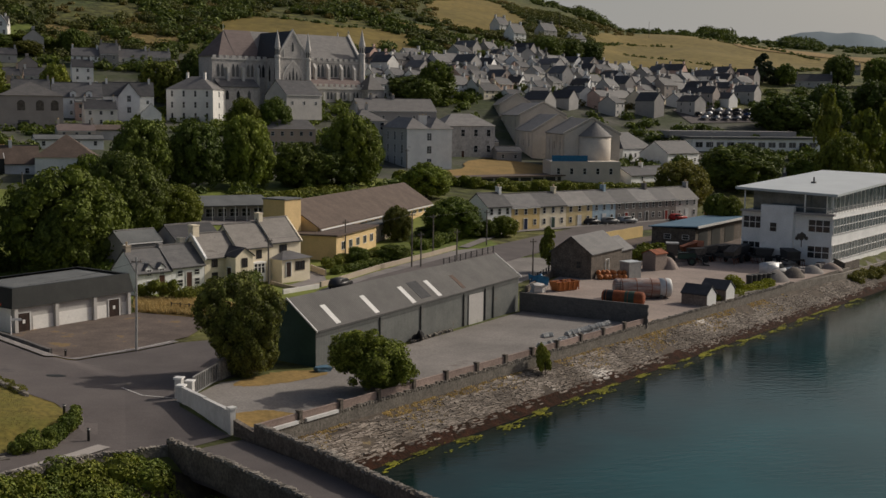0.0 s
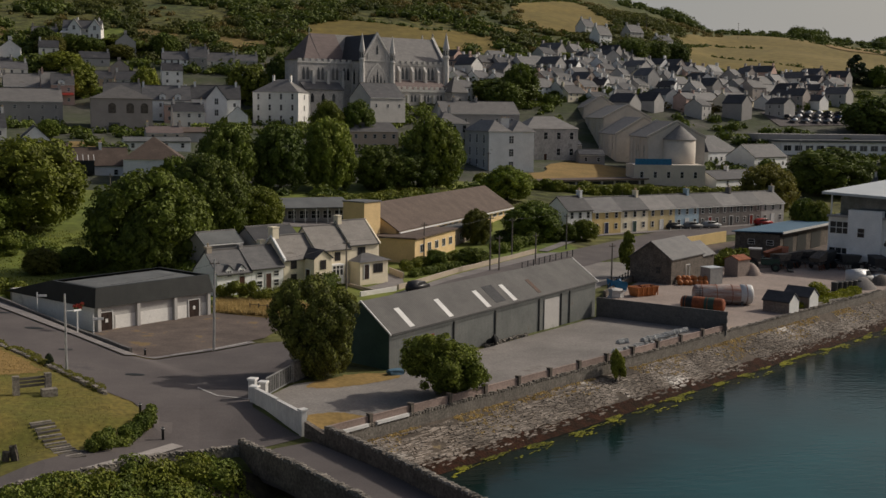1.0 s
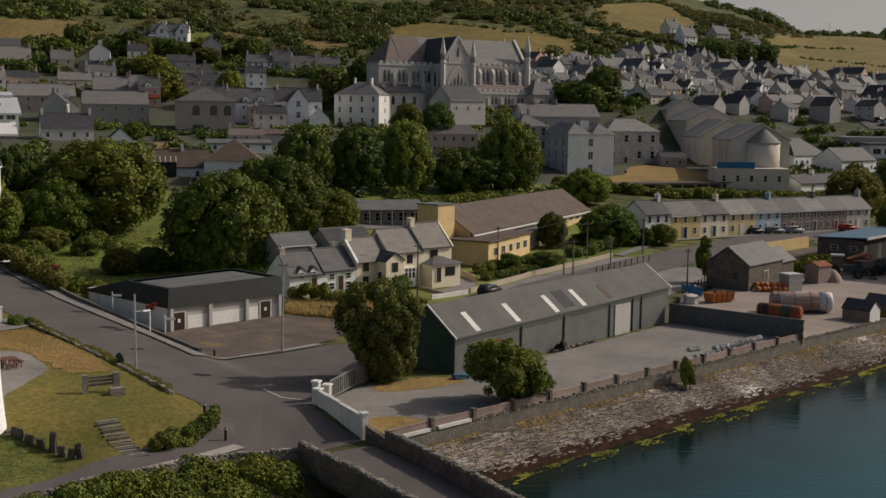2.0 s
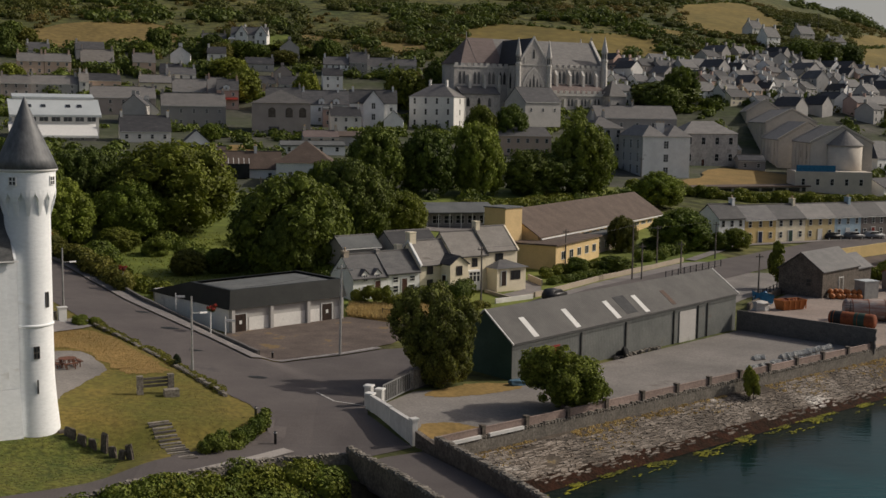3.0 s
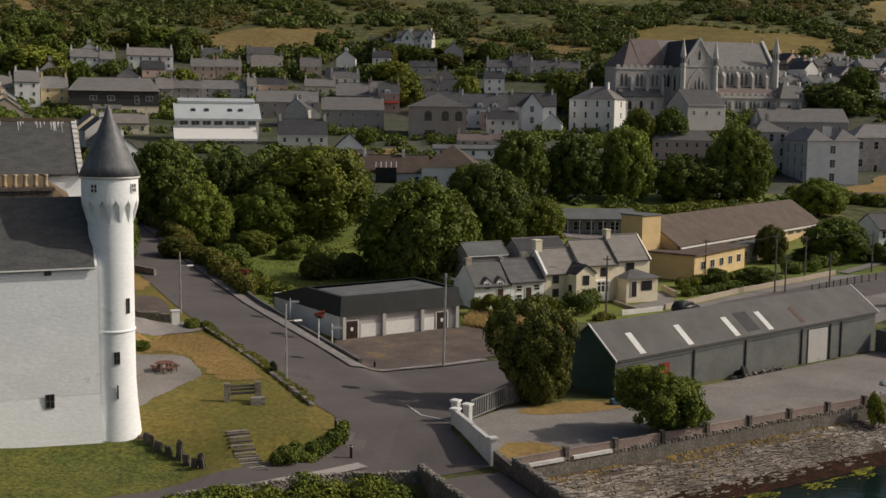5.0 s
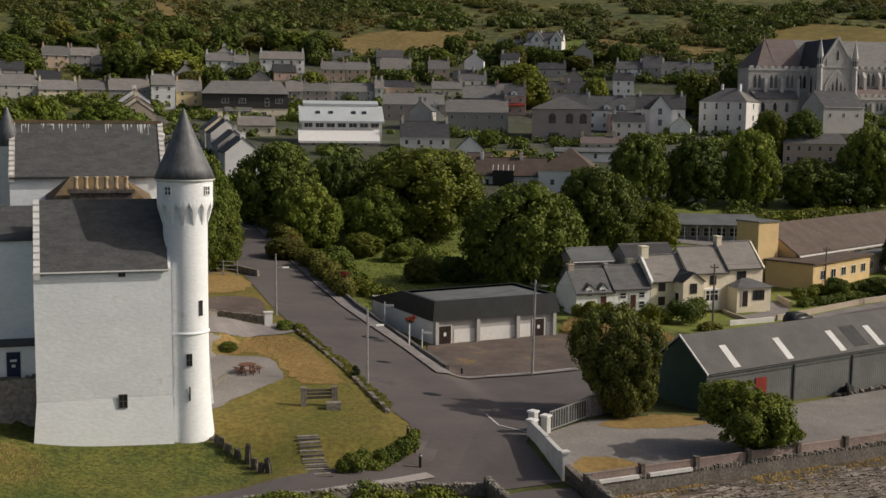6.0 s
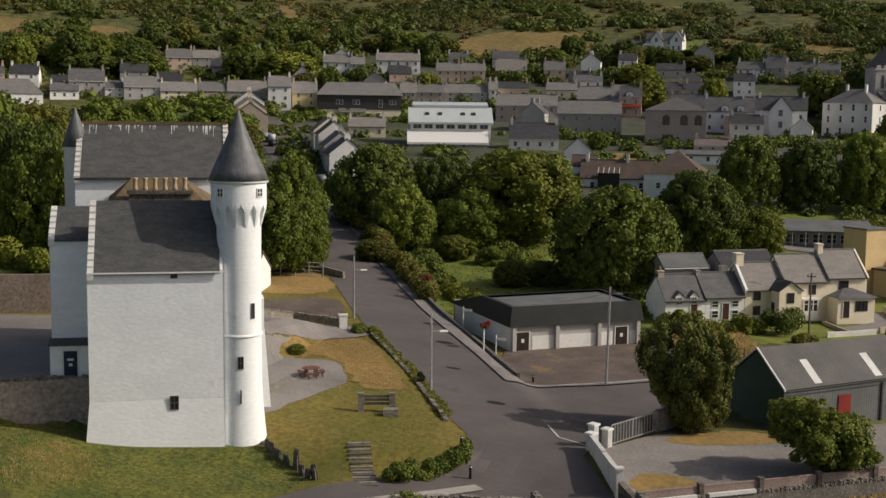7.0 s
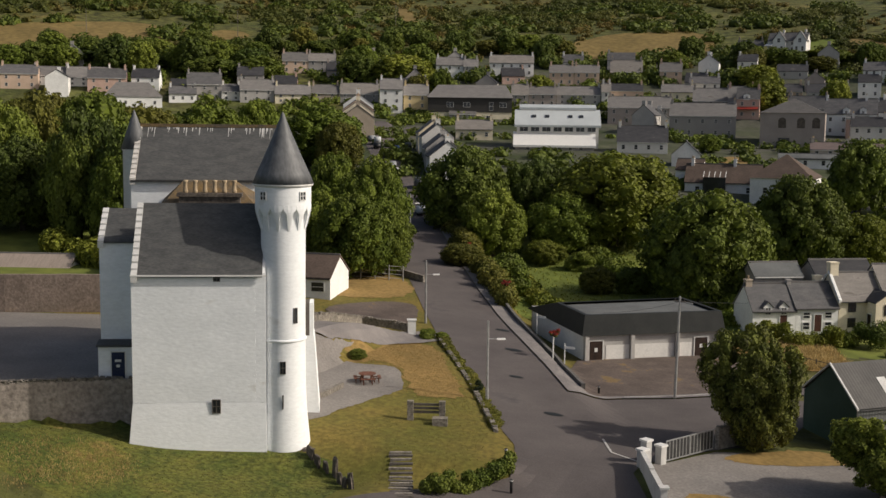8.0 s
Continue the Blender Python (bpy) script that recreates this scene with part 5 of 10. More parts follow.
# ---- long corrugated shed ----
def build_warehouse():
    L, half = 39.0, 3.4
    w = thing("warehouse", pose(13.3, 12.4, 0, 0, 0, 42.15), "long grey-green corrugated shed with rooflights", "shed")

    def ez(x):
        return 2.72 + 0.8 * x / L

    def rzz(x):
        return 5.35 + 0.5 * x / L
    bm = bmesh.new()
    n = 150
    rows = []
    for i in range(n * 2 + 1):
        x = -0.15 + (L + 0.3) * i / (n * 2)
        k = 0.018 if i % 2 else 0.0
        rows.append([bm.verts.new((x, y, z + k)) for y, z in ((-0.25, ez(x) - 0.16), (half, rzz(x)), (2 * half + 0.25, ez(x) - 0.16))])
    for a, b in zip(rows, rows[1:]):
        for j in (0, 1):
            bm.faces.new((a[j], b[j], b[j + 1], a[j + 1]))
    r = part("roof", bm, M_CORR, w, "grey corrugated sheet roof")
    r.modifiers.new("thick", 'SOLIDIFY').thickness = -0.05
    bm = bmesh.new()
    rows = []
    for i in range(n * 2 + 1):
        x = L * i / (n * 2)
        k = 0.012 if i % 2 else 0.0
        rows.append([bm.verts.new((x, -k, -1.6)), bm.verts.new((x, -k, ez(x) - 0.1))])
    for a, b in zip(rows, rows[1:]):
        bm.faces.new((a[0], b[0], b[1], a[1]))
    part("front_wall", bm, M_SHEDW, w).modifiers.new("thick", 'SOLIDIFY').thickness = 0.05
    for x in (0.0, L):
        bm = bmesh.new()
        bm_prism(bm, [(0.06, -1.6), (2 * half - 0.06, -1.6), (2 * half - 0.06, ez(x) - 0.12), (half, rzz(x) - 0.1), (0.06, ez(x) - 0.12)], x - 0.04 if x else 0.02, x + 0.04, "x")
        part("gable_wall", bm, M_SHEDG, w, "dark green gable end")
    bm = bmesh.new()
    bm_box(bm, 0, L, 2 * half - 0.05, 2 * half, -1.6, ez(0) - 0.12)
    part("back_wall", bm, M_SHEDW, w)
    for x in (0.0, L):
        for y0, y1 in ((-0.3, half), (2 * half + 0.3, half)):
            bm = bmesh.new()
            bm_prism(bm, [(y0, ez(x) - 0.22), (y1, rzz(x) - 0.03), (y1, rzz(x) + 0.12), (y0, ez(x) - 0.06)], x - 0.2, x - 0.06, "x") if not x else bm_prism(bm, [(y0, ez(x) - 0.22), (y1, rzz(x) - 0.03), (y1, rzz(x) + 0.12), (y0, ez(x) - 0.06)], x + 0.06, x + 0.2, "x")
            part("bargeboard", bm, M_SKYL, w, "pale verge flashing")
    def on_roof(name, xa, xb, ka, kb, m, lab):
        bm = bmesh.new()
        pts = []
        for x, k in ((xa, ka), (xb, ka), (xb, kb), (xa, kb)):
            pts.append((x, -0.25 + (half + 0.25) * k, ez(x) - 0.16 + (rzz(x) - ez(x) + 0.16) * k + 0.055))
        lo = [bm.verts.new(p) for p in pts]
        hi = [bm.verts.new((p[0], p[1], p[2] + 0.04)) for p in pts]
        bm.faces.new(hi)
        bm.faces.new(lo)
        for i in range(4):
            bm.faces.new((lo[i], lo[(i + 1) % 4], hi[(i + 1) % 4], hi[i]))
        part(name, bm, m, w, lab)
    for x in SKY_X:
        on_roof("rooflight", x, x + 0.75, 0.06, 0.62, M_SKYL, "pale translucent rooflight")
    on_roof("dark_patch", SKY_X[2] + 2.0, SKY_X[2] + 3.9, 0.12, 0.68, M_PATCH, "dark repaired roof sheet")
    on_roof("dark_patch", SKY_X[3] + 5.2, SKY_X[3] + 5.9, 0.1, 0.6, M_RUSTSHEET, "rusted roof sheet")
    bm = bmesh.new()
    bm_box(bm, 5.6, 6.9, -0.09, -0.03, -0.75, 1.7)
    part("red_door", bm, M_RED, w, "red sliding door")
    bm = bmesh.new()
    bm_box(bm, WD[0], WD[1], -0.12, -0.03, -0.85, 2.55)
    part("roller_door", bm, M_WALL["lightgrey"], w, "pale grey roller door")
    for x in (10.2, 17.6, 26.3, WD[1] + 0.5, WD[1] + 2.4):
        bm = bmesh.new()
        bm_box(bm, x - 0.08, x + 0.08, -0.14, -0.03, -0.85, ez(x) - 0.5)
        part("post", bm, M_DARKM, w)
    bm = bmesh.new()
    bm_tube(bm, (0, -0.36, ez(0) - 0.22), (L, -0.36, ez(L) - 0.22), 0.045, 0.045)
    part("gutter", bm, M_DARKM, w)


SKY_X = (3.10, 9.45, 16.10, 21.10)
WD = (27.35, 30.50)
build_warehouse()


# ---- cottages by the road ----
def dormer(parent, x, z, w=1.05, h=1.15):
    bm = bmesh.new()
    bm_prism(bm, [(-w / 2, 0), (w / 2, 0), (w / 2, h), (0, h + 0.5), (-w / 2, h)], -0.02, 1.6, "y")
    dm = part("dormer", bm, M_WALL["white"], parent, "small white gabled dormer")
    dm.matrix_basis = pose(x, 0.0, z)
    bm = bmesh.new()
    for s in (-1, 1):
        bm_prism(bm, [(0, h + 0.56), (s * (w / 2 + 0.15), h - 0.08), (s * (w / 2 + 0.15), h + 0.02), (0, h + 0.66)], -0.15, 2.0, "y")
    part("dormer_roof", bm, M_SLATE, dm)
    window(dm, 0, 0.25, 0.7, 0.85, y=-0.021, bars=(1, 1))
    return dm


def cottage_pose(a, n=0.0):
    d, nn = Vector((0.84, 0.543)), Vector((-0.543, 0.84))
    p = Vector((0.7, 57.4)) + d * a + nn * n
    return p.x, p.y


CR = 32.9
x, y = cottage_pose(-0.85)
c1 = house(x, y, CR, 5.2, 5.6, 2.45, 2.6, "white", M_SLATE, 0, 0, "white dormered cottage with slate roof in a terrace", (), z=0.0, group="cottages by the road")
chimney(c1, -2.15, 2.8, 5.05, 0.75, 0.75, 0.55, M_WALL["beige"], 1)
dormer(c1, -0.8, 1.75)
dormer(c1, 1.1, 1.75)
window(c1, -0.8, 0.5, 0.8, 0.9, frame_mat=M_SILL)
door(c1, 1.1, 0.0, 0.85, 1.95, M_WOODR)
x, y = cottage_pose(4.33)
c2 = house(x, y, CR, 5.1, 5.6, 2.72, 2.45, "white", M_SLATE, 0, 0, "white cottage with patched slate roof in a terrace", (), z=0.0, group="cottages by the road")
chimney(c2, -2.45, 2.8, 5.1, 0.5, 0.6, 0.45, M_WALL["grey"], 0)
chimney(c2, 1.5, 3.6, 4.9, 0.85, 0.75, 1.0, M_WALL["cream"], 0)
for wx in (-1.3, 1.35):
    window(c2, wx, 1.5, 0.9, 0.75, frame_mat=M_SILL)
    window(c2, wx, 0.2, 0.9, 0.9, frame_mat=M_SILL)
door(c2, 0.1, 0.0, 0.85, 1.95, M_WOODR)
bm = bmesh.new()
bm_box(bm, -1.5, 0.4, -0.006, 0.0, 0.0, 0.55)
part("slate_patch", bm, M_PATH, c2, "pale mortar patch on the slates").matrix_basis = pose(0.7, 0.35, 3.18, math.degrees(math.atan2(2.45, 2.8)) - 90, 0, 0)
x, y = cottage_pose(9.65)
c3 = house(x, y, CR, 5.4, 5.6, 3.4, 2.8, "cream", M_SLATE3, 0, 0, "cream two-storey house with projecting gable bay", (), z=0.1)
chimney(c3, -2.25, 2.9, 6.2, 1.0, 1.0, 1.25, M_WALL["cream"], 0)
bm = bmesh.new()
for y0 in (-0.32, 5.92):
    bm_prism(bm, [(y0, 3.2), (2.8, 6.24), (2.8, 6.58), (y0, 3.55)], -2.86, -2.52, "x")
part("verge_parapet", bm, M_WALL["white"], c3, "white rendered verge parapet")
window(c3, -1.1, 2.1, 0.95, 1.1, frame_mat=M_WOODD, bars=(1, 1))
window(c3, -1.1, 0.3, 0.95, 1.1, frame_mat=M_WOODD, bars=(1, 1))
bm = bmesh.new()
bm_prism(bm, [(-1.5, -2), (1.5, -2), (1.5, 3.5), (0, 4.5), (-1.5, 3.5)], -2.2, 0.6, "y")
gb = part("gable_bay", bm, M_WALL["cream"], c3)
gb.matrix_basis = pose(2.15, 0, 0)
bm = bmesh.new()
for s in (-1, 1):
    bm_prism(bm, [(0, 4.53), (s * 1.68, 3.38), (s * 1.68, 3.5), (0, 4.68)], -2.38, 2.6, "y")
part("bay_roof", bm, M_SLATED, gb)
window(gb, 0, 2.0, 0.95, 1.25, y=-2.201, frame_mat=M_WOODD, bars=(1, 1))
window(gb, 0, 0.2, 0.95, 1.1, y=-2.201, frame_mat=M_WOODD, bars=(1, 1))
door(gb, -1.501, 0.0, 0.85, 1.95, M_WOODD, y=-0.9, rz=-90)
x, y = cottage_pose(15.35)
c4 = house(x, y, CR, 5.9, 6.2, 4.2, 2.9, "cream", M_SLATE3, 0, 0, "cream two-storey house with white glazed bay window", (), z=0.1)
window(c4, 0.7, 2.6, 0.95, 1.2, frame_mat=M_WOODD, bars=(1, 1))
bm = bmesh.new()
bm_box(bm, -1.0, 1.0, -1.0, 0, -0.4, 0.75)
bm_box(bm, -1.1, 1.1, -1.1, 0, 2.05, 2.25)
for wx in (-0.94, -0.31, 0.31, 0.94):
    bm_box(bm, wx - 0.06, wx + 0.06, -1.0, -0.9, 0.75, 2.05)
bm_box(bm, -1.0, 1.0, -0.98, -0.92, 1.55, 1.62)
for wx in (-0.97, 0.97):
    bm_box(bm, wx - 0.03, wx + 0.03, -0.5, -0.42, 0.75, 2.05)
bb = part("bay_window", bm, M_SILL, c4, "white glazed bay window")
bm = bmesh.new()
bm_box(bm, -0.95, 0.95, -0.95, -0.93, 0.75, 2.05)
part("glass", bm, M_GLASS, bb)
x, y = cottage_pose(20.95)
c5 = house(x, y, CR, 5.3, 6.2, 4.6, 2.95, "cream", M_SLATE3, 0, 0, "cream two-storey end house with porch bay", (), z=0.12)
chimney(c5, -2.4, 3.1, 7.45, 0.7, 0.95, 0.95, M_WALL["cream"], 0)
bm = bmesh.new()
for y0 in (-0.32, 6.52):
    bm_prism(bm, [(y0, 4.4), (3.1, 7.58), (3.1, 7.86), (y0, 4.66)], 2.5, 2.74, "x")
part("verge_parapet", bm, M_WALL["cream"], c5, "pale rendered verge parapet")
window(c5, -0.6, 3.1, 1.35, 1.1, frame_mat=M_WOODD, bars=(1, 0))
bm = bmesh.new()
bm_box(bm, -2.75, 2.35, -2.3, 0, -2, 2.45)
pb = part("porch_bay", bm, M_WALL["cream"], c5)
bm = bmesh.new()
b = [bm.verts.new(p) for p in ((-3.05, -2.65, 2.4), (2.75, -2.65, 2.4), (2.75, 0, 2.4), (-3.05, 0, 2.4))]
t = [bm.verts.new((-0.6, -0.02, 3.3)), bm.verts.new((0.5, -0.02, 3.3))]
bm.faces.new(b)
bm.faces.new((b[0], b[1], t[1], t[0]))
bm.faces.new((b[1], b[2], t[1]))
bm.faces.new((b[3], b[0], t[0]))
bm.faces.new((b[2], b[3], t[0], t[1]))
part("porch_roof", bm, M_SLATE, pb)
window(pb, 0.5, 0.75, 1.7, 1.25, y=-2.301, frame_mat=M_WOODD, bars=(2, 0))
door(pb, -1.6, 0.0, 0.85, 2.0, M_WOODD, y=-2.301)
x, y = cottage_pose(3.5, 9)
house(x, y, CR, 6.2, 4.0, 4.2, 1.3, "grey", M_FELT, 2, 1, "dark rendered outbuilding behind the cottages", (), z=1.0)
x, y = cottage_pose(11.5, 7.5)
house(x, y, CR, 7.5, 5.0, 4.4, 1.7, "grey", M_SLATED, 2, 1, "grey back extension with dark slate roof", (), z=0.8)


# ---- school ----
def build_school():
    s = thing("school_hall", pose(26.1, 89.6, 0, 0, 0, 56.6), "yellow school hall with long brown pitched roof", "school")
    L, wd, zb, ev, rg = 56, 11.6, -1.5, 4.5, 8.2
    bm = bmesh.new()
    gable_wall(bm, 0, L, 0, wd, zb, ev, rg)
    part("wall", bm, M_WALL["school"], s)
    bm = bmesh.new()
    gable_roof(bm, 0, L, 0, wd, ev, rg, 0.15, 0.5, 0.15)
    part("roof", bm, M_TILE, s, "brown tiled roof")
    bm = bmesh.new()
    bm_box(bm, 0, L, -0.7, -0.5, 3.95, 4.15)
    part("gutter", bm, M_SILL, s, "white gutter")
    for i in range(16):
        window(s, 2 + i * 3.4, 3.0, 2.2, 0.7, bars=(2, 0))
    t = thing("school_tower", pose(20.6, 90.2, 0, 0, 0, 45), "square yellow rendered tower of the school", "tower")
    bm = bmesh.new()
    bm_box(bm, -2.1, 2.1, -2.1, 2.1, -1, 9.0)
    part("wall", bm, M_WALL["school"], t)
    bm = bmesh.new()
    bm_box(bm, -2.25, 2.25, -2.25, 2.25, 9.0, 9.2)
    part("parapet", bm, M_FELT, t)
    a = thing("school_annex", pose(28.6, 84.6, 0, 0, 0, 58), "flat-roofed yellow school annex", "school")
    bm = bmesh.new()
    bm_box(bm, -1.0, 17, 0, 7.4, -1.5, 3.6)
    part("wall", bm, M_WALL["school"], a)
    bm = bmesh.new()
    bm_box(bm, -1.4, 17.4, -0.4, 7.6, 3.6, 3.85)
    part("roof", bm, M_TILE, a)
    for i in range(5):
        window(a, 1.9 + i * 3.2, 1.3, 1.5, 1.3, bars=(1, 0))
    for i in range(5):
        window(a, 0, 2.2, 0.6, 0.7, y=5.6 - i * 1.15, rz=-90, bars=(0, 0))
    a2 = thing("school_annex", pose(37.2, 101.2, 0, 0, 0, 58), "low brown-roofed school annex", "school")
    bm = bmesh.new()
    bm_box(bm, 0, 15, 0, 6.0, -1.5, 3.2)
    part("wall", bm, M_WALL["beige"], a2)
    bm = bmesh.new()
    bm_box(bm, -0.3, 15.3, -0.4, 6.0, 3.2, 3.45)
    part("roof", bm, M_FELT, a2)
    for i in range(4):
        window(a2, 2 + i * 3.6, 1.0, 1.6, 1.3, bars=(1, 0))
    g = thing("school_wing", pose(3.4, 117.2, 2.8, 0, 0, 9), "long grey single-storey school wing with veranda posts", "school")
    bm = bmesh.new()
    bm_box(bm, 0, 19, 0.9, 7, -3, 2.9)
    part("wall", bm, M_WALL["grey"], g)
    bm = bmesh.new()
    bm_prism(bm, [(-0.7, 2.75), (7.3, 4.0), (7.3, 4.2), (-0.7, 2.95)], -0.6, 19.6, "x")
    part("roof", bm, M_FELT, g)
    for i in range(10):
        bm = bmesh.new()
        bm_box(bm, i * 2.1 - 0.07 + 0.1, i * 2.1 + 0.17, -0.55, -0.4, -1, 2.78)
        part("veranda_post", bm, M_SILL, g)
    for i in range(8):
        window(g, 1.8 + i * 2.2, 0.8, 1.6, 1.5, y=0.9, bars=(1, 1))


build_school()

# ---- terrace along the quay road ----
TERR = [("white", 6.1, M_WOODR), ("yellow", 7.5, M_BLUE), ("cream", 7.3, M_SHEDG), ("paleyellow", 7.5, M_SILL), ("blue", 6.9, M_SILL), ("grey", 6.6, M_RED), ("grey", 6.2, M_DARKM), ("grey", 6.4, M_RED), ("lightgrey", 7.4, M_SILL)]
a = -6.1
tr = math.atan2(22.9, 51.4)
for i, (col, wd, dm) in enumerate(TERR):
    cx, cy = 68.0 + math.cos(tr) * (a + wd / 2), 117.8 + math.sin(tr) * (a + wd / 2)
    h = house(cx, cy, math.degrees(tr), wd - 0.04, 6.5, 4.25 if i else 4.6, 2.3, "stone" if col == "grey" else col, M_SLATE2 if i in (3, 8) else M_SLATED if i in (0, 2, 5, 7) else M_SLATE, 3, 2,
              {"white": "white end house of a terrace with slate roof", "yellow": "bright yellow terraced house with blue door", "cream": "cream terraced house with green door", "paleyellow": "pale yellow terraced house with white door",
               "blue": "pale blue terraced house with white door", "grey": "grey stone terraced house with slate roof", "lightgrey": "light grey end house of a terrace"}[col],
              (1,) if i % 2 == 0 else (), z=0.55 - 0.03 * i, group="terraced houses by the quay road", doorcol=1, doorm=dm, winh=1.25, winw=0.8)
    a += wd


# ---- office block on the quay ----
def build_office():
    o = thing("office_block", pose(104.5, 67.6, 0.3, 0, 0, 38), "white three-storey office block with oversailing pale roof", "office")
    L, dp = 40, 15
    bm = bmesh.new()
    bm_box(bm, 0, L, 0, dp, -2.5, 7.2)
    part("wall", bm, M_WALL["white"], o)
    bm = bmesh.new()
    bm_box(bm, 1.6, L - 1.5, 1.6, dp - 1.2, 7.2, 10.2)
    part("upper_glazing", bm, M_GLASSSKY, o, "glazed set-back top storey")
    bm = bmesh.new()
    lo = [bm.verts.new(p) for p in ((-0.9, -0.9, 10.1), (L + 1, -0.9, 11.6), (L + 1, dp + 1, 11.9), (-0.9, dp + 1, 10.6))]
    hi = [bm.verts.new((v.co.x, v.co.y, v.co.z + 0.4)) for v in lo]
    bm.faces.new(lo)
    bm.faces.new(hi)
    for i in range(4):
        bm.faces.new((lo[i], lo[(i + 1) % 4], hi[(i + 1) % 4], hi[i]))
    part("roof", bm, M_WROOF, o, "pale metal roof with wide eaves")
    for z, h in ((-0.2, 2.5), (4.0, 2.5)):
        bm = bmesh.new()
        bm_box(bm, 0.25, L - 0.5, -0.06, 0, z, z + h)
        part("window_band", bm, M_GLASSSKY, o)
        for i in range(26):
            bm = bmesh.new()
            x = 0.25 + i * 1.55
            bm_box(bm, x - 0.04, x + 0.04, -0.12, -0.02, z, z + h)
            part("mullion", bm, M_SILL, o)
        for zz in (z, z + h * 0.5, z + h):
            bm = bmesh.new()
            bm_box(bm, 0.2, L - 0.5, -0.13, -0.05, zz - 0.05, zz + 0.05)
            part("transom", bm, M_SILL, o)
        z, h = z + 0.35, 1.85
        for y0, y1 in ((0.3, 3.8), (dp - 3.4, dp - 0.3)):
            bm = bmesh.new()
            bm_box(bm, -0.06, 0, y0, y1, z, z + h)
            part("window_band", bm, M_GLASS, o)
            bm = bmesh.new()
            bm_box(bm, -0.13, -0.02, y0, y1, z + h * 0.48, z + h * 0.54)
            part("transom", bm, M_SILL, o)
            for k in range(4):
                y = y0 + (y1 - y0) * k / 3
                bm = bmesh.new()
                bm_box(bm, -0.12, -0.02, y - 0.05, y + 0.05, z, z + h)
                part("mullion", bm, M_SILL, o)
    bm = bmesh.new()
    bm_box(bm, -0.9, 0.0, -0.5, 6.0, 7.0, 7.35)
    bm_box(bm, -0.9, 0.0, 11.4, dp, 7.0, 7.35)
    part("ledge", bm, M_WALL["grey"], o, "grey balcony ledge")
    # stair block on the gable
    bm = bmesh.new()
    bm_box(bm, -1.1, 0, 6.0, 11.4, -2, 8.3)
    part("stair_block", bm, M_WALL["white"], o)
    window(o, -1.101, 4.0, 1.2, 1.5, y=9.2, rz=-90, bars=(0, 1))
    bm = bmesh.new()
    for y, z, q in ((4.9, 3.2, 0.42), (5.3, 3.55, 0.36), (4.5, 3.6, 0.36), (4.1, 3.2, 0.34), (5.6, 3.1, 0.32), (4.8, 3.85, 0.3)):
        bm_tube(bm, (-0.05, y, z), (0.0, y, z), q, q, 10)
    bm_box(bm, -0.05, 0, 4.78, 4.92, 1.7, 3.2)
    part("wall_emblem", bm, M_GREYW, o, "grey tree-shaped emblem")
    for i in range(18):
        bm = bmesh.new()
        x = 1.6 + i * 2.15
        bm_box(bm, x - 0.05, x + 0.05, 1.5, 1.62, 7.2, 10.2)
        part("mullion", bm, M_SILL, o)
    for x, y in ((0.15, 0.15), (0.15, dp - 0.3), (L - 0.4, 0.15), (0.15, 4.6)):
        bm = bmesh.new()
        bm_tube(bm, (x, y, 7.0), (x, y, 10.4), 0.13, 0.13, 8)
        part("column", bm, M_SILL, o)
    bm = bmesh.new()
    bm_box(bm, 0, L, -0.03, 0.05, 8.1, 8.2)
    bm_box(bm, -0.03, 0.05, 0, 6, 8.1, 8.2)
    for i in range(28):
        bm_box(bm, i * 1.45, i * 1.45 + 0.05, -0.02, 0.04, 7.2, 8.1)
    part("balcony_rail", bm, M_METAL, o)
    bm = bmesh.new()
    bm_box(bm, 14, 14.8, 8, 8.7, 11.0, 11.5)
    bm_tube(bm, (14.4, 8.3, 11.4), (14.4, 8.3, 12.3), 0.15, 0.12)
    part("roof_vent", bm, M_DARKM, o)


build_office()


# ---- stone barn in the works yard ----
def build_barn():
    b = thing("stone_barn", pose(61.2, 61.5, -0.5, 0, 0, 43), "rubble stone barn with grey slate roof", "barn")
    # both walls in dark stone, which carries the left gable's shade as colour
    bm = bmesh.new()
    gable_wall(bm, 0, 11, 0, 6.5, -1.5, 3.3, 5.6)
    part("wall", bm, M_STONED, b)
    bm = bmesh.new()
    gable_roof(bm, 0, 11, 0, 6.5, 3.3, 5.6)
    part("roof", bm, M_SLATE, b)
    bm = bmesh.new()
    gable_wall(bm, 11, 16.5, 0.6, 5.6, -1.5, 2.7, 4.4)
    part("annex_wall", bm, M_STONED, b)
    bm = bmesh.new()
    gable_roof(bm, 11.2, 16.5, 0.6, 5.6, 2.7, 4.4)
    part("annex_roof", bm, M_SLATE, b)
    window(b, 0.0, 1.2, 0.8, 1.0, y=2.0, rz=-90, frame_mat=M_GREYW)
    door(b, 5.5, 0, 1.2, 2.1, M_GREYW)


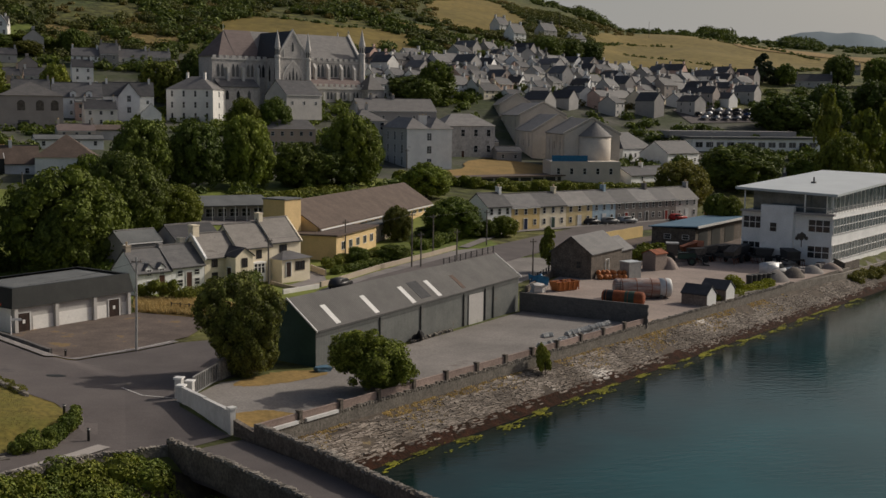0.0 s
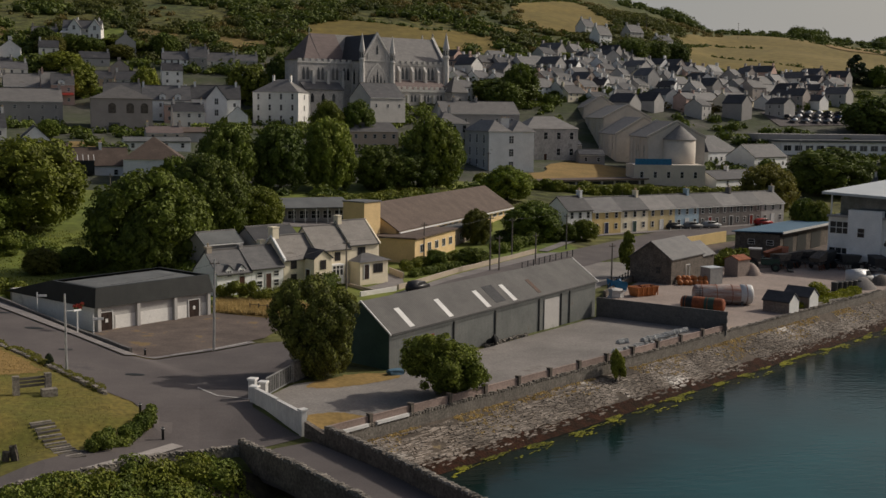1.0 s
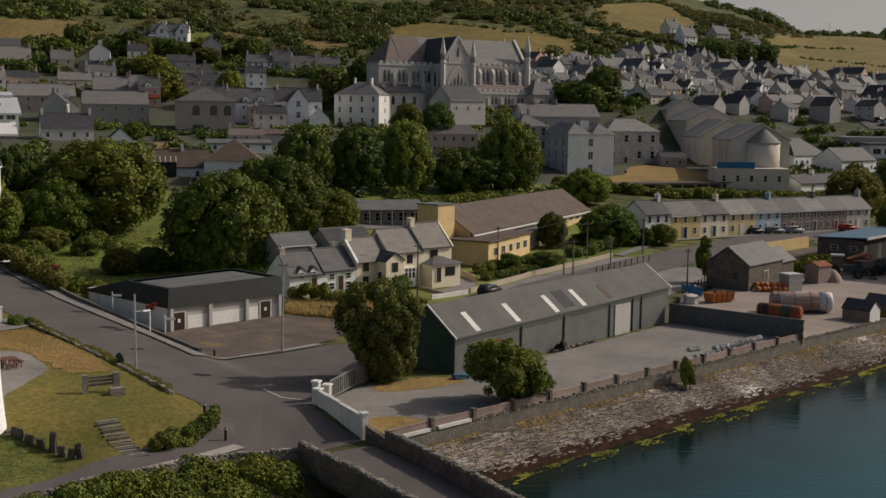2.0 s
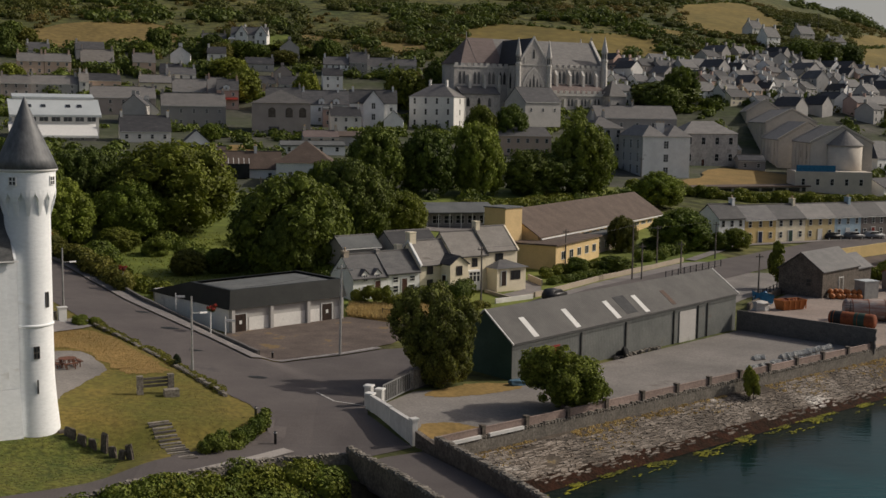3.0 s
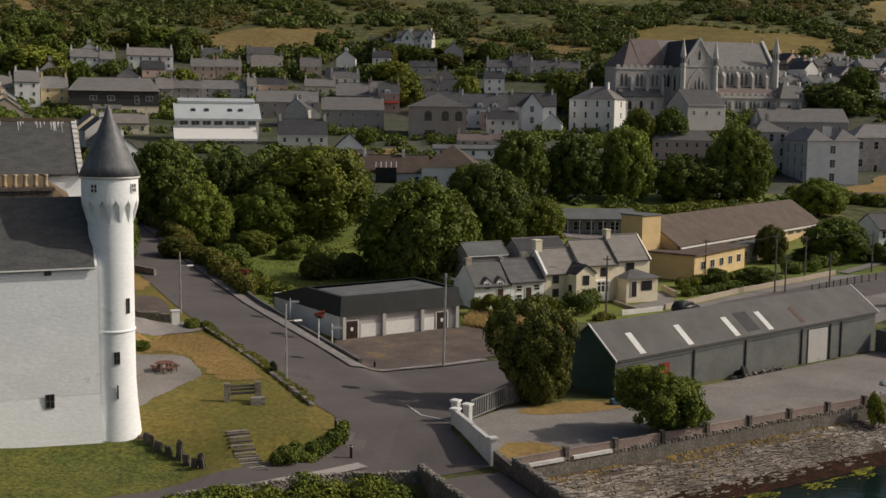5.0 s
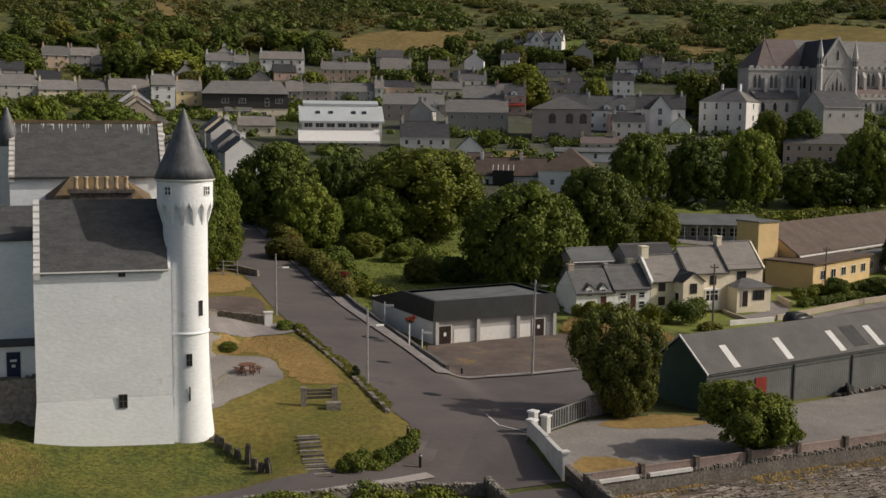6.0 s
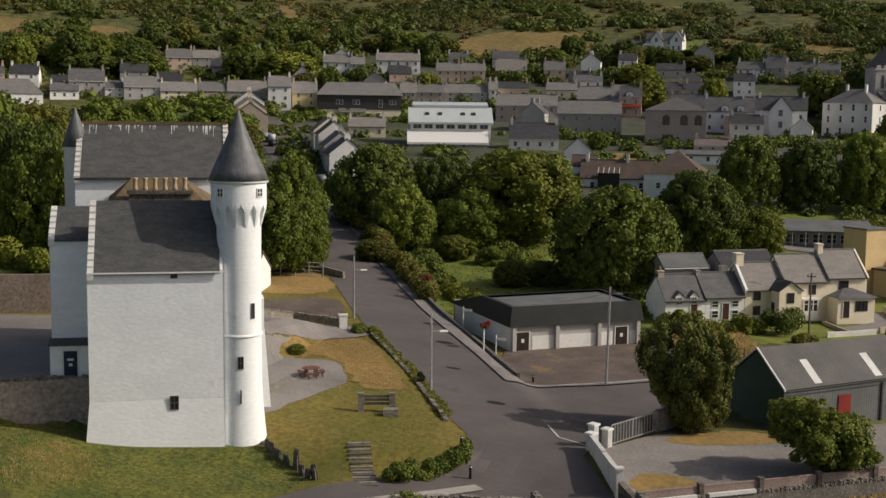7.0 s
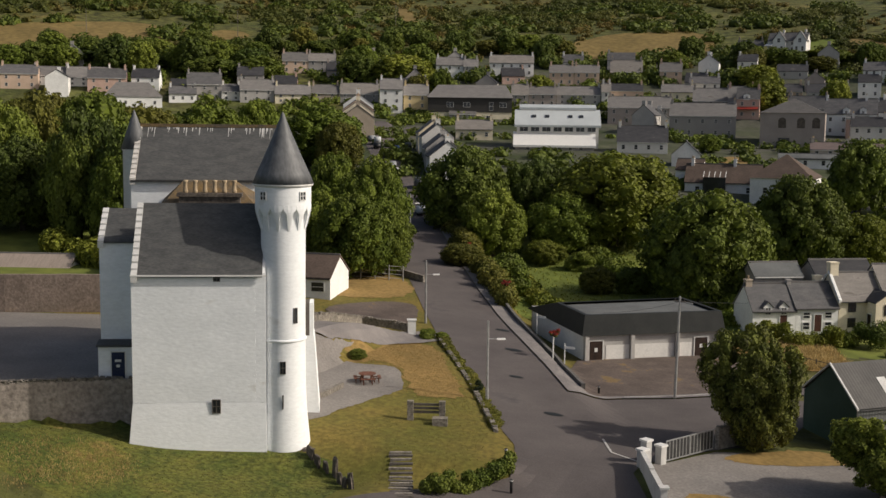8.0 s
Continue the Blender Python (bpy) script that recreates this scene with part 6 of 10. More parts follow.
build_barn()
bl = thing("workshop", pose(88.1, 98.4, 0.0, 0, 0, 41.8), "low workshop with a long blue sheet roof", "shed")
bm = bmesh.new()
bm_box(bm, 0, 26, -8.2, 0, -1.5, 2.85)
part("wall", bm, M_STONED, bl)
bm = bmesh.new()
bm_prism(bm, [(-8.8, 3.25), (0.5, 2.85), (0.5, 3.05), (-8.8, 3.45)], -0.5, 26.4, "x")
part("roof", bm, M_BLUEP, bl, "weathered blue sheet roof")
bm = bmesh.new()
bm_box(bm, -0.56, 26.45, -8.95, -8.8, 3.1, 3.5)
part("fascia", bm, M_SKYL, bl, "pale roof edge")
# black panels on the wall stand for the shade inside the bays
for x0, x1 in ((1.5, 6.0), (8.0, 12.5), (15.0, 20.0)):
    bm = bmesh.new()
    bm_box(bm, x0, x1, -8.26, -8.18, -1.0, 2.3)
    part("workshop_door", bm, M_BLACKF, bl, "black panel for the shade in an open workshop bay")
for y in (-6.4, -3.0):
    window(bl, -0.001, 0.9, 1.3, 0.9, y=y, rz=-90, frame_mat=M_SILL)
stone_wall("wall_yellow", [(72.0, 95.6), (84.4, 105.0), (92.0, 110.8)], 2.0, 0.25, M_WALL["yellow"], "yellow painted yard wall", cope=False)

# ---- three larger buildings on the slope ----
k = thing("bar_building", pose(-130.3, 268.2, 22.4, 0, 0, 22.6), "black-clad upper storey over a cream ground floor", "building")
bm = bmesh.new()
bm_box(bm, -13.4, 13.4, 0, 14, -3, 2.6)
part("ground_floor", bm, M_WALL["cream"], k)
bm = bmesh.new()
bm_box(bm, -13.4, 13.4, -0.15, 14, 2.6, 7.2)
part("upper_floor", bm, M_WALL["dark"], k, "black-clad upper storey")
bm = bmesh.new()
b = [bm.verts.new(p) for p in ((-13.9, -0.7, 7.2), (13.9, -0.7, 7.2), (13.9, 14.5, 7.2), (-13.9, 14.5, 7.2))]
t = [bm.verts.new((-10.5, 7, 11.4)), bm.verts.new((11.5, 7, 11.4))]
bm.faces.new(b)
bm.faces.new((b[0], b[1], t[1], t[0]))
bm.faces.new((b[2], b[3], t[0], t[1]))
bm.faces.new((b[1], b[2], t[1]))
bm.faces.new((b[3], b[0], t[0]))
part("roof", bm, M_SLATE2, k)
for x in (-6.3, -1.0, 10.6):
    window(k, x, 4.2, 2.2, 1.5, y=-0.151, bars=(1, 0))
window(k, 6.8, 3.2, 1.3, 2.6, y=-0.151, bars=(0, 1))
for x in (-5, 1, 6):
    window(k, x, 0.2, 1.4, 1.4, bars=(1, 0))

k = thing("apartment_block", pose(-79.0, 206.6, 15.6, 0, 0, 21), "long white stepped apartment block with white roofs", "building")
for i, (x0, x1, y0, y1, z0, z1, m) in enumerate(((-10.8, 9.4, 0, 4, -3, 0.9, M_WALL["grey"]), (-10.4, 10.6, 3.6, 12, -3, 5.8, M_WALL["offwhite"]), (-9.4, 9.8, 8.9, 12, 6.1, 10.4, M_WALL["offwhite"]))):
    bm = bmesh.new()
    bm_box(bm, x0, x1, y0, y1, z0, z1)
    part("wall", bm, m, k)
for x0, x1, y0, y1, z0, z1 in ((-11.3, 9.8, -0.5, 4.2, 0.9, 4.5), (-11.0, 11.2, 2.8, 9.2, 6.0, 10.2), (-9.8, 10.2, 8.8, 12.4, 10.5, 11.6)):
    bm = bmesh.new()
    bm_prism(bm, [(y0, z0 - 0.3), (y1, z1 - 0.3), (y1, z1), (y0, z0 + 0.25)], x0, x1, "x")
    part("roof", bm, M_SILL if z0 < 1 else M_WROOF, k, "white sheet roof")
for i in range(7):
    window(k, -8.6 + i * 2.9, 4.55, 2.2, 1.2, y=3.6, bars=(1, 0))
for i, x in enumerate((-6.0, -2.6, 3.4, 6.2)):
    bm = bmesh.new()
    bm_box(bm, -0.55, 0.55, -0.6, 0.6, -0.05, 0.06)
    part("rooflight", bm, M_GLASS, k).matrix_basis = pose(x, 6.2, 8.5, 33, 0, 0)
for i in range(6):
    window(k, -7.5 + i * 2.7, 0.0, 1.0, 0.8)

k = thing("parish_hall", pose(-26.4, 242.7, 16.3, 0, 0, 6), "large grey rendered hall with blind arched windows", "hall")
bm = bmesh.new()
bm_box(bm, -8.2, 8.2, 0, 18, -3, 9.4)
part("wall", bm, M_WALL["brown"], k)
bm = bmesh.new()
b = [bm.verts.new(p) for p in ((-8.6, -0.4, 9.4), (8.6, -0.4, 9.4), (8.6, 18.4, 9.4), (-8.6, 18.4, 9.4))]
t = [bm.verts.new((0, 4, 13.2)), bm.verts.new((0, 14, 13.2))]
bm.faces.new(b)
bm.faces.new((b[0], b[1], t[0]))
bm.faces.new((b[1], b[2], t[1], t[0]))
bm.faces.new((b[2], b[3], t[1]))
bm.faces.new((b[3], b[0], t[0], t[1]))
part("roof", bm, M_SLATE2, k)
for x in (-2.6, 2.2, 6.0):
    bm = bmesh.new()
    bm_prism(bm, [(-1.0, 0), (1.0, 0), (1.0, 2.1), (0.6, 2.6), (0, 2.8), (-0.6, 2.6), (-1.0, 2.1)], -0.06, 0.02, "y")
    part("blind_window", bm, M_STONED, k).matrix_basis = pose(x, 0, 5.4)
bm = bmesh.new()
bm_box(bm, -3.5, -0.6, -0.05, 0, -1, 2.8)
part("doorway", bm, M_GLASS, k)
k = thing("store_building", pose(-8.5, 226, 13.8, 0, 0, 4), "low store with flat red-brown roof", "building")
bm = bmesh.new()
bm_box(bm, -6, 6, 0, 9, -3, 3.0)
part("wall", bm, M_WALL["lightgrey"], k)
bm = bmesh.new()
bm_prism(bm, [(-0.3, 3.0), (9.3, 4.2), (9.3, 4.4), (-0.3, 3.25)], -6.3, 6.3, "x")
part("roof", bm, M_TILE, k)

# bungalow with a hipped brown roof
k = house(-14.1, 148.6, 0, 11.5, 12, 4.4, 4.4, "white", M_TILE, 2, 1, "white bungalow with hipped brown tiled roof", (), z=8.6, hip=5.6)
k = house(-27.0, 158.5, 8, 15, 8, 3.0, 3.4, "white", M_TILE, 3, 1, "white bungalow wing with brown tiled roof", (-0.9, 0.3), z=8.3)
k = house(-34.5, 161, 5, 5.4, 6, 3.6, 2.0, "white", M_TILE, 1, 1, "white bungalow extension with brown tiled roof", (), z=10.0)
bm = bmesh.new()
bm_box(bm, 0, 4.4, 0, 2.2, -1, 2.0)
gl = solid("conservatory", bm, M_GLASS, "glazed lean-to conservatory of the bungalow", "conservatory", m=pose(-30.5, 156.2, 10.4, 0, 0, 8))
for i in range(5):
    bm = bmesh.new()
    bm_prism(bm, [(-0.1, 2.0), (2.6, 3.0), (2.6, 3.12), (-0.1, 2.12)], i * 1.08, i * 1.08 + 0.1, "x")
    part("glazing_bar", bm, M_SILL, gl)

# bungalows near the castle
house(-50.4, 34.4, 12, 9.0, 7.0, 2.5, 2.1, "white", M_TILE, 3, 1, "white bungalow with grey-brown tiled roof", (), z=3.2, winw=1.6)
house(-93.4, 33.0, 22, 17, 7.0, 2.4, 2.0, "white", M_SHEET, 4, 1, "long white bungalow with beige sheet roof", (-0.9,), z=1.0)
house(-81.8, 37.0, 22, 4.4, 7.0, 2.2, 1.5, "offwhite", M_SHEET, 1, 1, "small off-white outhouse with beige sheet roof", (), z=-0.1)

# ---- convent block, stone house, halls ----
k = thing("convent_block", pose(66.2, 195.6, 8.2, 0, 0, 10), "tall white-rendered convent block with slate roof", "building")
bm = bmesh.new()
bm_box(bm, 0, 12.6, 0, 16, -3, 10.2)
part("wall", bm, M_WALL["lightgrey"], k)
bm = bmesh.new()
bm_box(bm, 0.02, 12.58, -0.05, 0, -3, 10.15)
part("front_face", bm, M_WALL["white"], k, "off-white rendered front")
for x0, x1 in ((-0.4, 6.3), (6.3, 13.0)):
    bm = bmesh.new()
    b = [bm.verts.new(p) for p in ((x0, -0.4, 10.2), (x1, -0.4, 10.2), (x1, 16.4, 10.2), (x0, 16.4, 10.2))]
    t = [bm.verts.new(((x0 + x1) / 2, 3.2, 13.0)), bm.verts.new(((x0 + x1) / 2, 13, 13.0))]
    bm.faces.new(b)
    bm.faces.new((b[0], b[1], t[0]))
    bm.faces.new((b[1], b[2], t[1], t[0]))
    bm.faces.new((b[2], b[3], t[1]))
    bm.faces.new((b[3], b[0], t[0], t[1]))
    part("roof", bm, M_SLATE2, k)
chimney(k, 6.6, 5.0, 12.0, 2.0, 0.8, 1.4, M_WALL["offwhite"], 3)
for z in (0.7, 3.9, 7.2):
    window(k, 6.2, z, 1.3, 1.9, y=-0.05, bars=(1, 2))
    for i in range(3):
        window(k, 0, z if z > 1 else 0.9, 1.2, 2.2, y=3 + i * 4.6, rz=-90, bars=(1, 2))
k = house(91.5, 225.2, 12, 16.5, 10, 9.0, 3.4, M_CHURCH, M_SLATE2, 4, 2, "grey stone house with hipped slate roof", (), z=9.8, hip=5.0, doorcol=1, winh=2.0, winw=1.3)
house(60.5, 211.0, 10, 8.5, 14, 10.6, 3.2, "lightgrey", M_SLATE2, 3, 3, "grey convent wing with hipped slate roof", (-0.5, 0.3), z=9.5, hip=5.0, winh=2.0, winw=1.2)
house(74, 238, 10, 24, 9, 11.2, 3.4, "grey", M_SLATE2, 5, 3, "grey convent range with slate roof", (-0.6, 0.0), z=11.5)


def hall_unit(x, y, z, w, d, h, rise, label):
    u = thing("school_building", pose(x, y, z, 0, 0, -9.2), label, "school", "gabled halls")
    bm = bmesh.new()
    bm_prism(bm, [(0, -7), (w, -7), (w, h), (w / 2, h + rise), (0, h)], 0, d, "y")
    part("wall", bm, M_WALL["sand"], u)
    bm = bmesh.new()
    for s, x0 in ((1, -0.25), (-1, w + 0.25)):
        bm_prism(bm, [(x0, h - 0.1), (w / 2, h + rise + 0.05), (w / 2, h + rise + 0.25), (x0, h + 0.1)], 0.5, d - 0.5, "y")
    part("roof", bm, M_SLATE2, u)
    for y0, y1 in ((-0.15, 0.5), (d - 0.5, d + 0.15)):
        bm = bmesh.new()
        bm_prism(bm, [(-0.3, h), (w / 2, h + rise + 0.15), (w + 0.3, h), (w + 0.3, h + 0.5), (w / 2, h + rise + 0.65), (-0.3, h + 0.5)], y0, y1, "y")
        part("gable_coping", bm, M_WALL["sand"], u)
    for i in range(6):
        bm = bmesh.new()
        bm_box(bm, -0.16, 0.0, 1.0 + i * (d - 2) / 5 - 0.25, 1.0 + i * (d - 2) / 5 + 0.25, -3, h - 0.3)
        part("pilaster", bm, M_WALL["sand"], u)
    for i in range(3):
        window(u, 0, h * 0.42, 0.7, 2.0, y=1.0 + (i + 0.5) * (d - 2) / 3, rz=-90, frame_mat=M_WALL["sand"])
    return u


hall_unit(108.6, 195.5, 10.2, 14.8, 25.5, 7.0, 4.0, "pale sandy gabled school hall with slate roof")
hall_unit(111.8, 229.0, 9.8, 15.6, 30.0, 7.4, 4.9, "pale sandy gabled school hall with slate roof")
hall_unit(119.3, 262.6, 15.4, 15.0, 38.0, 6.3, 4.0, "long sandy gabled hall with slate roof")
hall_unit(126.0, 304.0, 17.7, 12.0, 30.0, 7.4, 3.8, "sandy gabled hall at the end of the row")
k = thing("rotunda", pose(116.6, 194.2, 10.3, 0, 0, -9.2), "round sandy stair tower with conical slate roof", "building")
bm = bmesh.new()
bm_lathe(bm, [(4.2, -3), (4.2, 6.6)], 28)
part("wall", bm, M_WALL["sand"], k, smooth=True)
bm = bmesh.new()
bm_lathe(bm, [(4.5, 6.5), (0.0, 10.4)], 28)
part("cone_roof", bm, M_SLATE2, k)
bm = bmesh.new()
bm_box(bm, -13.5, 4.6, -9.6, 1.2, -6, 0.3)
part("podium", bm, M_WALL["sand"], k)
for i in range(5):
    window(k, -11.5 + i * 3.4, -3.0, 0.9, 1.6, y=-9.6)
bm = bmesh.new()
bm_box(bm, -13.2, -4.0, -9.4, -9.2, 0.3, 1.8)
for i in range(7):
    bm_box(bm, -13.2 + i * 1.5, -13.1 + i * 1.5, -9.46, -9.4, 0.3, 1.85)
part("blue_screen", bm, M_BLUETARP, k, "long blue screen")
bm = bmesh.new()
bm_box(bm, 0, 40, 0, 6, -2.5, 1.3)
tb = solid("covered_walk", bm, M_WALL["grey"], "low dark covered walk below the grass terrace", "building", m=pose(69, 175, 5.6, 0, 0, 18))
bm = bmesh.new()
bm_box(bm, -0.4, 40.4, -0.6, 7.2, 1.3, 1.6)
part("roof", bm, M_TILE, tb)
# flat dark sheets take the place of the shaded openings
for i in range(10):
    bm = bmesh.new()
    bm_box(bm, 1 + i * 3.9, 4.2 + i * 3.9, -0.04, 0, -1.2, 1.1)
    part("opening", bm, M_GLASS, tb)
for x, y, w, d, h in ((99, 236, 9, 16, 3.4), (101, 218, 7, 9, 2.8)):
    house(x, y, -9, w, d, h, 1.2, "grey", M_SLATED, 2, 1, "low dark shed beside the gabled halls", (), z=gz(x, y))
k = thing("flat_school", pose(178, 258.4, 10.6, 0, 0, -4), "long white flat-roofed school building", "school")
bm = bmesh.new()
bm_box(bm, 0, 46, 0, 12, -3, 4.2)
part("wall", bm, M_WALL["white"], k)
bm = bmesh.new()
bm_box(bm, -0.6, 46.6, -0.6, 12.6, 4.2, 4.9)
part("roof", bm, M_FELT, k)
bm = bmesh.new()
bm_box(bm, -4, 42, 10, 20, 4.2, 6.6)
part("upper_floor", bm, M_WALL["grey"], k)
for i in range(12):
    window(k, 2.2 + i * 3.7, 1.4, 2.6, 1.8, bars=(1, 0))


# ---- the church ----
def pointed(bm, w, h, y0, y1):
    bm_prism(bm, [(-w / 2, 0), (w / 2, 0), (w / 2, h * 0.62), (w * 0.3, h * 0.84), (0, h), (-w * 0.3, h * 0.84), (-w / 2, h * 0.62)], y0, y1, "y")


def build_church():
    c = thing("church", pose(43.5, 317.1, 25.5, 0, 0, 24), "large grey stone gothic church with slate roofs", "church")
    ev, rg, hw, tw, ty = 14.6, 23.2, 7.2, 5.6, -21.0

    def box(name, x0, x1, y0, y1, z0, z1, m, label=""):
        bm = bmesh.new()
        bm_box(bm, x0, x1, y0, y1, z0, z1)
        return part(name, bm, m, c, label)

    def opening(name, w, h, x, y, z, m=M_GLASS, depth=0.07, rz=0.0):
        bm = bmesh.new()
        pointed(bm, w, h, -depth, 0.02)
        return share(name, mesh_of(name, bm, m), c, pose(x, y, z, 0, 0, rz))

    # nave with its west gable
    bm = bmesh.new()
    gable_wall(bm, -6, 37, -hw, hw, -4, ev, rg)
    part("nave_wall", bm, M_CHURCH, c)
    bm = bmesh.new()
    gable_roof(bm, -14, 36.3, -hw, hw, ev, rg, 0.2, 0.05, 0.0)
    part("nave_roof", bm, M_SLATE2, c)
    bm = bmesh.new()
    for s in (-1, 1):
        bm_prism(bm, [(s * (hw + 0.2), ev - 0.1), (0, rg + 0.1), (0, rg + 1.1), (s * (hw + 0.2), ev + 1.0)], 36.3, 37.3, "x")
    part("gable_coping", bm, M_CHTRIM, c)
    # apse
    box("apse_wall", -19.5, -6, -hw + 0.02, hw, -4, ev, M_CHURCH)
    bm = bmesh.new()
    b = [bm.verts.new(p) for p in ((-20, -hw - 0.2, ev), (-13.9, -hw - 0.2, ev), (-13.9, hw + 0.2, ev), (-20, hw + 0.2, ev))]
    t = [bm.verts.new((-14.2, 0, rg + 0.1)), bm.verts.new((-13.9, 0, rg + 0.1))]
    for f in ((b[0], b[1], b[2], b[3]), (b[0], b[1], t[1], t[0]), (b[2], b[3], t[0], t[1]), (b[3], b[0], t[0]), (b[1], b[2], t[1])):
        bm.faces.new(f)
    part("apse_roof", bm, M_REDSLATE, c, "reddish slate apse roof")
    bm = bmesh.new()
    gable_roof(bm, -13.9, -4.0, -hw, hw, ev + 0.12, rg + 0.12, 0.16, 0.1, 0.0)
    part("chancel_roof", bm, M_REDSLATE, c, "reddish slate chancel roof")
    # side chapel before the apse
    box("chapel_wall", -26, -tw, -14, -hw, -4, 13.4, M_CHURCH)
    box("chapel_parapet", -26.2, -tw, -14.2, -13.7, 13.0, 13.5, M_CHTRIM)
    box("chapel_annex", -25, -11, -17.5, -14, -4, 4.2, M_CHURCH)
    bm = bmesh.new()
    bm_prism(bm, [(-17.8, 4.1), (-14.0, 6.6), (-14.0, 6.9), (-17.8, 4.4)], -25.3, -10.7, "x")
    part("annex_roof", bm, M_SLATE, c)
    for x in (-23.0, -17.5, -12.0, -7.8):
        for d in (-0.75, 0.75):
            opening("chapel_window", 0.95, 4.2, x + d, -14, 7.6)
        box("buttress", x + 2.0, x + 2.9, -15.1, -14, -4, 10.6, M_CHTRIM)
    for x in (-22.5, -18.5, -14.5):
        opening("chapel_window", 1.1, 3.0, x, -17.5, 0.2)
    # transept with the great window
    bm = bmesh.new()
    bm_prism(bm, [(-tw, -4), (tw, -4), (tw, 14.2), (0, 22.5), (-tw, 14.2)], ty, 1, "y")
    part("transept_wall", bm, M_CHURCH, c)
    # darker slate than the nave: the shadowed slope is painted in
    bm = bmesh.new()
    for s in (-1, 1):
        bm_prism(bm, [(s * 5.85, 13.9), (0, 22.55), (0, 22.95), (s * 5.85, 14.3)], ty + 0.5, 1, "y")
    part("transept_roof", bm, M_SLATED, c, "slate transept roof with shade put into its colour")
    bm = bmesh.new()
    for s in (-1, 1):
        bm_prism(bm, [(s * 5.9, 13.7), (0, 22.5), (0, 23.5), (s * 5.9, 14.7)], ty - 0.25, ty + 0.5, "y")
    part("gable_coping", bm, M_CHTRIM, c)
    box("string_course", -tw, tw, ty - 0.18, ty, 13.9, 14.25, M_CHTRIM)
    opening("window_surround", 8.0, 13.9, 0, ty, -0.4, M_CHTRIM, 0.22)
    opening("window_reveal", 7.0, 12.9, 0, ty - 0.16, 0.0, M_CHURCH, 0.1)
    for i in range(5):
        opening("lancet", 0.92, 11.2 - abs(i - 2) * 1.7, -2.7 + i * 1.35, ty - 0.2, 0.3, M_GLASS, 0.1)
    opening("lancet", 0.7, 3.2, 0, ty, 16.2)
    for x in (-3.4, 3.4):
        box("gable_shaft", x - 0.18, x + 0.18, ty - 0.14, ty, 14.25, 17.0, M_CHTRIM)
    for k in range(3):
        opening("transept_window", 1.0, 5.2, -tw, -19.0 + k * 3.4, 6.4, rz=-90)
        box("buttress", tw, tw + 0.9, -18.6 + k * 3.4, -17.8 + k * 3.4, -4, 10.5, M_CHTRIM)
    # pinnacles
    for x, y, tip, r in ((-5.9, ty - 0.1, 22.8, 0.85), (5.9, ty - 0.1, 22.2, 0.85), (37.4, -7.7, 25.4, 1.05), (37.4, 7.7, 25.4, 1.05)):
        bm = bmesh.new()
        bm_lathe(bm, [(r * 1.15, -4), (r * 1.1, tip - 11.2), (r, tip - 11), (r, tip - 9), (r * 1.25, tip - 8.8), (r * 1.25, tip - 8.2), (r * 0.95, tip - 8.1), (r * 0.95, tip - 5.8), (r * 1.2, tip - 5.6), (r * 1.15, tip - 5.2), (0.1, tip), (0, tip + 0.2)], 8, x, y)
        pn = part("pinnacle", bm, M_CHTRIM, c, "pale stone pinnacle")
        for k in range(8):
            a = k * math.pi / 4 + math.pi / 8
            bm = bmesh.new()
            bm_box(bm, -0.16, 0.16, -0.05, 0.05, tip - 7.8, tip - 6.1)
            part("pinnacle_louvre", bm, M_DARKM, pn).matrix_basis = pose(x + r * 0.9 * math.cos(a), y + r * 0.9 * math.sin(a), 0, 0, 0, math.degrees(a) + 90)
    bm = bmesh.new()
    bm_tube(bm, (36.8, 0, rg), (36.8, 0, rg + 2.6), 0.18, 0.12)
    bm_box(bm, 36.7, 36.9, -0.7, 0.7, rg + 1.6, rg + 1.9)
    part("cross", bm, M_CHTRIM, c)
    bm = bmesh.new()
    bm_tube(bm, (-14.1, 0, rg - 0.2), (-14.1, 0, rg + 2.4), 0.14, 0.06)
    part("finial", bm, M_CHTRIM, c)
    # clerestory, aisle and their buttresses
    box("aisle_wall", tw, 35, -13, -hw, -4, 5.0, M_CHURCH)
    bm = bmesh.new()
    bm_prism(bm, [(-13.0, 5.0), (-hw, 8.1), (-hw, 8.4), (-13.0, 5.3)], tw, 35.1, "x")
    part("aisle_roof", bm, M_REDSLATE, c, "reddish slate lean-to aisle roof")
    box("aisle_parapet", tw, 35.1, -13.3, -12.9, 4.3, 5.2, M_CHTRIM)
    box("string_course", tw, 37, -hw - 0.2, -hw, 13.6, 13.95, M_CHTRIM)
    for i in range(5):
        x = 9.0 + i * 5.5
        for d in (-0.85, 0.85):
            opening("nave_window", 1.1, 4.4, x + d, -hw, 8.7)
        bm = bmesh.new()
        bm_box(bm, x + 2.3, x + 3.2, -hw - 1.5, -hw, 5, 11.4)
        bm_prism(bm, [(-hw - 1.5, 11.4), (-hw, 11.4), (-hw, 13.3)], x + 2.3, x + 3.2, "x")
        part("buttress", bm, M_CHTRIM, c)
        for d in (-0.7, 0.7):
            opening("aisle_window", 0.8, 2.6, x + d, -13, 0.9)
        box("buttress", x + 2.3, x + 3.1, -13.9, -13, -4, 3.2, M_CHTRIM)
    # battlements
    bm = bmesh.new()
    bm_box(bm, -0.62, 0.62, -0.25, 0.25, 0, 1.0)
    BATT = mesh_of("merlon", bm, M_CHTRIM)
    for i in range(13):
        share("merlon", BATT, c, pose(7.2 + i * 2.35, -hw - 0.05, ev - 0.45))
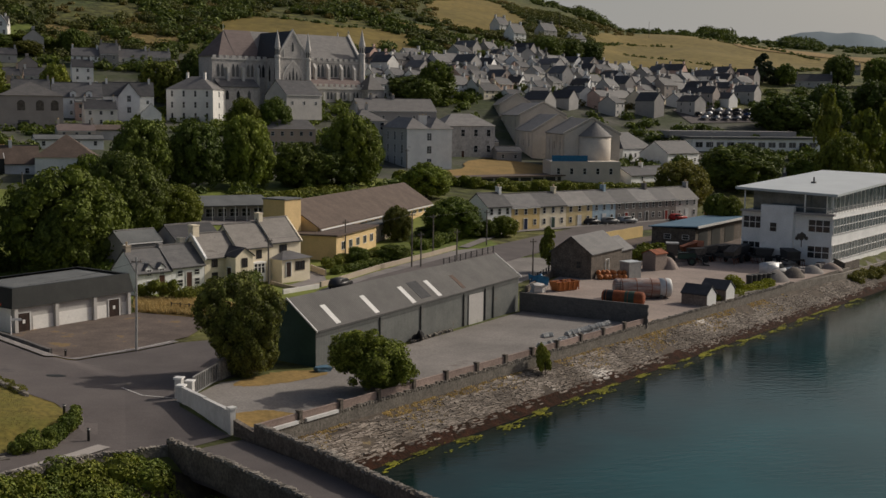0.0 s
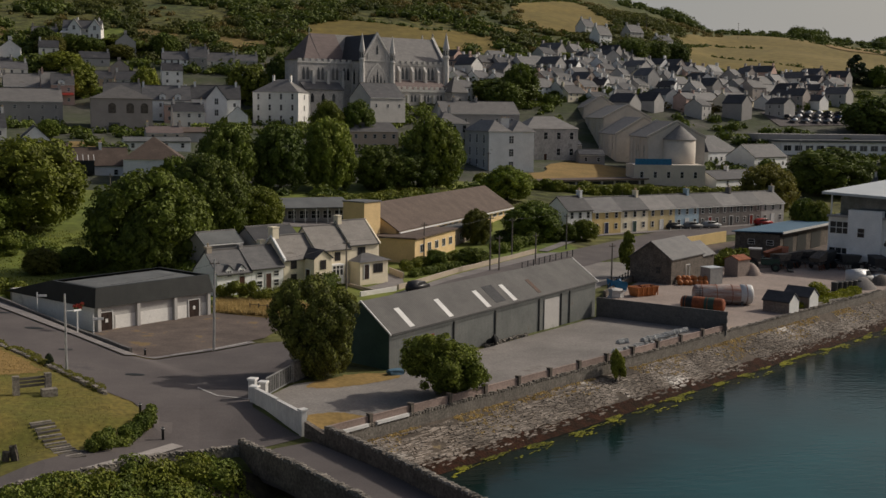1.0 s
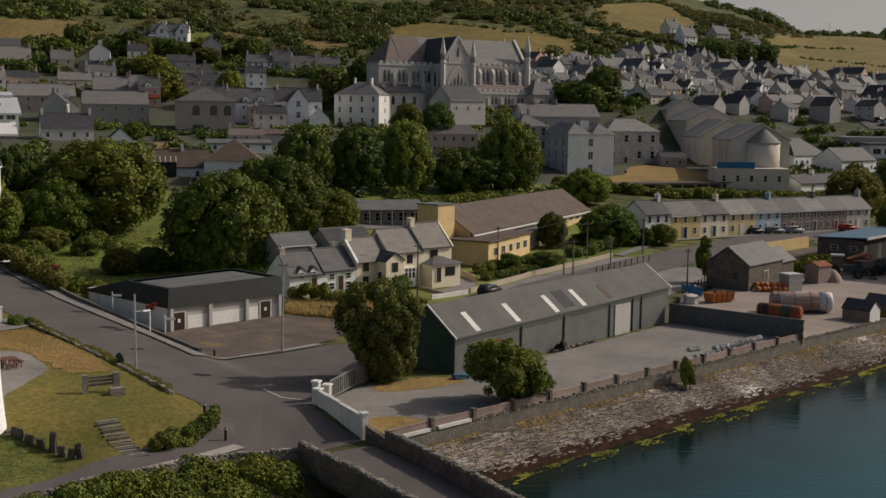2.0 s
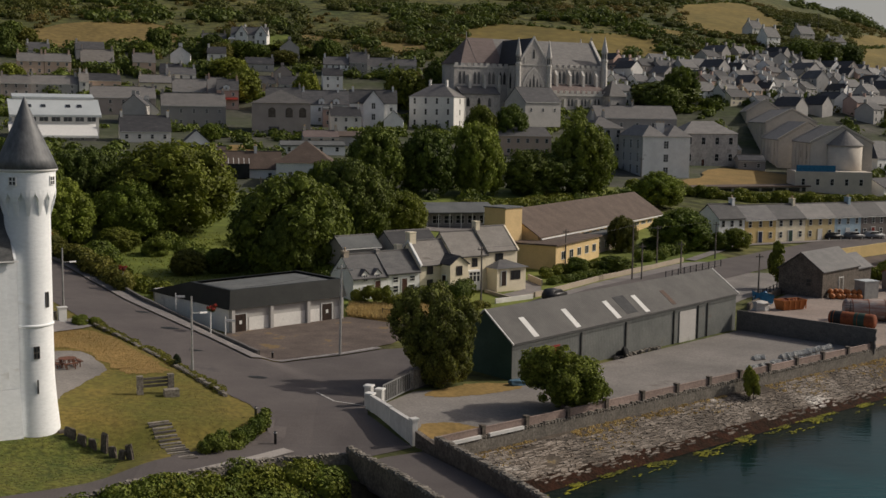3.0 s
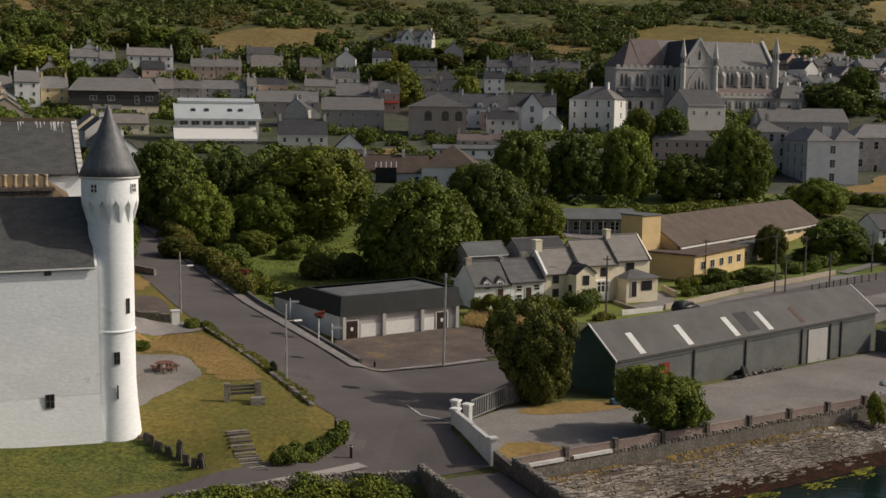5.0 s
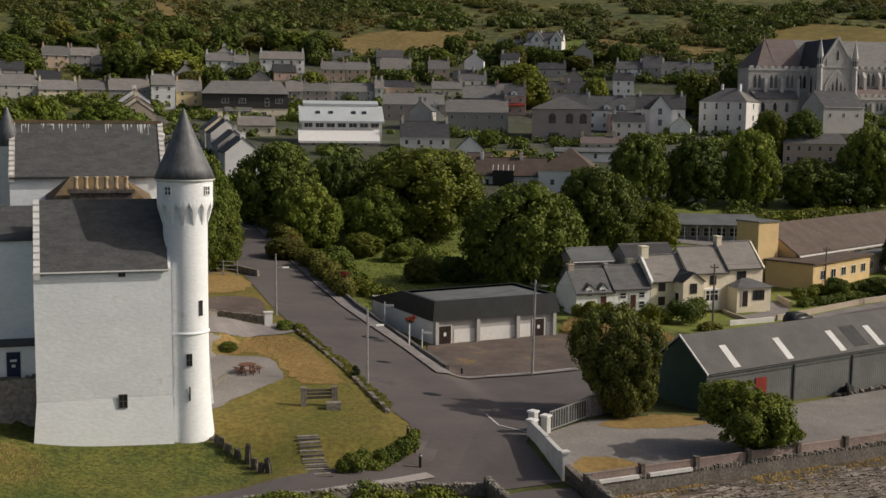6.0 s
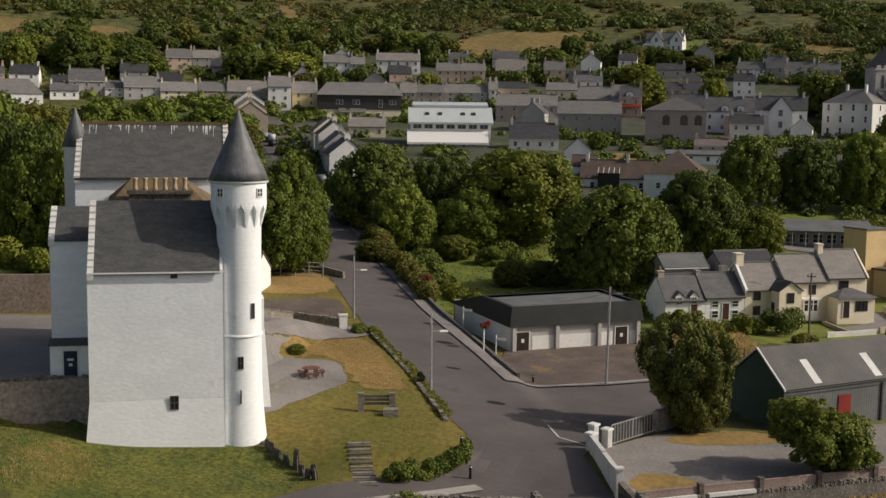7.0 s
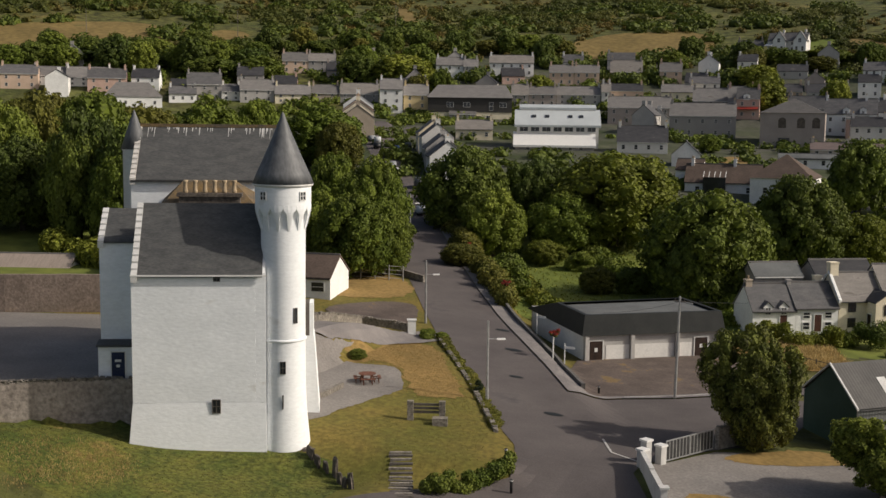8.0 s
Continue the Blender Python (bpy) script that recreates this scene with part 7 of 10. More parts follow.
        share("merlon", BATT, c, pose(6.8 + i * 2.3, -13.1, 5.1))
    for i in range(9):
        share("merlon", BATT, c, pose(-25.2 + i * 2.35, -13.95, 13.4))
    # west porch
    box("porch_wall", 33.5, 40.5, -17, -10, -4, 4.4, M_CHURCH)
    bm = bmesh.new()
    b = [bm.verts.new(p) for p in ((33.1, -17.4, 4.4), (40.9, -17.4, 4.4), (40.9, -9.6, 4.4), (33.1, -9.6, 4.4))]
    t = bm.verts.new((37, -13.5, 10.2))
    bm.faces.new(b)
    for i in range(4):
        bm.faces.new((b[i], b[(i + 1) % 4], t))
    part("porch_roof", bm, M_SLATE2, c)
    opening("porch_door", 1.6, 3.4, 37, -17, -1.0)


build_church()

# ---- the rest of the town ----
# along and above the main street
# many roofs here take the lighter slate with distance haze in its colour
house(-198.8, 250.0, 34, 11.2, 7.0, 4.1, 3.4, "lightgrey", M_SLATE2, 3, 2)
house(-188.1, 254.9, 32, 11.7, 7.0, 3.0, 3.0, "cream", M_SLATE2, 3, 2)
house(-179.4, 261.2, 30, 9.0, 7.0, 3.0, 2.7, "beige", M_SLATE2, 2, 2)
house(-169.2, 265.9, 29, 12.7, 7.0, 3.0, 3.4, "grey", M_SLATE3, 4, 2)
house(-156.2, 263.6, 27, 7.4, 9.0, 7.7, 3.4, "white", M_SLATE2, 2, 3)
house(-150.7, 270.8, 26, 8.2, 7.0, 4.8, 3.4, "paleyellow", M_SLATE2, 2, 2)
house(-120.5, 287.1, 21, 5.6, 7.0, 4.1, 3.4, "grey", M_SLATE3, 2, 2)
house(-113.7, 290.2, 20, 9.0, 7.0, 4.1, 2.5, "brown", M_SLATE2, 3, 2)
house(-103.3, 296.2, 18, 14.4, 7.0, 3.4, 2.7, "lightgrey", M_SLATE2, 4, 2)
house(-94.4, 298.0, 17, 3.0, 7.0, 4.7, 2.9, "offwhite", M_SLATE3, 1, 2)
house(-78.4, 281.4, 15, 19.7, 9.0, 5.3, 3.4, "brown", M_SLATE2, 5, 2, "grey-brown house with a weathered slate roof")
house(-52.2, 252.1, 12, 18.2, 9.0, 6.2, 3.5, "grey", M_SLATE2, 5, 2)
house(-73.7, 310.0, 14, 10.5, 7.0, 3.2, 2.5, "cream", M_SLATE2, 3, 1)
house(-61.0, 303.4, 12, 11.6, 7.0, 2.9, 4.0, "grey", M_SLATE2, 3, 2)
house(-50.9, 300.0, 11, 7.9, 8.0, 4.1, 4.9, "pink", M_SLATE2, 2, 2)
house(-58.1, 211.3, 15, 12.6, 8.0, 2.8, 3.9, "offwhite", M_SLATED, 4, 1)
house(-106.2, 216.0, 23, 10.1, 7.0, 2.9, 2.4, "cream", M_SLATE3, 3, 1)
house(-131.7, 265.8, 24, 8.5, 7.0, 2.2, 1.8, "grey", M_SLATE2, 2, 1)
# terraces on both sides of the street where it climbs into the town
for i, (col, w, h, rf) in enumerate((("white", 13.0, 4.6, M_SLATED), ("lightgrey", 14.0, 4.6, M_SLATE), ("offwhite", 12.0, 5.6, M_SLATED), ("cream", 12.0, 5.0, M_SLATE))):
    a = 6.5 + 14.0 * i
    house(-84.6 - 0.487 * a, 142.6 + 0.873 * a, -61, w, 7.5, h, 3.0, col, rf, 4, 2, group="terraces on the street", chims=(1,))
for i, (col, w, h) in enumerate((("beige", 9.6, 5.6), ("cream", 9.0, 6.0), ("salmon", 9.2, 5.8), ("white", 9.0, 6.4))):
    a = 9.4 * i
    house(-126.6 - 0.48 * a, 196.5 + 0.877 * a, 119, w, 8.5, h, 3.0, col, M_SLATE, 3, 2, group="terraces on the street", chims=(-1,))
# rows higher on the slope
house(-208.9, 290.0, 32, 9.4, 7.0, 4.5, 3.0, "salmon", M_SLATE2, 3, 2)
house(-200.6, 294.9, 31, 9.9, 7.0, 4.5, 2.6, "grey", M_SLATE3, 3, 2)
house(-158.0, 313.2, 24, 9.8, 7.0, 4.7, 2.8, "white", M_SLATE2, 3, 2)
house(-150.7, 315.5, 23, 5.3, 7.0, 4.5, 2.6, "lightgrey", M_SLATE2, 2, 2)
house(-138.5, 324.6, 21, 16.1, 7.0, 4.9, 2.8, "white", M_SLATE3, 5, 2)
house(-117.1, 318.4, 19, 8.6, 7.0, 4.6, 2.6, "salmon", M_SLATE2, 3, 2)
house(-108.7, 321.2, 18, 8.7, 7.0, 4.6, 2.6, "salmon", M_SLATE2, 3, 2)
house(-98.5, 335.1, 16, 11.3, 7.0, 2.4, 4.2, "grey", M_SLATE3, 3, 1)
house(-81.5, 331.6, 14, 7.7, 7.0, 4.5, 3.1, "salmon", M_SLATE2, 2, 2)

# low roofs packed between the street and the slope
for x, y, rz, w, h, rise, col, rf in ((-90.4, 306.0, 17, 12.0, 3.4, 2.2, "salmon", M_SLATED), (-66.5, 318.0, 13, 10.0, 4.6, 2.2, "offwhite", M_SLATE), (-39.0, 314.0, 11, 9.5, 4.4, 2.4, "salmon", M_SLATED),
                                      (-26.5, 315.0, 9, 13.0, 4.4, 2.7, "offwhite", M_SLATED), (-10.8, 284.2, 8, 10.0, 6.6, 1.9, "pink", M_SLATE), (-14.3, 224.0, 8, 9.4, 2.2, 1.6, "sand", M_REDSLATE),
                                      (-8.6, 258.0, 8, 9.0, 5.0, 2.4, "offwhite", M_SLATED), (-269.2, 216.5, 38, 11.9, 5.0, 2.8, "salmon", M_SLATE), (-246.0, 232.0, 36, 12.5, 4.6, 3.0, "pink", M_SLATE)):
    house(x, y, rz, w, 7.0, h, rise, col, rf, 3, 2 if h > 4 else 1)
house(-15.3, 203.5, 10, 16.0, 6.0, 2.3, 0.9, "white", M_FELT, 4, 1, "low white outbuilding with a shallow felt roof", ())
house(-40.0, 196.0, 102, 6.5, 6.5, 2.6, 3.0, "white", M_SLATED, 0, 0, "white gabled annexe with dark slates", ())
drape("dry_yard", [(-39.5, 203.0), (-30.5, 201.0), (-28.5, 213.5), (-38.0, 216.0)], M_DRY, 0.15, 2, "dry yellow grass yard between the houses", "grass", soft=0.2)


def villa(x, y, rz):
    """A white house with two gabled fronts on the hillside."""
    v = house(x, y, rz, 14.5, 7.5, 4.2, 3.2, "offwhite", M_SLATE, 4, 2, "white villa with two steep front gables on the hill", (-0.3, 0.9))
    for gx, w, dep in ((-2.6, 4.6, 2.6), (4.9, 4.6, 1.6)):
        bm = bmesh.new()
        bm_prism(bm, [(-w / 2, -2), (w / 2, -2), (w / 2, 4.4), (0, 7.6), (-w / 2, 4.4)], -dep, 2.5, "y")
        g = part("front_gable", bm, M_WALL["white"], v)
        g.matrix_basis = pose(gx, 0, 0)
        bm = bmesh.new()
        for k in (-1, 1):
            bm_prism(bm, [(0, 7.62), (k * (w / 2 + 0.3), 4.05), (k * (w / 2 + 0.3), 4.3), (0, 7.9)], -dep - 0.25, 3.4, "y")
        part("gable_roof", bm, M_SLATE, g)
        window(g, 0, 3.6, 1.1, 1.6, y=-dep - 0.001, bars=(1, 1))
        for k in (-1.1, 1.1):
            window(g, k, 0.5, 0.9, 1.7, y=-dep - 0.001, bars=(0, 1))
    bm = bmesh.new()
    bm_prism(bm, [(-4.5, 2.2), (0.2, 3.2), (0.2, 3.4), (-4.5, 2.4)], -7.6, -4.9, "x")
    part("porch_roof", bm, M_SKYL, v)
    return v


villa(-50.5, 384.0, -2).location.z += 1.8
house(-64.3, 385.5, 10, 9.5, 7.0, 2.4, 3.0, "brown", M_SLATE, 2, 1)
house(-285.3, 230.1, 45, 8.7, 7.0, 2.7, 2.1, "white", M_SLATE, 3, 1)
house(-265.0, 226.8, 43, 11.0, 7.0, 3.2, 2.9, "lightgrey", M_SLATE2, 3, 2)
house(-254.9, 233.6, 41, 14.4, 7.0, 2.9, 3.5, "offwhite", M_SLATE2, 4, 2)
house(-227.2, 222.2, 39, 18.0, 9.0, 3.6, 4.7, "white", M_SLATE2, 4, 1, hip=4.0, chims=())
house(-218.5, 236.4, 37, 8.8, 7.0, 2.9, 2.3, "white", M_SLATE, 3, 1)
house(-214.6, 242.8, 36, 11.2, 7.0, 5.2, 3.8, "grey", M_SLATE, 3, 2)
house(-207.2, 247.3, 35, 6.2, 7.0, 3.0, 2.3, "offwhite", M_SLATE, 2, 2)
# behind the trees, seen between them
a_house = house(-15.6, 278.5, 4, 14.5, 8.0, 6.4, 4.2, "white", M_SLATE, 4, 2, "white house with two dormers in its slate roof", (-1, 0.6))
dormer(a_house, -1.2, 6.2, 1.8, 1.6)
dormer(a_house, 3.4, 6.2, 1.8, 1.6)
house(-13.1, 272.5, 4, 6.0, 5.0, 5.6, 0.6, "pink", M_FELT, 2, 2, "pink flat-roofed back extension with two storeys", ())
b_house = house(-0.7, 280.2, 2, 15.0, 8.0, 7.4, 4.0, "white", M_SLATE, 4, 2, "white house with a steep front gable", (-0.9, 0.9))
bm = bmesh.new()
bm_prism(bm, [(-3.2, -3), (3.2, -3), (3.2, 7.2), (0, 11.2), (-3.2, 7.2)], -2.4, 3.0, "y")
fg = part("front_gable", bm, M_WALL["white"], b_house)
bm = bmesh.new()
for k in (-1, 1):
    bm_prism(bm, [(0, 11.22), (k * 3.5, 6.85), (k * 3.5, 7.1), (0, 11.5)], -2.6, 4.0, "y")
part("gable_roof", bm, M_SLATE, fg)
for z in (2.2, 5.6):
    window(fg, 0, z, 1.2, 1.9, y=-2.401, bars=(1, 1))
house(8.7, 272.7, 88, 6.0, 6.0, 3.4, 2.8, "white", M_SLATE, 1, 1, "small white gabled outhouse", ())
p_house = house(-48.0, 296.1, 8, 7.0, 7.0, 6.4, 3.2, "pink", M_SLATE, 2, 2, "pink house with a dormer and a red awning", (1,))
dormer(p_house, -0.4, 6.0, 2.0, 1.5)
bm = bmesh.new()
bm_prism(bm, [(-1.6, 3.0), (0, 3.7), (0, 3.9), (-1.6, 3.2)], -3.2, 3.2, "x")
part("awning", bm, M_RED, p_house, "red canvas awning")
house(-29.9, 295.5, 5, 11.5, 8.0, 4.6, 3.7, "grey", M_SLATE, 3, 2)
house(17.8, 285.5, -26, 15.5, 11.5, 10.4, 4.2, "offwhite", M_SLATE2, 4, 3, winh=1.9, hip=6.0, chims=(-0.4, 0.4), gable_win=3)
house(40.1, 225.6, -6, 15.4, 8.0, 5.4, 2.6, "salmon", M_SLATE2, 6, 2, chims=(-1,), hip=2.0)
house(51.6, 270.0, 28, 13.4, 11.2, 4.6, 4.4, "lightgrey", M_SLATED, 3, 1, chims=(), z=22.6)
house(-14.7, 348.1, 3, 9.4, 7.0, 4.2, 2.8, "white", M_SLATE, 4, 2)
house(-6.5, 348.4, 2, 6.3, 7.0, 5.2, 3.9, "grey", M_SLATE, 2, 2)
house(1.7, 350.8, 0, 10.1, 7.0, 3.8, 3.1, "offwhite", M_SLATE, 3, 2)
house(11.1, 355.4, -1, 8.0, 7.0, 3.6, 2.3, "lightgrey", M_SLATE, 3, 2)
# beyond the church
house(89.8, 350.3, 34, 7.5, 7.0, 2.2, 3.0, "offwhite", M_SLATE, 3, 2)
house(103.0, 372.7, 33, 9.8, 7.0, 2.6, 2.8, "white", M_SLATE, 3, 2)
house(112.2, 373.0, 32, 8.3, 7.0, 2.6, 2.8, "offwhite", M_SLATE, 3, 2)
house(121.4, 375.4, 31, 8.8, 7.0, 3.1, 2.3, "white", M_SLATE, 3, 2)
house(132.4, 381.0, 30, 9.3, 7.0, 2.7, 2.8, "offwhite", M_SLATE, 3, 2)
house(140.8, 378.2, 29, 9.2, 7.0, 3.1, 2.8, "white", M_SLATE, 3, 2)
house(151.7, 381.8, 28, 10.6, 7.0, 3.1, 3.2, "white", M_SLATE, 3, 2)
house(91.9, 344.2, 34, 6.6, 7.0, 2.5, 2.6, "white", M_SLATE, 3, 2)
house(99.7, 344.4, 33, 7.4, 7.0, 2.9, 2.6, "white", M_SLATE, 3, 2)
house(107.2, 341.6, 32, 7.3, 7.0, 3.5, 2.5, "white", M_SLATE, 3, 2)
house(111.7, 328.3, 31, 6.9, 7.0, 4.7, 2.8, "teal", M_SLATE, 3, 2)
house(120.7, 332.8, 30, 9.0, 7.0, 3.6, 3.3, "white", M_SLATE, 3, 2)
house(129.2, 331.0, 29, 8.7, 7.0, 3.6, 3.2, "offwhite", M_SLATE, 3, 2)
house(138.7, 335.6, 28, 8.0, 7.0, 4.0, 2.5, "salmon", M_SLATE, 3, 2)
house(88.5, 321.0, 34, 6.6, 7.0, 5.1, 2.4, "white", M_SLATE, 3, 2)
# the crowded east side of the town
house(151.8, 393.9, -78, 11.8, 6.5, 3.2, 2.9, "offwhite", M_SLATED, 2, 2)
house(161.8, 398.5, -79, 14.7, 7.7, 3.6, 2.9, "lightgrey", M_SLATED, 3, 1)
house(170.1, 399.4, 40, 13.9, 6.9, 3.0, 3.1, "white", M_SLATED, 2, 2)
house(180.1, 402.9, 37, 7.4, 6.1, 3.7, 2.8, "lightgrey", M_SLATED, 3, 1)
house(140.0, 370.4, -42, 7.1, 7.1, 3.3, 3.0, "white", M_SLATED, 3, 2)
house(150.6, 377.0, 47, 6.9, 7.8, 3.5, 2.3, "lightgrey", M_SLATED, 3, 2)
house(161.6, 381.4, 46, 8.0, 8.0, 3.5, 2.9, "white", M_SLATED, 3, 2)
house(170.3, 382.1, 37, 7.9, 7.2, 3.0, 2.6, "white", M_SLATED, 2, 2)
house(180.3, 386.7, 39, 15.4, 6.2, 3.6, 3.3, "grey", M_SLATED, 3, 1)
house(133.9, 358.2, 28, 6.1, 7.9, 3.0, 2.7, "white", M_SLATED, 3, 2)
house(144.3, 359.5, 42, 13.8, 6.5, 3.1, 2.7, "white", M_SLATED, 3, 2)
house(153.4, 357.9, 46, 8.1, 8.0, 3.0, 2.4, "white", M_SLATED, 2, 2)
house(163.8, 363.5, 45, 7.5, 7.2, 2.9, 2.8, "lightgrey", M_SLATED, 3, 2)
house(174.2, 367.0, 44, 7.8, 7.2, 3.5, 2.2, "cream", M_SLATED, 3, 2)
house(185.3, 372.4, 43, 7.7, 7.4, 3.1, 2.8, "white", M_SLATED, 2, 2)
house(194.7, 372.8, -83, 15.0, 6.2, 3.1, 2.6, "offwhite", M_SLATED, 3, 1)
house(204.6, 374.3, 21, 7.2, 6.4, 3.2, 3.1, "white", M_SLATED, 3, 2)
house(130.8, 338.6, 48, 7.5, 6.2, 2.6, 2.8, "lightgrey", M_SLATED, 3, 2)
house(142.3, 342.8, -44, 8.7, 6.8, 3.0, 2.8, "white", M_SLATED, 3, 2)
house(153.8, 347.0, 40, 17.4, 6.4, 2.7, 2.9, "white", M_SLATED, 3, 2)
house(163.8, 346.3, 44, 9.1, 6.2, 3.0, 2.3, "grey", M_SLATED, 3, 2)
house(172.7, 346.9, -47, 7.5, 6.2, 3.0, 2.3, "white", M_SLATED, 3, 2)
house(187.2, 356.7, 37, 14.9, 7.9, 3.1, 2.2, "white", M_SLATED, 2, 2)
house(200.2, 360.5, 33, 9.1, 7.8, 3.0, 2.3, "offwhite", M_SLATED, 2, 2)
house(131.3, 328.7, 27, 9.3, 7.1, 2.9, 2.7, "cream", M_SLATED, 3, 2)
house(140.2, 325.1, 26, 8.4, 7.0, 2.5, 2.0, "white", M_SLATED, 2, 1)
house(151.5, 328.3, 25, 9.1, 7.2, 2.9, 2.1, "white", M_SLATED, 3, 2)
house(162.8, 331.5, -81, 15.9, 6.1, 2.7, 2.5, "offwhite", M_SLATED, 3, 1)
house(174.9, 332.3, -48, 10.1, 7.5, 3.0, 2.1, "white", M_SLATED, 3, 2)
house(210.3, 371.5, 40, 11.1, 6.3, 2.9, 2.5, "offwhite", M_SLATED, 2, 2)
house(219.2, 368.9, 19, 8.8, 7.3, 3.3, 3.1, "lightgrey", M_SLATED, 2, 2)
house(238.4, 379.5, 18, 10.3, 7.5, 3.5, 2.9, "white", M_SLATED, 2, 1)
house(255.3, 391.7, 17, 8.7, 7.3, 3.7, 2.6, "white", M_SLATED, 2, 1)
house(204.6, 346.3, 32, 11.5, 6.2, 3.3, 2.2, "offwhite", M_SLATED, 3, 1)
house(223.2, 356.0, 30, 11.8, 6.5, 3.0, 2.7, "offwhite", M_SLATED, 2, 2)
house(238.0, 358.1, 37, 11.9, 7.0, 3.1, 2.6, "offwhite", M_SLATED, 2, 2)
house(253.7, 360.0, 27, 10.5, 7.3, 3.0, 2.9, "offwhite", M_SLATED, 3, 1)
house(183.9, 329.7, 36, 17.9, 6.3, 3.1, 2.8, "lightgrey", M_SLATED, 3, 1)
house(197.3, 329.1, 35, 18.0, 7.2, 3.3, 2.8, "cream", M_SLATED, 3, 2)
house(212.0, 329.2, 30, 11.7, 6.7, 2.9, 2.3, "offwhite", M_SLATED, 2, 2)
house(106.8, 323.9, 30, 9.9, 7.0, 2.2, 2.5, "lightgrey", M_SLATED, 3, 1)
house(184.0, 452.2, 26, 8.2, 7.0, 4.9, 4.6, "white", M_SLATED, 2, 2)
house(210.7, 482.0, 24, 9.3, 7.0, 4.1, 3.7, "lightgrey", M_SLATED, 2, 2)
house(227.4, 483.5, 23, 9.4, 7.0, 2.9, 2.6, "white", M_SLATED, 3, 1)
house(185.8, 481.8, 27, 7.2, 7.0, 4.6, 3.7, "offwhite", M_SLATED, 2, 2)
house(158.6, 226.3, 30, 16.5, 10.0, 3.8, 3.4, "white", M_SLATED, 4, 1, chims=())
house(147.0, 233.2, 30, 15.5, 12.0, 3.8, 4.8, "white", M_SLATED, 6, 1, hip=5.0, chims=())
house(131.1, 189.1, 30, 19.1, 8.0, 2.2, 1.9, "white", M_SLATED, 2, 1, chims=(0.0,))
house(307.0, 391.6, -33, 16.2, 10.0, 2.9, 3.3, "lightgrey", M_SLATED, 4, 1)
house(359.3, 444.7, -34, 14.6, 8.0, 2.3, 2.4, "grey", M_SLATED, 3, 1)
house(170.4, 194.8, -31, 6.2, 6.0, 2.2, 1.4, "offwhite", M_SLATED, 3, 1)


# ---- the back streets: small houses packed between the others ----
def back_streets(outline, count, seed, turn, gap):
    r = random.Random(seed)
    xs, ys = [p[0] for p in outline], [p[1] for p in outline]
    made = tries = 0
    while made < count and tries < 6000:
        tries += 1
        x, y = r.uniform(min(xs), max(xs)), r.uniform(min(ys), max(ys))
        if not inside(x, y, outline) or any(math.hypot(x - a, y - b) < gap for a, b in HOUSE_AT):
            continue
        made += 1
        two = r.random() < 0.6
        house(x, y, turn + r.choice((0, 0, 0, 90, -90)) + r.uniform(-8, 8), r.uniform(6.5, 10.5), r.uniform(6, 7.5), r.uniform(4.2, 5.2) if two else r.uniform(2.6, 3.2), r.uniform(2.2, 3.2),
              r.choice(("white", "offwhite", "lightgrey", "lightgrey", "grey", "grey", "pink", "brown", "brown")), r.choice((M_SLATE, M_SLATED, M_SLATED, M_SLATED)), 2, 1 + two,
              chims=r.choice(((-1,), (1,), (-1, 1))), plain=True)


back_streets([(92, 372), (123, 392), (155, 412), (179, 407), (216, 404), (277, 395), (247, 343), (199, 311), (170, 308), (167, 324), (145, 316), (119, 351), (88, 338)], 70, 31, 33, 8.0)
back_streets([(-171, 327), (-87, 357), (7, 383), (24, 362), (23, 337), (5, 305), (-44, 241), (-70, 243), (-95, 292), (-156, 291)], 15, 32, 10, 9.5)
back_streets([(-297, 241), (-212, 310), (-122, 338), (-110, 300), (-148, 276), (-202, 247), (-265, 209)], 13, 33, 32, 10.0)

# ---- trees and bushes ----
def leaf_cloud(rng, centres, radii, count, size, up=0.25, flat=0.85):
    """Folded leaf clumps over the outer sides of blobs: vertices and faces."""
    c = np.asarray(centres, float)
    rad = np.asarray(radii, float)
    mid = c.mean(axis=0)
    pick = rng.choice(len(c), count, p=rad ** 2 / np.sum(rad ** 2))
    d = rng.normal(size=(count, 3))
    d[:, 2] += up
    out = c[pick] - mid
    out /= np.maximum(np.linalg.norm(out, axis=1, keepdims=True), 1e-6)
    d += 0.7 * out
    d /= np.linalg.norm(d, axis=1, keepdims=True)
    p = c[pick] + d * (rad[pick] * rng.uniform(0.78, 1.2, count))[:, None] * np.array([1, 1, flat])
    nrm = d + rng.normal(scale=0.38, size=(count, 3))
    nrm /= np.linalg.norm(nrm, axis=1, keepdims=True)
    a = np.cross(nrm, rng.normal(size=(count, 3)))
    a /= np.linalg.norm(a, axis=1, keepdims=True)
    b = np.cross(nrm, a)
    s = (size * rng.uniform(0.6, 1.4, count))[:, None]
    v = np.stack([p - a * s, p - b * s * 0.7 + nrm * s * 0.35, p + a * s, p + b * s * 0.7 + nrm * s * 0.35], axis=1).reshape(-1, 3)
    f = np.arange(count * 4).reshape(-1, 4)
    return v, f


def cores(centres, radii, k=0.78, flat=1.0):
    """Low rough bodies inside the leaf clumps, so that no daylight shows through the middle."""
    ico = bmesh.new()
    bmesh.ops.create_icosphere(ico, subdivisions=1, radius=1)
    base = np.array([v.co[:] for v in ico.verts])
    fac = np.array([[v.index for v in f.verts] for f in ico.faces])
    ico.free()
    vs, fs, n = [], [], 0
    for c, r in zip(centres, radii):
        vs.append(np.asarray(c) + base * np.array([1, 1, flat]) * r * k)
        fs.append(fac + n)
        n += len(base)
    return np.concatenate(vs), np.concatenate(fs)


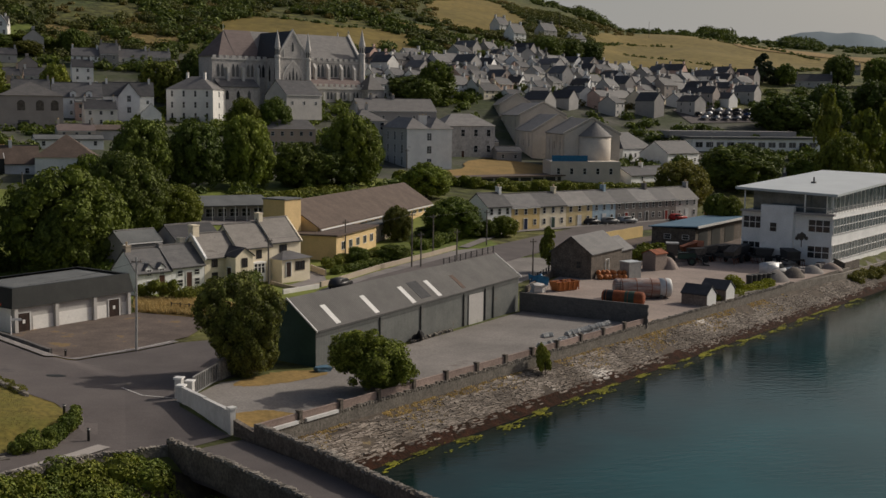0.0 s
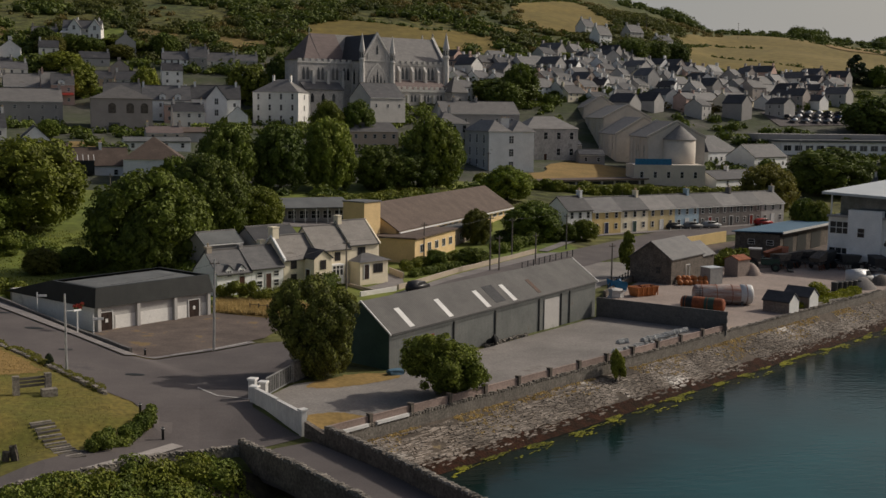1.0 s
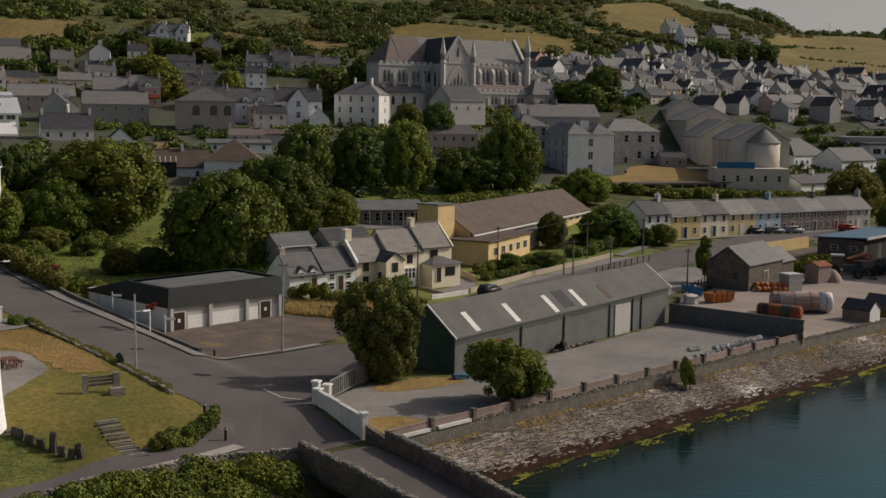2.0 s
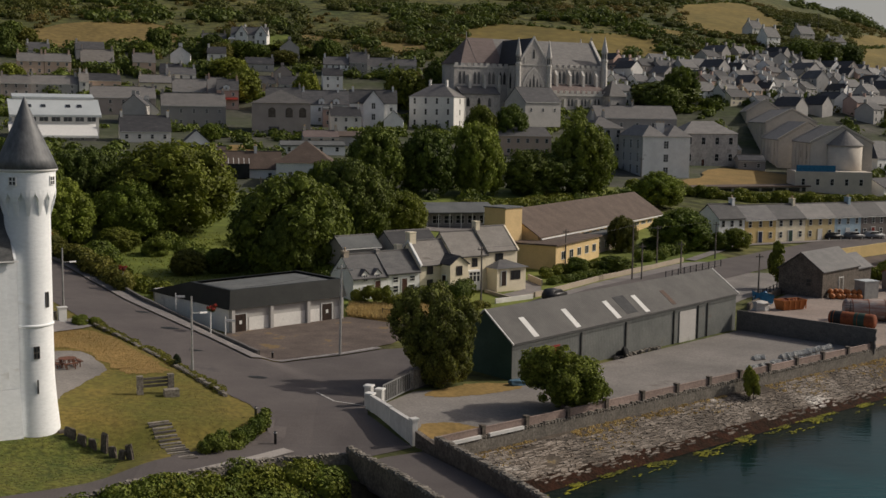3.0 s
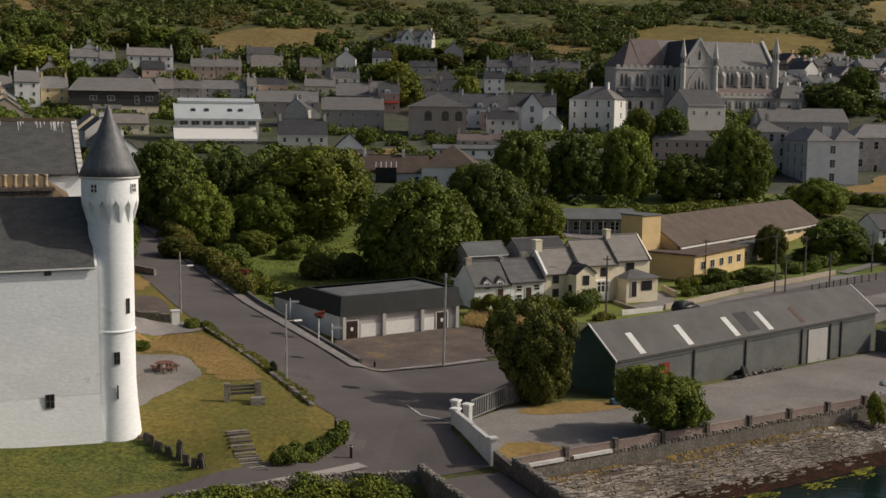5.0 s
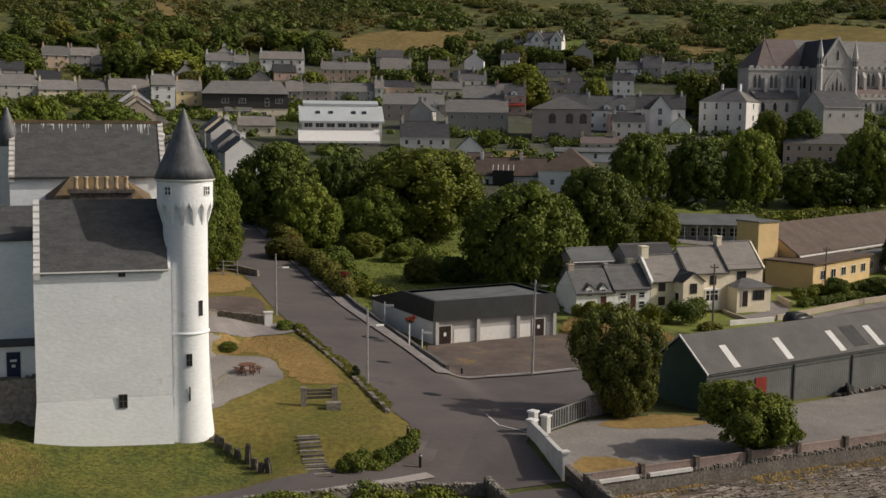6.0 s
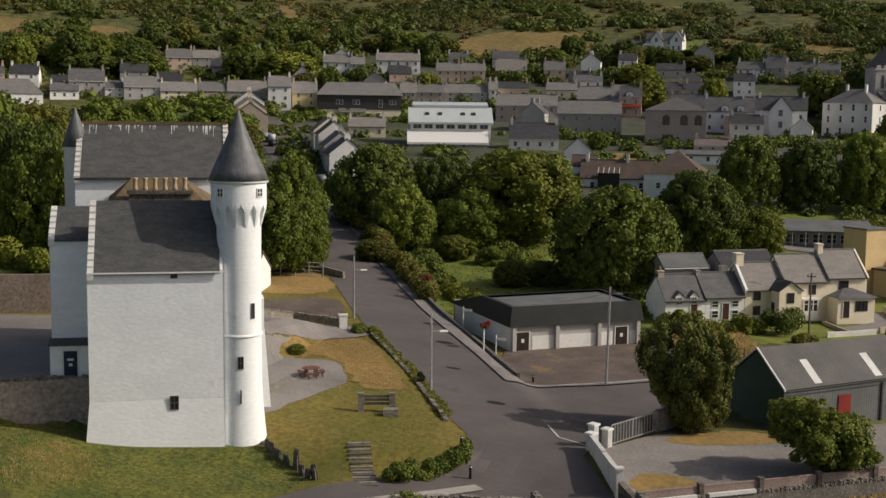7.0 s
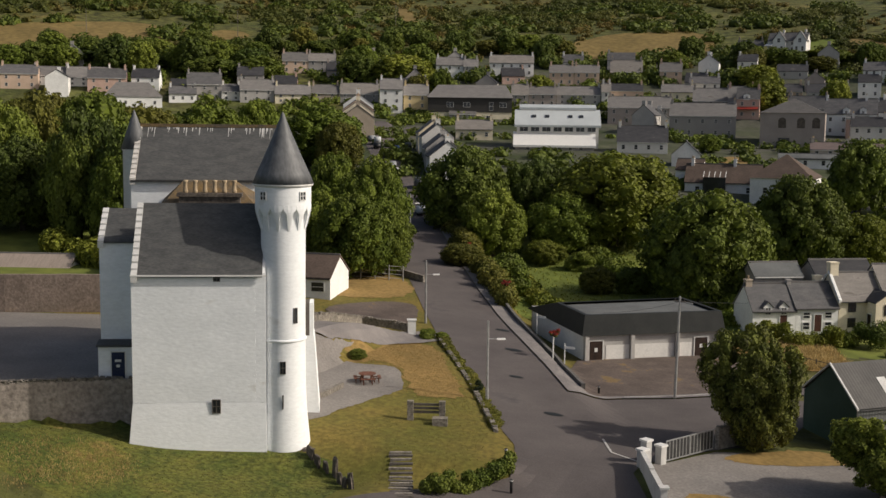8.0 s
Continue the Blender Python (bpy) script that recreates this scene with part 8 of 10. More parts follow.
def cloud_mesh(name, rng, centres, radii, count, size, material, flat=0.85, core=0.78):
    v1, f1 = leaf_cloud(rng, centres, radii, count, size, flat=flat)
    v2, f2 = cores(centres, radii, core, flat)
    me = bpy.data.meshes.new(name)
    me.from_pydata(np.concatenate([v1, v2]).tolist(), [], f1.tolist() + (f2 + len(v1)).tolist())
    me.materials.append(material)
    return me


def crown_blobs(rng, shape):
    n = {"bush": 30, "tall": 26, "cone": 22, "wind": 190, "slim": 16}.get(shape, 0)
    c, r = [], []
    if shape in ("round", "gate"):
        # a full dome: leaf masses set evenly over an uneven rounded body
        lobes = 84 if shape == "round" else 110
        bumps = rng.normal(size=(5, 3))
        bumps /= np.linalg.norm(bumps, axis=1, keepdims=True)
        for i in range(lobes):
            z = 1 - 1.78 * (i + 0.5) / lobes
            t = i * 2.39996 + rng.uniform(-0.3, 0.3)
            k = math.sqrt(max(0.0, 1 - z * z))
            d = np.array([math.cos(t) * k, math.sin(t) * k, z])
            swell = 0.93 + 0.13 * float(np.max(np.clip(bumps @ d, 0, 1) ** 3)) + rng.normal() * (0.045 if shape == "round" else 0.075)
            if shape == "gate":
                waist = (0.56 + 0.50 * min(1.0, max(0.0, (z + 0.9) / 1.25))) * (1.0 + 0.34 * max(0.0, z))
                c.append((d[0] * 0.385 * swell * waist - 0.13 * (z + 0.25) + 0.03, d[1] * 0.385 * swell * waist, 0.50 + (z - 0.10 * max(0.0, z) ** 2) * 0.45 * swell))
                r.append(rng.uniform(0.06, 0.10))
            else:
                c.append((d[0] * 0.39 * swell, d[1] * 0.39 * swell, 0.50 + z * 0.37 * swell))
                r.append(rng.uniform(0.075, 0.125))
        for i in range(26):
            d = rng.normal(size=3)
            d *= rng.uniform(0.0, 1.0) / np.linalg.norm(d)
            c.append((d[0] * 0.24, d[1] * 0.24, 0.48 + d[2] * 0.26))
            r.append(rng.uniform(0.13, 0.17))
        return np.array(c), np.array(r)
    if shape == "wind":
        for i in range(16):
            x = rng.uniform(-0.3, 0.3)
            c.append((x, rng.uniform(-0.2, 0.2), 0.46 - 0.42 * x + rng.normal() * 0.10))
            r.append(rng.uniform(0.12, 0.17))
    for i in range(n):
        while True:
            p = rng.uniform(-1, 1, 3)
            if p @ p < 1:
                break
        p = p / max(0.35, np.linalg.norm(p)) * rng.uniform(0.55, 1.0)
        if shape == "bush":
            q, rad = (p[0] * 0.36, p[1] * 0.36, 0.42 + p[2] * 0.34), rng.uniform(0.11, 0.19)
        elif shape == "tall":
            q, rad = (p[0] * 0.30, p[1] * 0.30, 0.55 + p[2] * 0.40), rng.uniform(0.10, 0.17)
        elif shape == "slim":
            q, rad = (p[0] * 0.30, p[1] * 0.30, 0.6 + p[2] * 0.36), rng.uniform(0.12, 0.18)
        elif shape == "cone":
            z = rng.uniform(0.06, 0.95)
            k = (1 - z) * 0.44
            t = rng.uniform(0, 6.283)
            q, rad = (math.cos(t) * k, math.sin(t) * k, z), 0.08 + 0.10 * (1 - z)
        else:
            x = p[0] * 0.46
            q, rad = (x, p[1] * 0.36, 0.46 + p[2] * (0.34 - 0.36 * abs(x + 0.1)) - 0.42 * x), rng.uniform(0.03, 0.062)
        c.append(q)
        r.append(rad)
    return np.array(c), np.array(r)


def trunk_mesh(rng, shape):
    bm = bmesh.new()
    bm_tube(bm, (0, 0, -0.06), (0.01, 0.0, 0.18), 0.035, 0.026, 8)
    bm_tube(bm, (0.01, 0, 0.17), (0.0, 0.015, 0.55), 0.026, 0.012, 7)
    for i in range(6):
        t = rng.uniform(0, 6.283)
        z = rng.uniform(0.16, 0.42)
        bm_tube(bm, (0.005, 0, z), (math.cos(t) * 0.26, math.sin(t) * 0.26, z + rng.uniform(0.15, 0.3)), 0.014, 0.004, 5)
    return mesh_of("trunk", bm, M_BARK)


TREE_KIND = {
    "oak": ("round", L_OAK, 11000, 0.0185, "broad leafy tree with mid-green crown"), "dark": ("round", L_DARK, 11000, 0.0185, "broad tree with dense dark green crown"),
    "light": ("round", L_LIGHT, 11000, 0.0185, "spreading tree with light green crown"), "olive": ("round", L_OLIVE, 9500, 0.0185, "tree with thin olive-green crown"),
    "hedge": ("bush", L_HEDGE, 5200, 0.028, "rounded green bush, dense to the ground"), "tall": ("tall", L_LIGHT, 6000, 0.022, "tall narrow light green tree"),
    "slim": ("slim", L_LIGHT, 1500, 0.05, "slender young green tree"), "conifer": ("cone", L_CONIFER, 3200, 0.03, "dark green conifer with dense needles"),
    "wallshrub": ("slim", L_LIGHT, 1300, 0.04, "straggling shrub growing against the sea wall"),
    "gate": ("gate", L_GATE, 21000, 0.0145, "dense broad-leaved tree beside the gate"), "wind": ("wind", L_WIND, 15000, 0.0165, "windswept leafy tree inside the sea wall"),
}
TREE_MESH = {}
TREE_COUNT = {}


def tree(x, y, h, w, kind):
    shape, leaf, count, size, label = TREE_KIND[kind]
    i = TREE_COUNT.get(kind, 0)
    TREE_COUNT[kind] = i + 1
    dist = math.hypot(x - 5, y + 90)
    far = 2 if dist > 330 else 1 if dist > 205 else 0
    key = (kind, i % (1 if kind in ("gate", "wind") else 3), far)
    if key not in TREE_MESH:
        rng = np.random.default_rng(hash_of(kind) + 7 * key[1])
        c, r = crown_blobs(rng, shape)
        TREE_MESH[key] = (cloud_mesh("crown", rng, c, r, (count, count * 3 // 5, count // 4)[far], size * (1, 1.25, 1.8)[far], leaf), trunk_mesh(rng, shape))
    crown, trunk = TREE_MESH[key]
    ob = thing("bush" if shape == "bush" else "tree", Matrix.Translation((x, y, gz(x, y) - (0.12 * h if kind not in ("gate", "slim") else 0.9 if kind == "gate" else 0.3))) @ pose(0, 0, 0, 0, 0, 30 if kind == "wind" else (i * 77) % 360) @ Matrix.Diagonal((w * 1.12, w * 1.12, h * 1.12, 1)),
               label, "bush" if shape == "bush" else "tree", "bushes" if shape == "bush" else "trees")
    share("crown", crown, ob, Matrix.Identity(4))
    if shape != "bush":
        share("trunk", trunk, ob, Matrix.Identity(4))
    return ob


def hash_of(word):
    return sum(ord(ch) * (k + 3) for k, ch in enumerate(word))


def hedge(name, pts, width, height, size, per_m, material, label, category="hedge", lift=0.0):
    """A hedge or shrub belt along a line: rounded swells of leaf clumps."""
    rng = np.random.default_rng(hash_of(label))
    c, r = [], []
    total = 0
    for (x0, y0), (x1, y1) in zip(pts, pts[1:]):
        length = math.hypot(x1 - x0, y1 - y0)
        total += length
        n = max(2, int(length / (width * 0.3)))
        for i in range(n):
            t = (i + rng.uniform(0, 1)) / n
            off = rng.uniform(-0.3, 0.3) * width
            x, y = x0 + (x1 - x0) * t - (y1 - y0) / length * off, y0 + (y1 - y0) * t + (x1 - x0) / length * off
            rr = width * rng.uniform(0.32, 0.5)
            c.append((x, y, gz(x, y) + lift + height * rng.uniform(0.35, 0.95) - rr * 0.6))
            r.append(rr)
    me = cloud_mesh(name, rng, c, r, int(total * per_m), size, material, flat=min(1.0, height / width))
    return tagged(new(name, me), label, category)


# by the yard and the garden
tree(6.3, 9.1, 8.9, 6.7, "gate")
tree(16.4, 1.5, 7.2, 7.9, "wind")
# round the castle
tree(-132.9, 80.3, 20.0, 12.1, "olive")
tree(-126.8, 88.6, 19.1, 15.4, "oak")
tree(-127.1, 105.0, 16.2, 14.3, "olive")
tree(-122.6, 118.1, 16.9, 16.1, "oak")
tree(-121.6, 135.1, 15.7, 9.8, "oak")
tree(-122.8, 62.9, 19.0, 11.8, "oak")
tree(-113.0, 146.8, 14.5, 17.6, "oak")
tree(-103.6, 137.9, 11.3, 9.6, "olive")
tree(-97.2, 54.3, 20.2, 10.4, "dark")
tree(-88.8, 53.7, 19.0, 10.9, "dark")
tree(-81.3, 50.6, 17.3, 8.5, "oak")
tree(-97.6, 52.6, 18.7, 9.4, "dark")
tree(-86.8, 49.8, 14.8, 9.1, "oak")
tree(-78.9, 51.3, 13.9, 7.7, "oak")
tree(-61.9, 63.5, 15.3, 7.9, "oak")
tree(-53.5, 59.6, 14.9, 9.1, "oak")
tree(-51.0, 49.7, 11.5, 9.2, "oak")
tree(-58.2, 54.1, 10.8, 7.4, "oak")
tree(-48.3, 53.2, 10.0, 6.1, "oak")
tree(-136.8, 80.0, 18.2, 12.5, "oak")
tree(-139.5, 91.3, 19.2, 14.0, "olive")
tree(-134.6, 98.0, 18.0, 13.0, "oak")
tree(-112, 56, 15.0, 14.0, "dark")
tree(-104, 64, 14.0, 12.0, "oak")
tree(-118, 48, 14.0, 12.0, "oak")
# along the right of the street and in the field
tree(-55.9, 96.0, 16.0, 13.8, "dark")
tree(-47.2, 104.4, 13.5, 10.3, "dark")
tree(-32.6, 102.3, 15.4, 18.9, "light")
tree(-47.1, 86.8, 10.7, 9.5, "oak")
tree(-38.0, 93.2, 9.6, 10.5, "oak")
tree(-11.2, 72.5, 15.7, 15.7, "oak")
tree(-11.2, 68.1, 10.6, 7.8, "dark")
tree(-3.4, 99.2, 15.1, 12.0, "dark")
tree(4.6, 104.0, 9.0, 9.0, "light")
tree(-36.4, 65.4, 6.8, 6.8, "hedge")
tree(-25.6, 71.5, 3.9, 4.9, "olive")
tree(-21.4, 73.4, 4.5, 4.9, "hedge")
tree(-44.6, 68.7, 3.1, 5.5, "olive")
tree(-38.2, 85.8, 3.8, 5.9, "light")
tree(-50.7, 89.1, 2.6, 4.4, "hedge")
tree(-32.3, 84.1, 3.7, 4.1, "hedge")
tree(-60.4, 82.7, 2.6, 4.4, "hedge")
# behind the school and the bungalow
tree(0.4, 145.4, 14.9, 11.4, "dark")
tree(11.3, 150.8, 14.5, 11.7, "dark")
tree(21.9, 154.8, 16.2, 10.6, "oak")
tree(33.8, 158.7, 10.4, 11.2, "dark")
tree(45.7, 162.6, 16.9, 12.6, "oak")
tree(39.2, 160.5, 9.6, 13.9, "dark")
tree(60.2, 152.5, 8.2, 10.1, "oak")
tree(-9.4, 130.0, 9.3, 6.4, "oak")
tree(29.4, 229.9, 13.6, 8.4, "light")
tree(37.7, 232.2, 13.5, 9.9, "oak")
tree(101.8, 323.2, 8.7, 24.5, "dark")
tree(99.9, 313.1, 10.2, 13.4, "dark")
# near the quay road
tree(54.3, 110.0, 7.8, 10.1, "oak")
tree(61.2, 109.8, 3.9, 4.1, "hedge")
tree(64.3, 110.8, 4.2, 4.9, "light")
tree(31.2, 82.3, 3.2, 3.8, "hedge")
tree(37.2, 84.2, 3.2, 5.3, "hedge")
tree(42.8, 105.3, 6.7, 4.8, "olive")
tree(50.2, 109.1, 2.5, 7.4, "hedge")
tree(35.8, 157.4, 2.0, 6.6, "olive")
tree(58.1, 70.7, 5.9, 3.2, "slim")
tree(153.4, 183.8, 13.0, 20.1, "dark")
tree(154.6, 186.6, 5.2, 7.5, "oak")
tree(180.0, 197.4, 7.9, 9.5, "oak")
tree(120.3, 151.0, 11.8, 12.3, "olive")
tree(187.1, 194.9, 26.1, 11.1, "tall")
tree(190.8, 183.6, 22.5, 11.9, "tall")
tree(173.2, 167.6, 19.0, 11.5, "light")
tree(203.1, 190.6, 25.6, 9.5, "tall")
tree(118.8, 130.6, 7.9, 6.0, "hedge")
tree(112.1, 113.8, 7.9, 5.6, "light")
tree(288.7, 405.9, 13.4, 16.1, "conifer")
tree(296.4, 398.5, 10.9, 9.3, "oak")
tree(323.1, 396.4, 15.3, 13.4, "dark")
tree(340.9, 391.5, 13.9, 12.9, "oak")
tree(229.2, 287.2, 14.3, 22.6, "dark")
tree(249.9, 291.9, 17.4, 16.9, "dark")
tree(272.3, 296.2, 17.9, 17.2, "dark")
tree(183, 413, 12.0, 14.6, "dark")
tree(196, 420, 11.0, 13, "dark")
tree(210, 428, 11.0, 12.3, "dark")
tree(123.0, 389.0, 4.7, 14.4, "oak")
tree(144.8, 403.8, 4.3, 14.9, "oak")
tree(107.1, 320.7, 15.2, 12.4, "oak")
tree(-40.8, 387.2, 2.7, 13.8, "light")
tree(-52.4, 336.6, 7.6, 12.4, "light")
tree(-23.0, 307.8, 11.1, 8.6, "light")
tree(23.0, 324.8, 14.9, 11.9, "dark")
tree(10.0, 309.2, 14.3, 13.4, "light")
tree(-45.0, 306.8, 10.5, 12.4, "light")
tree(-183.1, 288.7, 10.9, 12.1, "dark")
tree(-214.1, 274.4, 8.9, 16.1, "oak")
tree(-168.4, 295.4, 11.6, 20.1, "light")
tree(-147.2, 283.2, 11.9, 7.7, "oak")
tree(-244.9, 271.1, 9.1, 10.3, "oak")
tree(-229.6, 267.2, 7.8, 18.1, "dark")
tree(-258.0, 265.1, 5.3, 18.5, "dark")
tree(-277.6, 256.0, 5.0, 20.6, "dark")
tree(-296.3, 247.4, 2.6, 20.6, "oak")
tree(-117.3, 297.1, 9.3, 8.6, "light")
tree(-43.9, 308.9, 11.5, 9.1, "light")
tree(-43.2, 221.0, 5.1, 5.7, "oak")
tree(-154.6, 279.8, 9.6, 8.6, "olive")
# the belt of trees behind the western houses
for x, y, h, w, kind in ((-288, 231, 9.5, 12, "oak"), (-283, 238, 10.5, 11, "dark"), (-276, 244, 9.5, 12, "oak"), (-260, 253, 14.2, 13, "dark"), (-252, 257, 13, 11, "oak"), (-238, 270, 14.2, 13, "dark"),
                         (-232, 276, 12, 10, "oak"), (-223, 282, 9.4, 13, "dark"), (-189, 303, 10, 12, "oak"), (-186, 311, 11.5, 11, "dark"), (-173, 318, 10.6, 12, "oak"), (-135, 348, 9.0, 8, "dark")):
    tree(x, y, h, w, kind)
# near hedges and shrubs
hedge("hedge", [(-11.1, -11.9), (-10.1, -10.5), (-9.0, -8.6), (-7.9, -7.1), (-7.3, -5.7)], 1.35, 1.3, 0.10, 800, L_HEDGE, "clipped green hedge at the lawn's corner")
for k in range(5):
    dx, dy = -0.55 * k * 1.5, -0.8 * k * 1.7
    hedge("roadside_shrubs", [(-1.2 + dx * 0.2, -14.0 + dy), (-7.0 + dx, -16.0 + dy), (-14.0 + dx, -22.2 + dy), (-22.0 + dx, -29.0 + dy)], 3.0, 2.2, 0.13, 620, (L_HEDGE, L_LIGHT, L_OAK, L_LIGHT, L_HEDGE)[k],
          ("overgrown ivy and shrubs below the roadside wall", "light green brambles on the bank", "leafy shrubs below the road", "bright nettles and brambles on the bank", "green shrubs at the foot of the bank")[k], "shrubs", -1.0 - 0.15 * k)
hedge("roadside_shrubs", [(1.0, -18.5), (-2.5, -23.5)], 3.6, 3.0, 0.13, 900, L_DARK, "dark ivy against the bridge wall", "shrubs", -0.8)
for sx, sy, sh, sw in ((35.3, 11.3, 3.3, 1.7), (35.8, 11.5, 2.4, 1.5)):
    tree(sx, sy, sh, sw, "wallshrub")
hedge("lawn_edging", [(-11.6, 1.6), (-18.2, 12.4), (-28.4, 27.4)], 1.15, 0.6, 0.075, 520, L_OLIVE, "low ragged planting along the lawn's edge", "planting")
hedge("garden_hedge", [(-2.0, 52.8), (3.6, 50.6), (8.0, 52.4)], 1.8, 2.4, 0.15, 420, L_LIGHT, "bright green garden hedge before the cottages")
hedge("garden_hedge", [(5.5, 54.6), (9.0, 55.0)], 2.2, 1.8, 0.15, 420, L_HEDGE, "overgrown shrubs before the cottages", "shrubs")
hedge("garden_hedge", [(9.6, 55.4), (13.0, 57.4)], 3.0, 3.0, 0.16, 380, L_DARK, "dark garden shrubs before the cottages", "shrubs")
hedge("garden_hedge", [(28.4, 76.0), (34, 81.5), (41, 89)], 2.6, 1.2, 0.15, 300, L_HEDGE, "garden shrubs before the school", "shrubs")
hedge("garden_hedge", [(19.0, 69.4), (20.4, 69.0)], 1.4, 0.9, 0.12, 420, L_OLIVE, "low garden shrubs by the cream house", "shrubs")
hedge("road_hedge", [(44.0, 94.5), (53.5, 106.5), (59.5, 112.5)], 2.4, 2.2, 0.18, 380, L_HEDGE, "clipped green hedge beside the quay road")
hedge("street_hedge", [(-28.5, 47.5), (-36.0, 59.0), (-46.5, 76.0), (-60, 99), (-72, 119)], 3.0, 2.6, 0.22, 300, L_OLIVE, "ragged hedge behind the street wall")
hedge("field_scrub", [(-24.0, 53.0), (-33.0, 66.0), (-44.0, 84.0)], 2.6, 1.6, 0.2, 420, L_LIGHT, "rough brambles in the field", "scrub")
hedge("field_scrub", [(-17.0, 76.0), (-28.0, 88.0), (-38.0, 100.0)], 5.0, 2.2, 0.26, 420, L_HEDGE, "rough green scrub in the field", "scrub")
hedge("field_scrub", [(-4.0, 60.0), (-6.0, 84.0), (-14.0, 104.0)], 6.0, 3.2, 0.28, 420, L_OAK, "tangled scrub below the trees", "scrub")
hedge("field_scrub", [(-2.0, 110.0), (14.0, 132.0), (40.0, 150.0)], 5.0, 2.6, 0.26, 360, L_LIGHT, "light green scrub behind the school", "scrub")
hedge("verge_bush", [(75.0, 46.0), (77.0, 47.4)], 2.6, 2.3, 0.16, 520, L_LIME, "bright yellow-green bush beside the sheds", "bush")
hedge("verge_scrub", [(69.4, 40.6), (77.0, 46.2), (84.6, 52.0)], 2.0, 1.0, 0.15, 420, L_LIME, "bright green weeds beside the sheds", "scrub")
hedge("verge_scrub", [(106, 64.5), (116, 72), (130, 82)], 2.4, 1.3, 0.2, 300, L_OLIVE, "olive scrub along the quay", "scrub")
hedge("terrace_scrub", [(58, 172), (84, 168), (118, 172), (134, 178)], 4.0, 2.6, 0.28, 300, L_LIGHT, "green scrub behind the terrace", "scrub")
hedge("terrace_scrub", [(84, 146), (104, 152), (126, 156)], 4.0, 2.4, 0.28, 300, L_OLIVE, "garden scrub behind the terrace", "scrub")
hedge("yard_scrub", [(76, 80), (84, 84)], 3.0, 2.4, 0.24, 380, L_LIGHT, "bright green bushes behind the barn", "bushes")
hedge("bank_scrub", [(-69, 6), (-62, 10), (-52, 17)], 2.4, 2.0, 0.2, 300, L_LIGHT, "green growth behind the court wall", "scrub")
hedge("garden_scrub", [(-60, 42), (-75, 38), (-96, 44)], 4.0, 3.4, 0.26, 380, L_LIGHT, "bright green scrub by the bungalow", "scrub")
hedge("garden_scrub", [(-50, 58), (-56, 70)], 3.5, 2.6, 0.24, 380, L_DARK, "dark hedge beside the street", "hedge")

# dry tufts on the stone bank
rng = np.random.default_rng(11)
c, r = [], []
while len(c) < 2400:
    a, off = rng.uniform(1, 100), 0.25 + 2.6 * rng.random() ** 1.5
    if noise.noise((a * 0.12, off * 0.2, 3.0)) < -0.12 + 0.16 * (off - 0.3):
        continue
    p = on_sea_wall(a, off)
    c.append((p.x, p.y, -1.95 - 0.52 * (off - 0.3)))
    r.append(rng.uniform(0.10, 0.26))
tagged(new("bank_tufts", cloud_mesh("bank_tufts", rng, c, r, 34000, 0.085, L_STRAW, flat=0.5)), "dry yellow tufts on the stone bank", "grass", "", "stuff")


# rough grass on the mound and thin tufts in the lawn
def grass_blades(name, spots, size, material, label, wide=0.5):
    rng = np.random.default_rng(len(spots))
    p = np.array(spots)
    k = len(p)
    t = rng.uniform(0, 6.283, k)
    lean = rng.normal(scale=0.4, size=(k, 2))
    h = size * rng.uniform(0.5, 1.4, k)
    w = h * wide
    side = np.stack([np.cos(t), np.sin(t), np.zeros(k)], 1) * w[:, None]
    up = np.stack([lean[:, 0] * h, lean[:, 1] * h, h], 1)
    low = p - np.array([0, 0, 0.03])
    v = np.stack([low - side, low + side, p + up], 1).reshape(-1, 3)
    me = bpy.data.meshes.new(name)
    me.from_pydata(v.tolist(), [], np.arange(k * 3).reshape(-1, 3).tolist())
    me.materials.append(material)
    return tagged(new(name, me), label, "grass", "", "stuff")


rng = np.random.default_rng(5)
spots = []
while len(spots) < 18000:
    x, y = rng.uniform(-58, -17), rng.uniform(-36, -9)
    if (x + 13.9) * 0.8 - (y + 13.6) * 0.75 > -1.5 or gz(x, y) > 3.9 or y > -10.5 - 0.15 * (x + 19):
        continue
    spots.append((x, y, gz(x, y)))
dry_spots = []
while len(dry_spots) < 5000:
    x, y = rng.uniform(-38.4, -27.2), rng.uniform(-28.3, -16.3)
    jx, jy = rng.normal(scale=0.5, size=2)
    if inside(x + jx, y + jy, [(-37.4, -22.6), (-35.2, -18.9), (-31.4, -17.3), (-28.2, -20.3), (-30.6, -25.0), (-32.7, -27.3)]) and noise.noise((x * 0.45, y * 0.45, 0)) + 0.5 * noise.noise((x * 1.3, y * 1.3, 4)) > rng.uniform(-0.5, 0.35):
        dry_spots.append((x, y, gz(x, y)))
grass_blades("mound_straw", dry_spots, 0.13, L_STRAW, "long dry straw on the castle mound", 0.16)
grass_blades("mound_grass", spots, 0.06, M_MOUND, "rough green and yellow grass on the castle mound")
spots = []
while len(spots) < 7000:
    x, y = rng.uniform(-34, -9), rng.uniform(-13, 26)
    if not inside(x, y, [(-11.8, 0.6), (-29.0, 26.0), (-33.0, 22.6), (-24.0, 10.0), (-19.5, 4.0), (-22.0, -8.0), (-16.4, -13.4), (-13.6, -11.2), (-10, -6.0)]):
        continue
    spots.append((x, y, gz(x, y) + 0.05))
grass_blades("lawn_tufts", spots, 0.035, M_LAWN, "short dry grass blades on the castle lawn")
spots = []
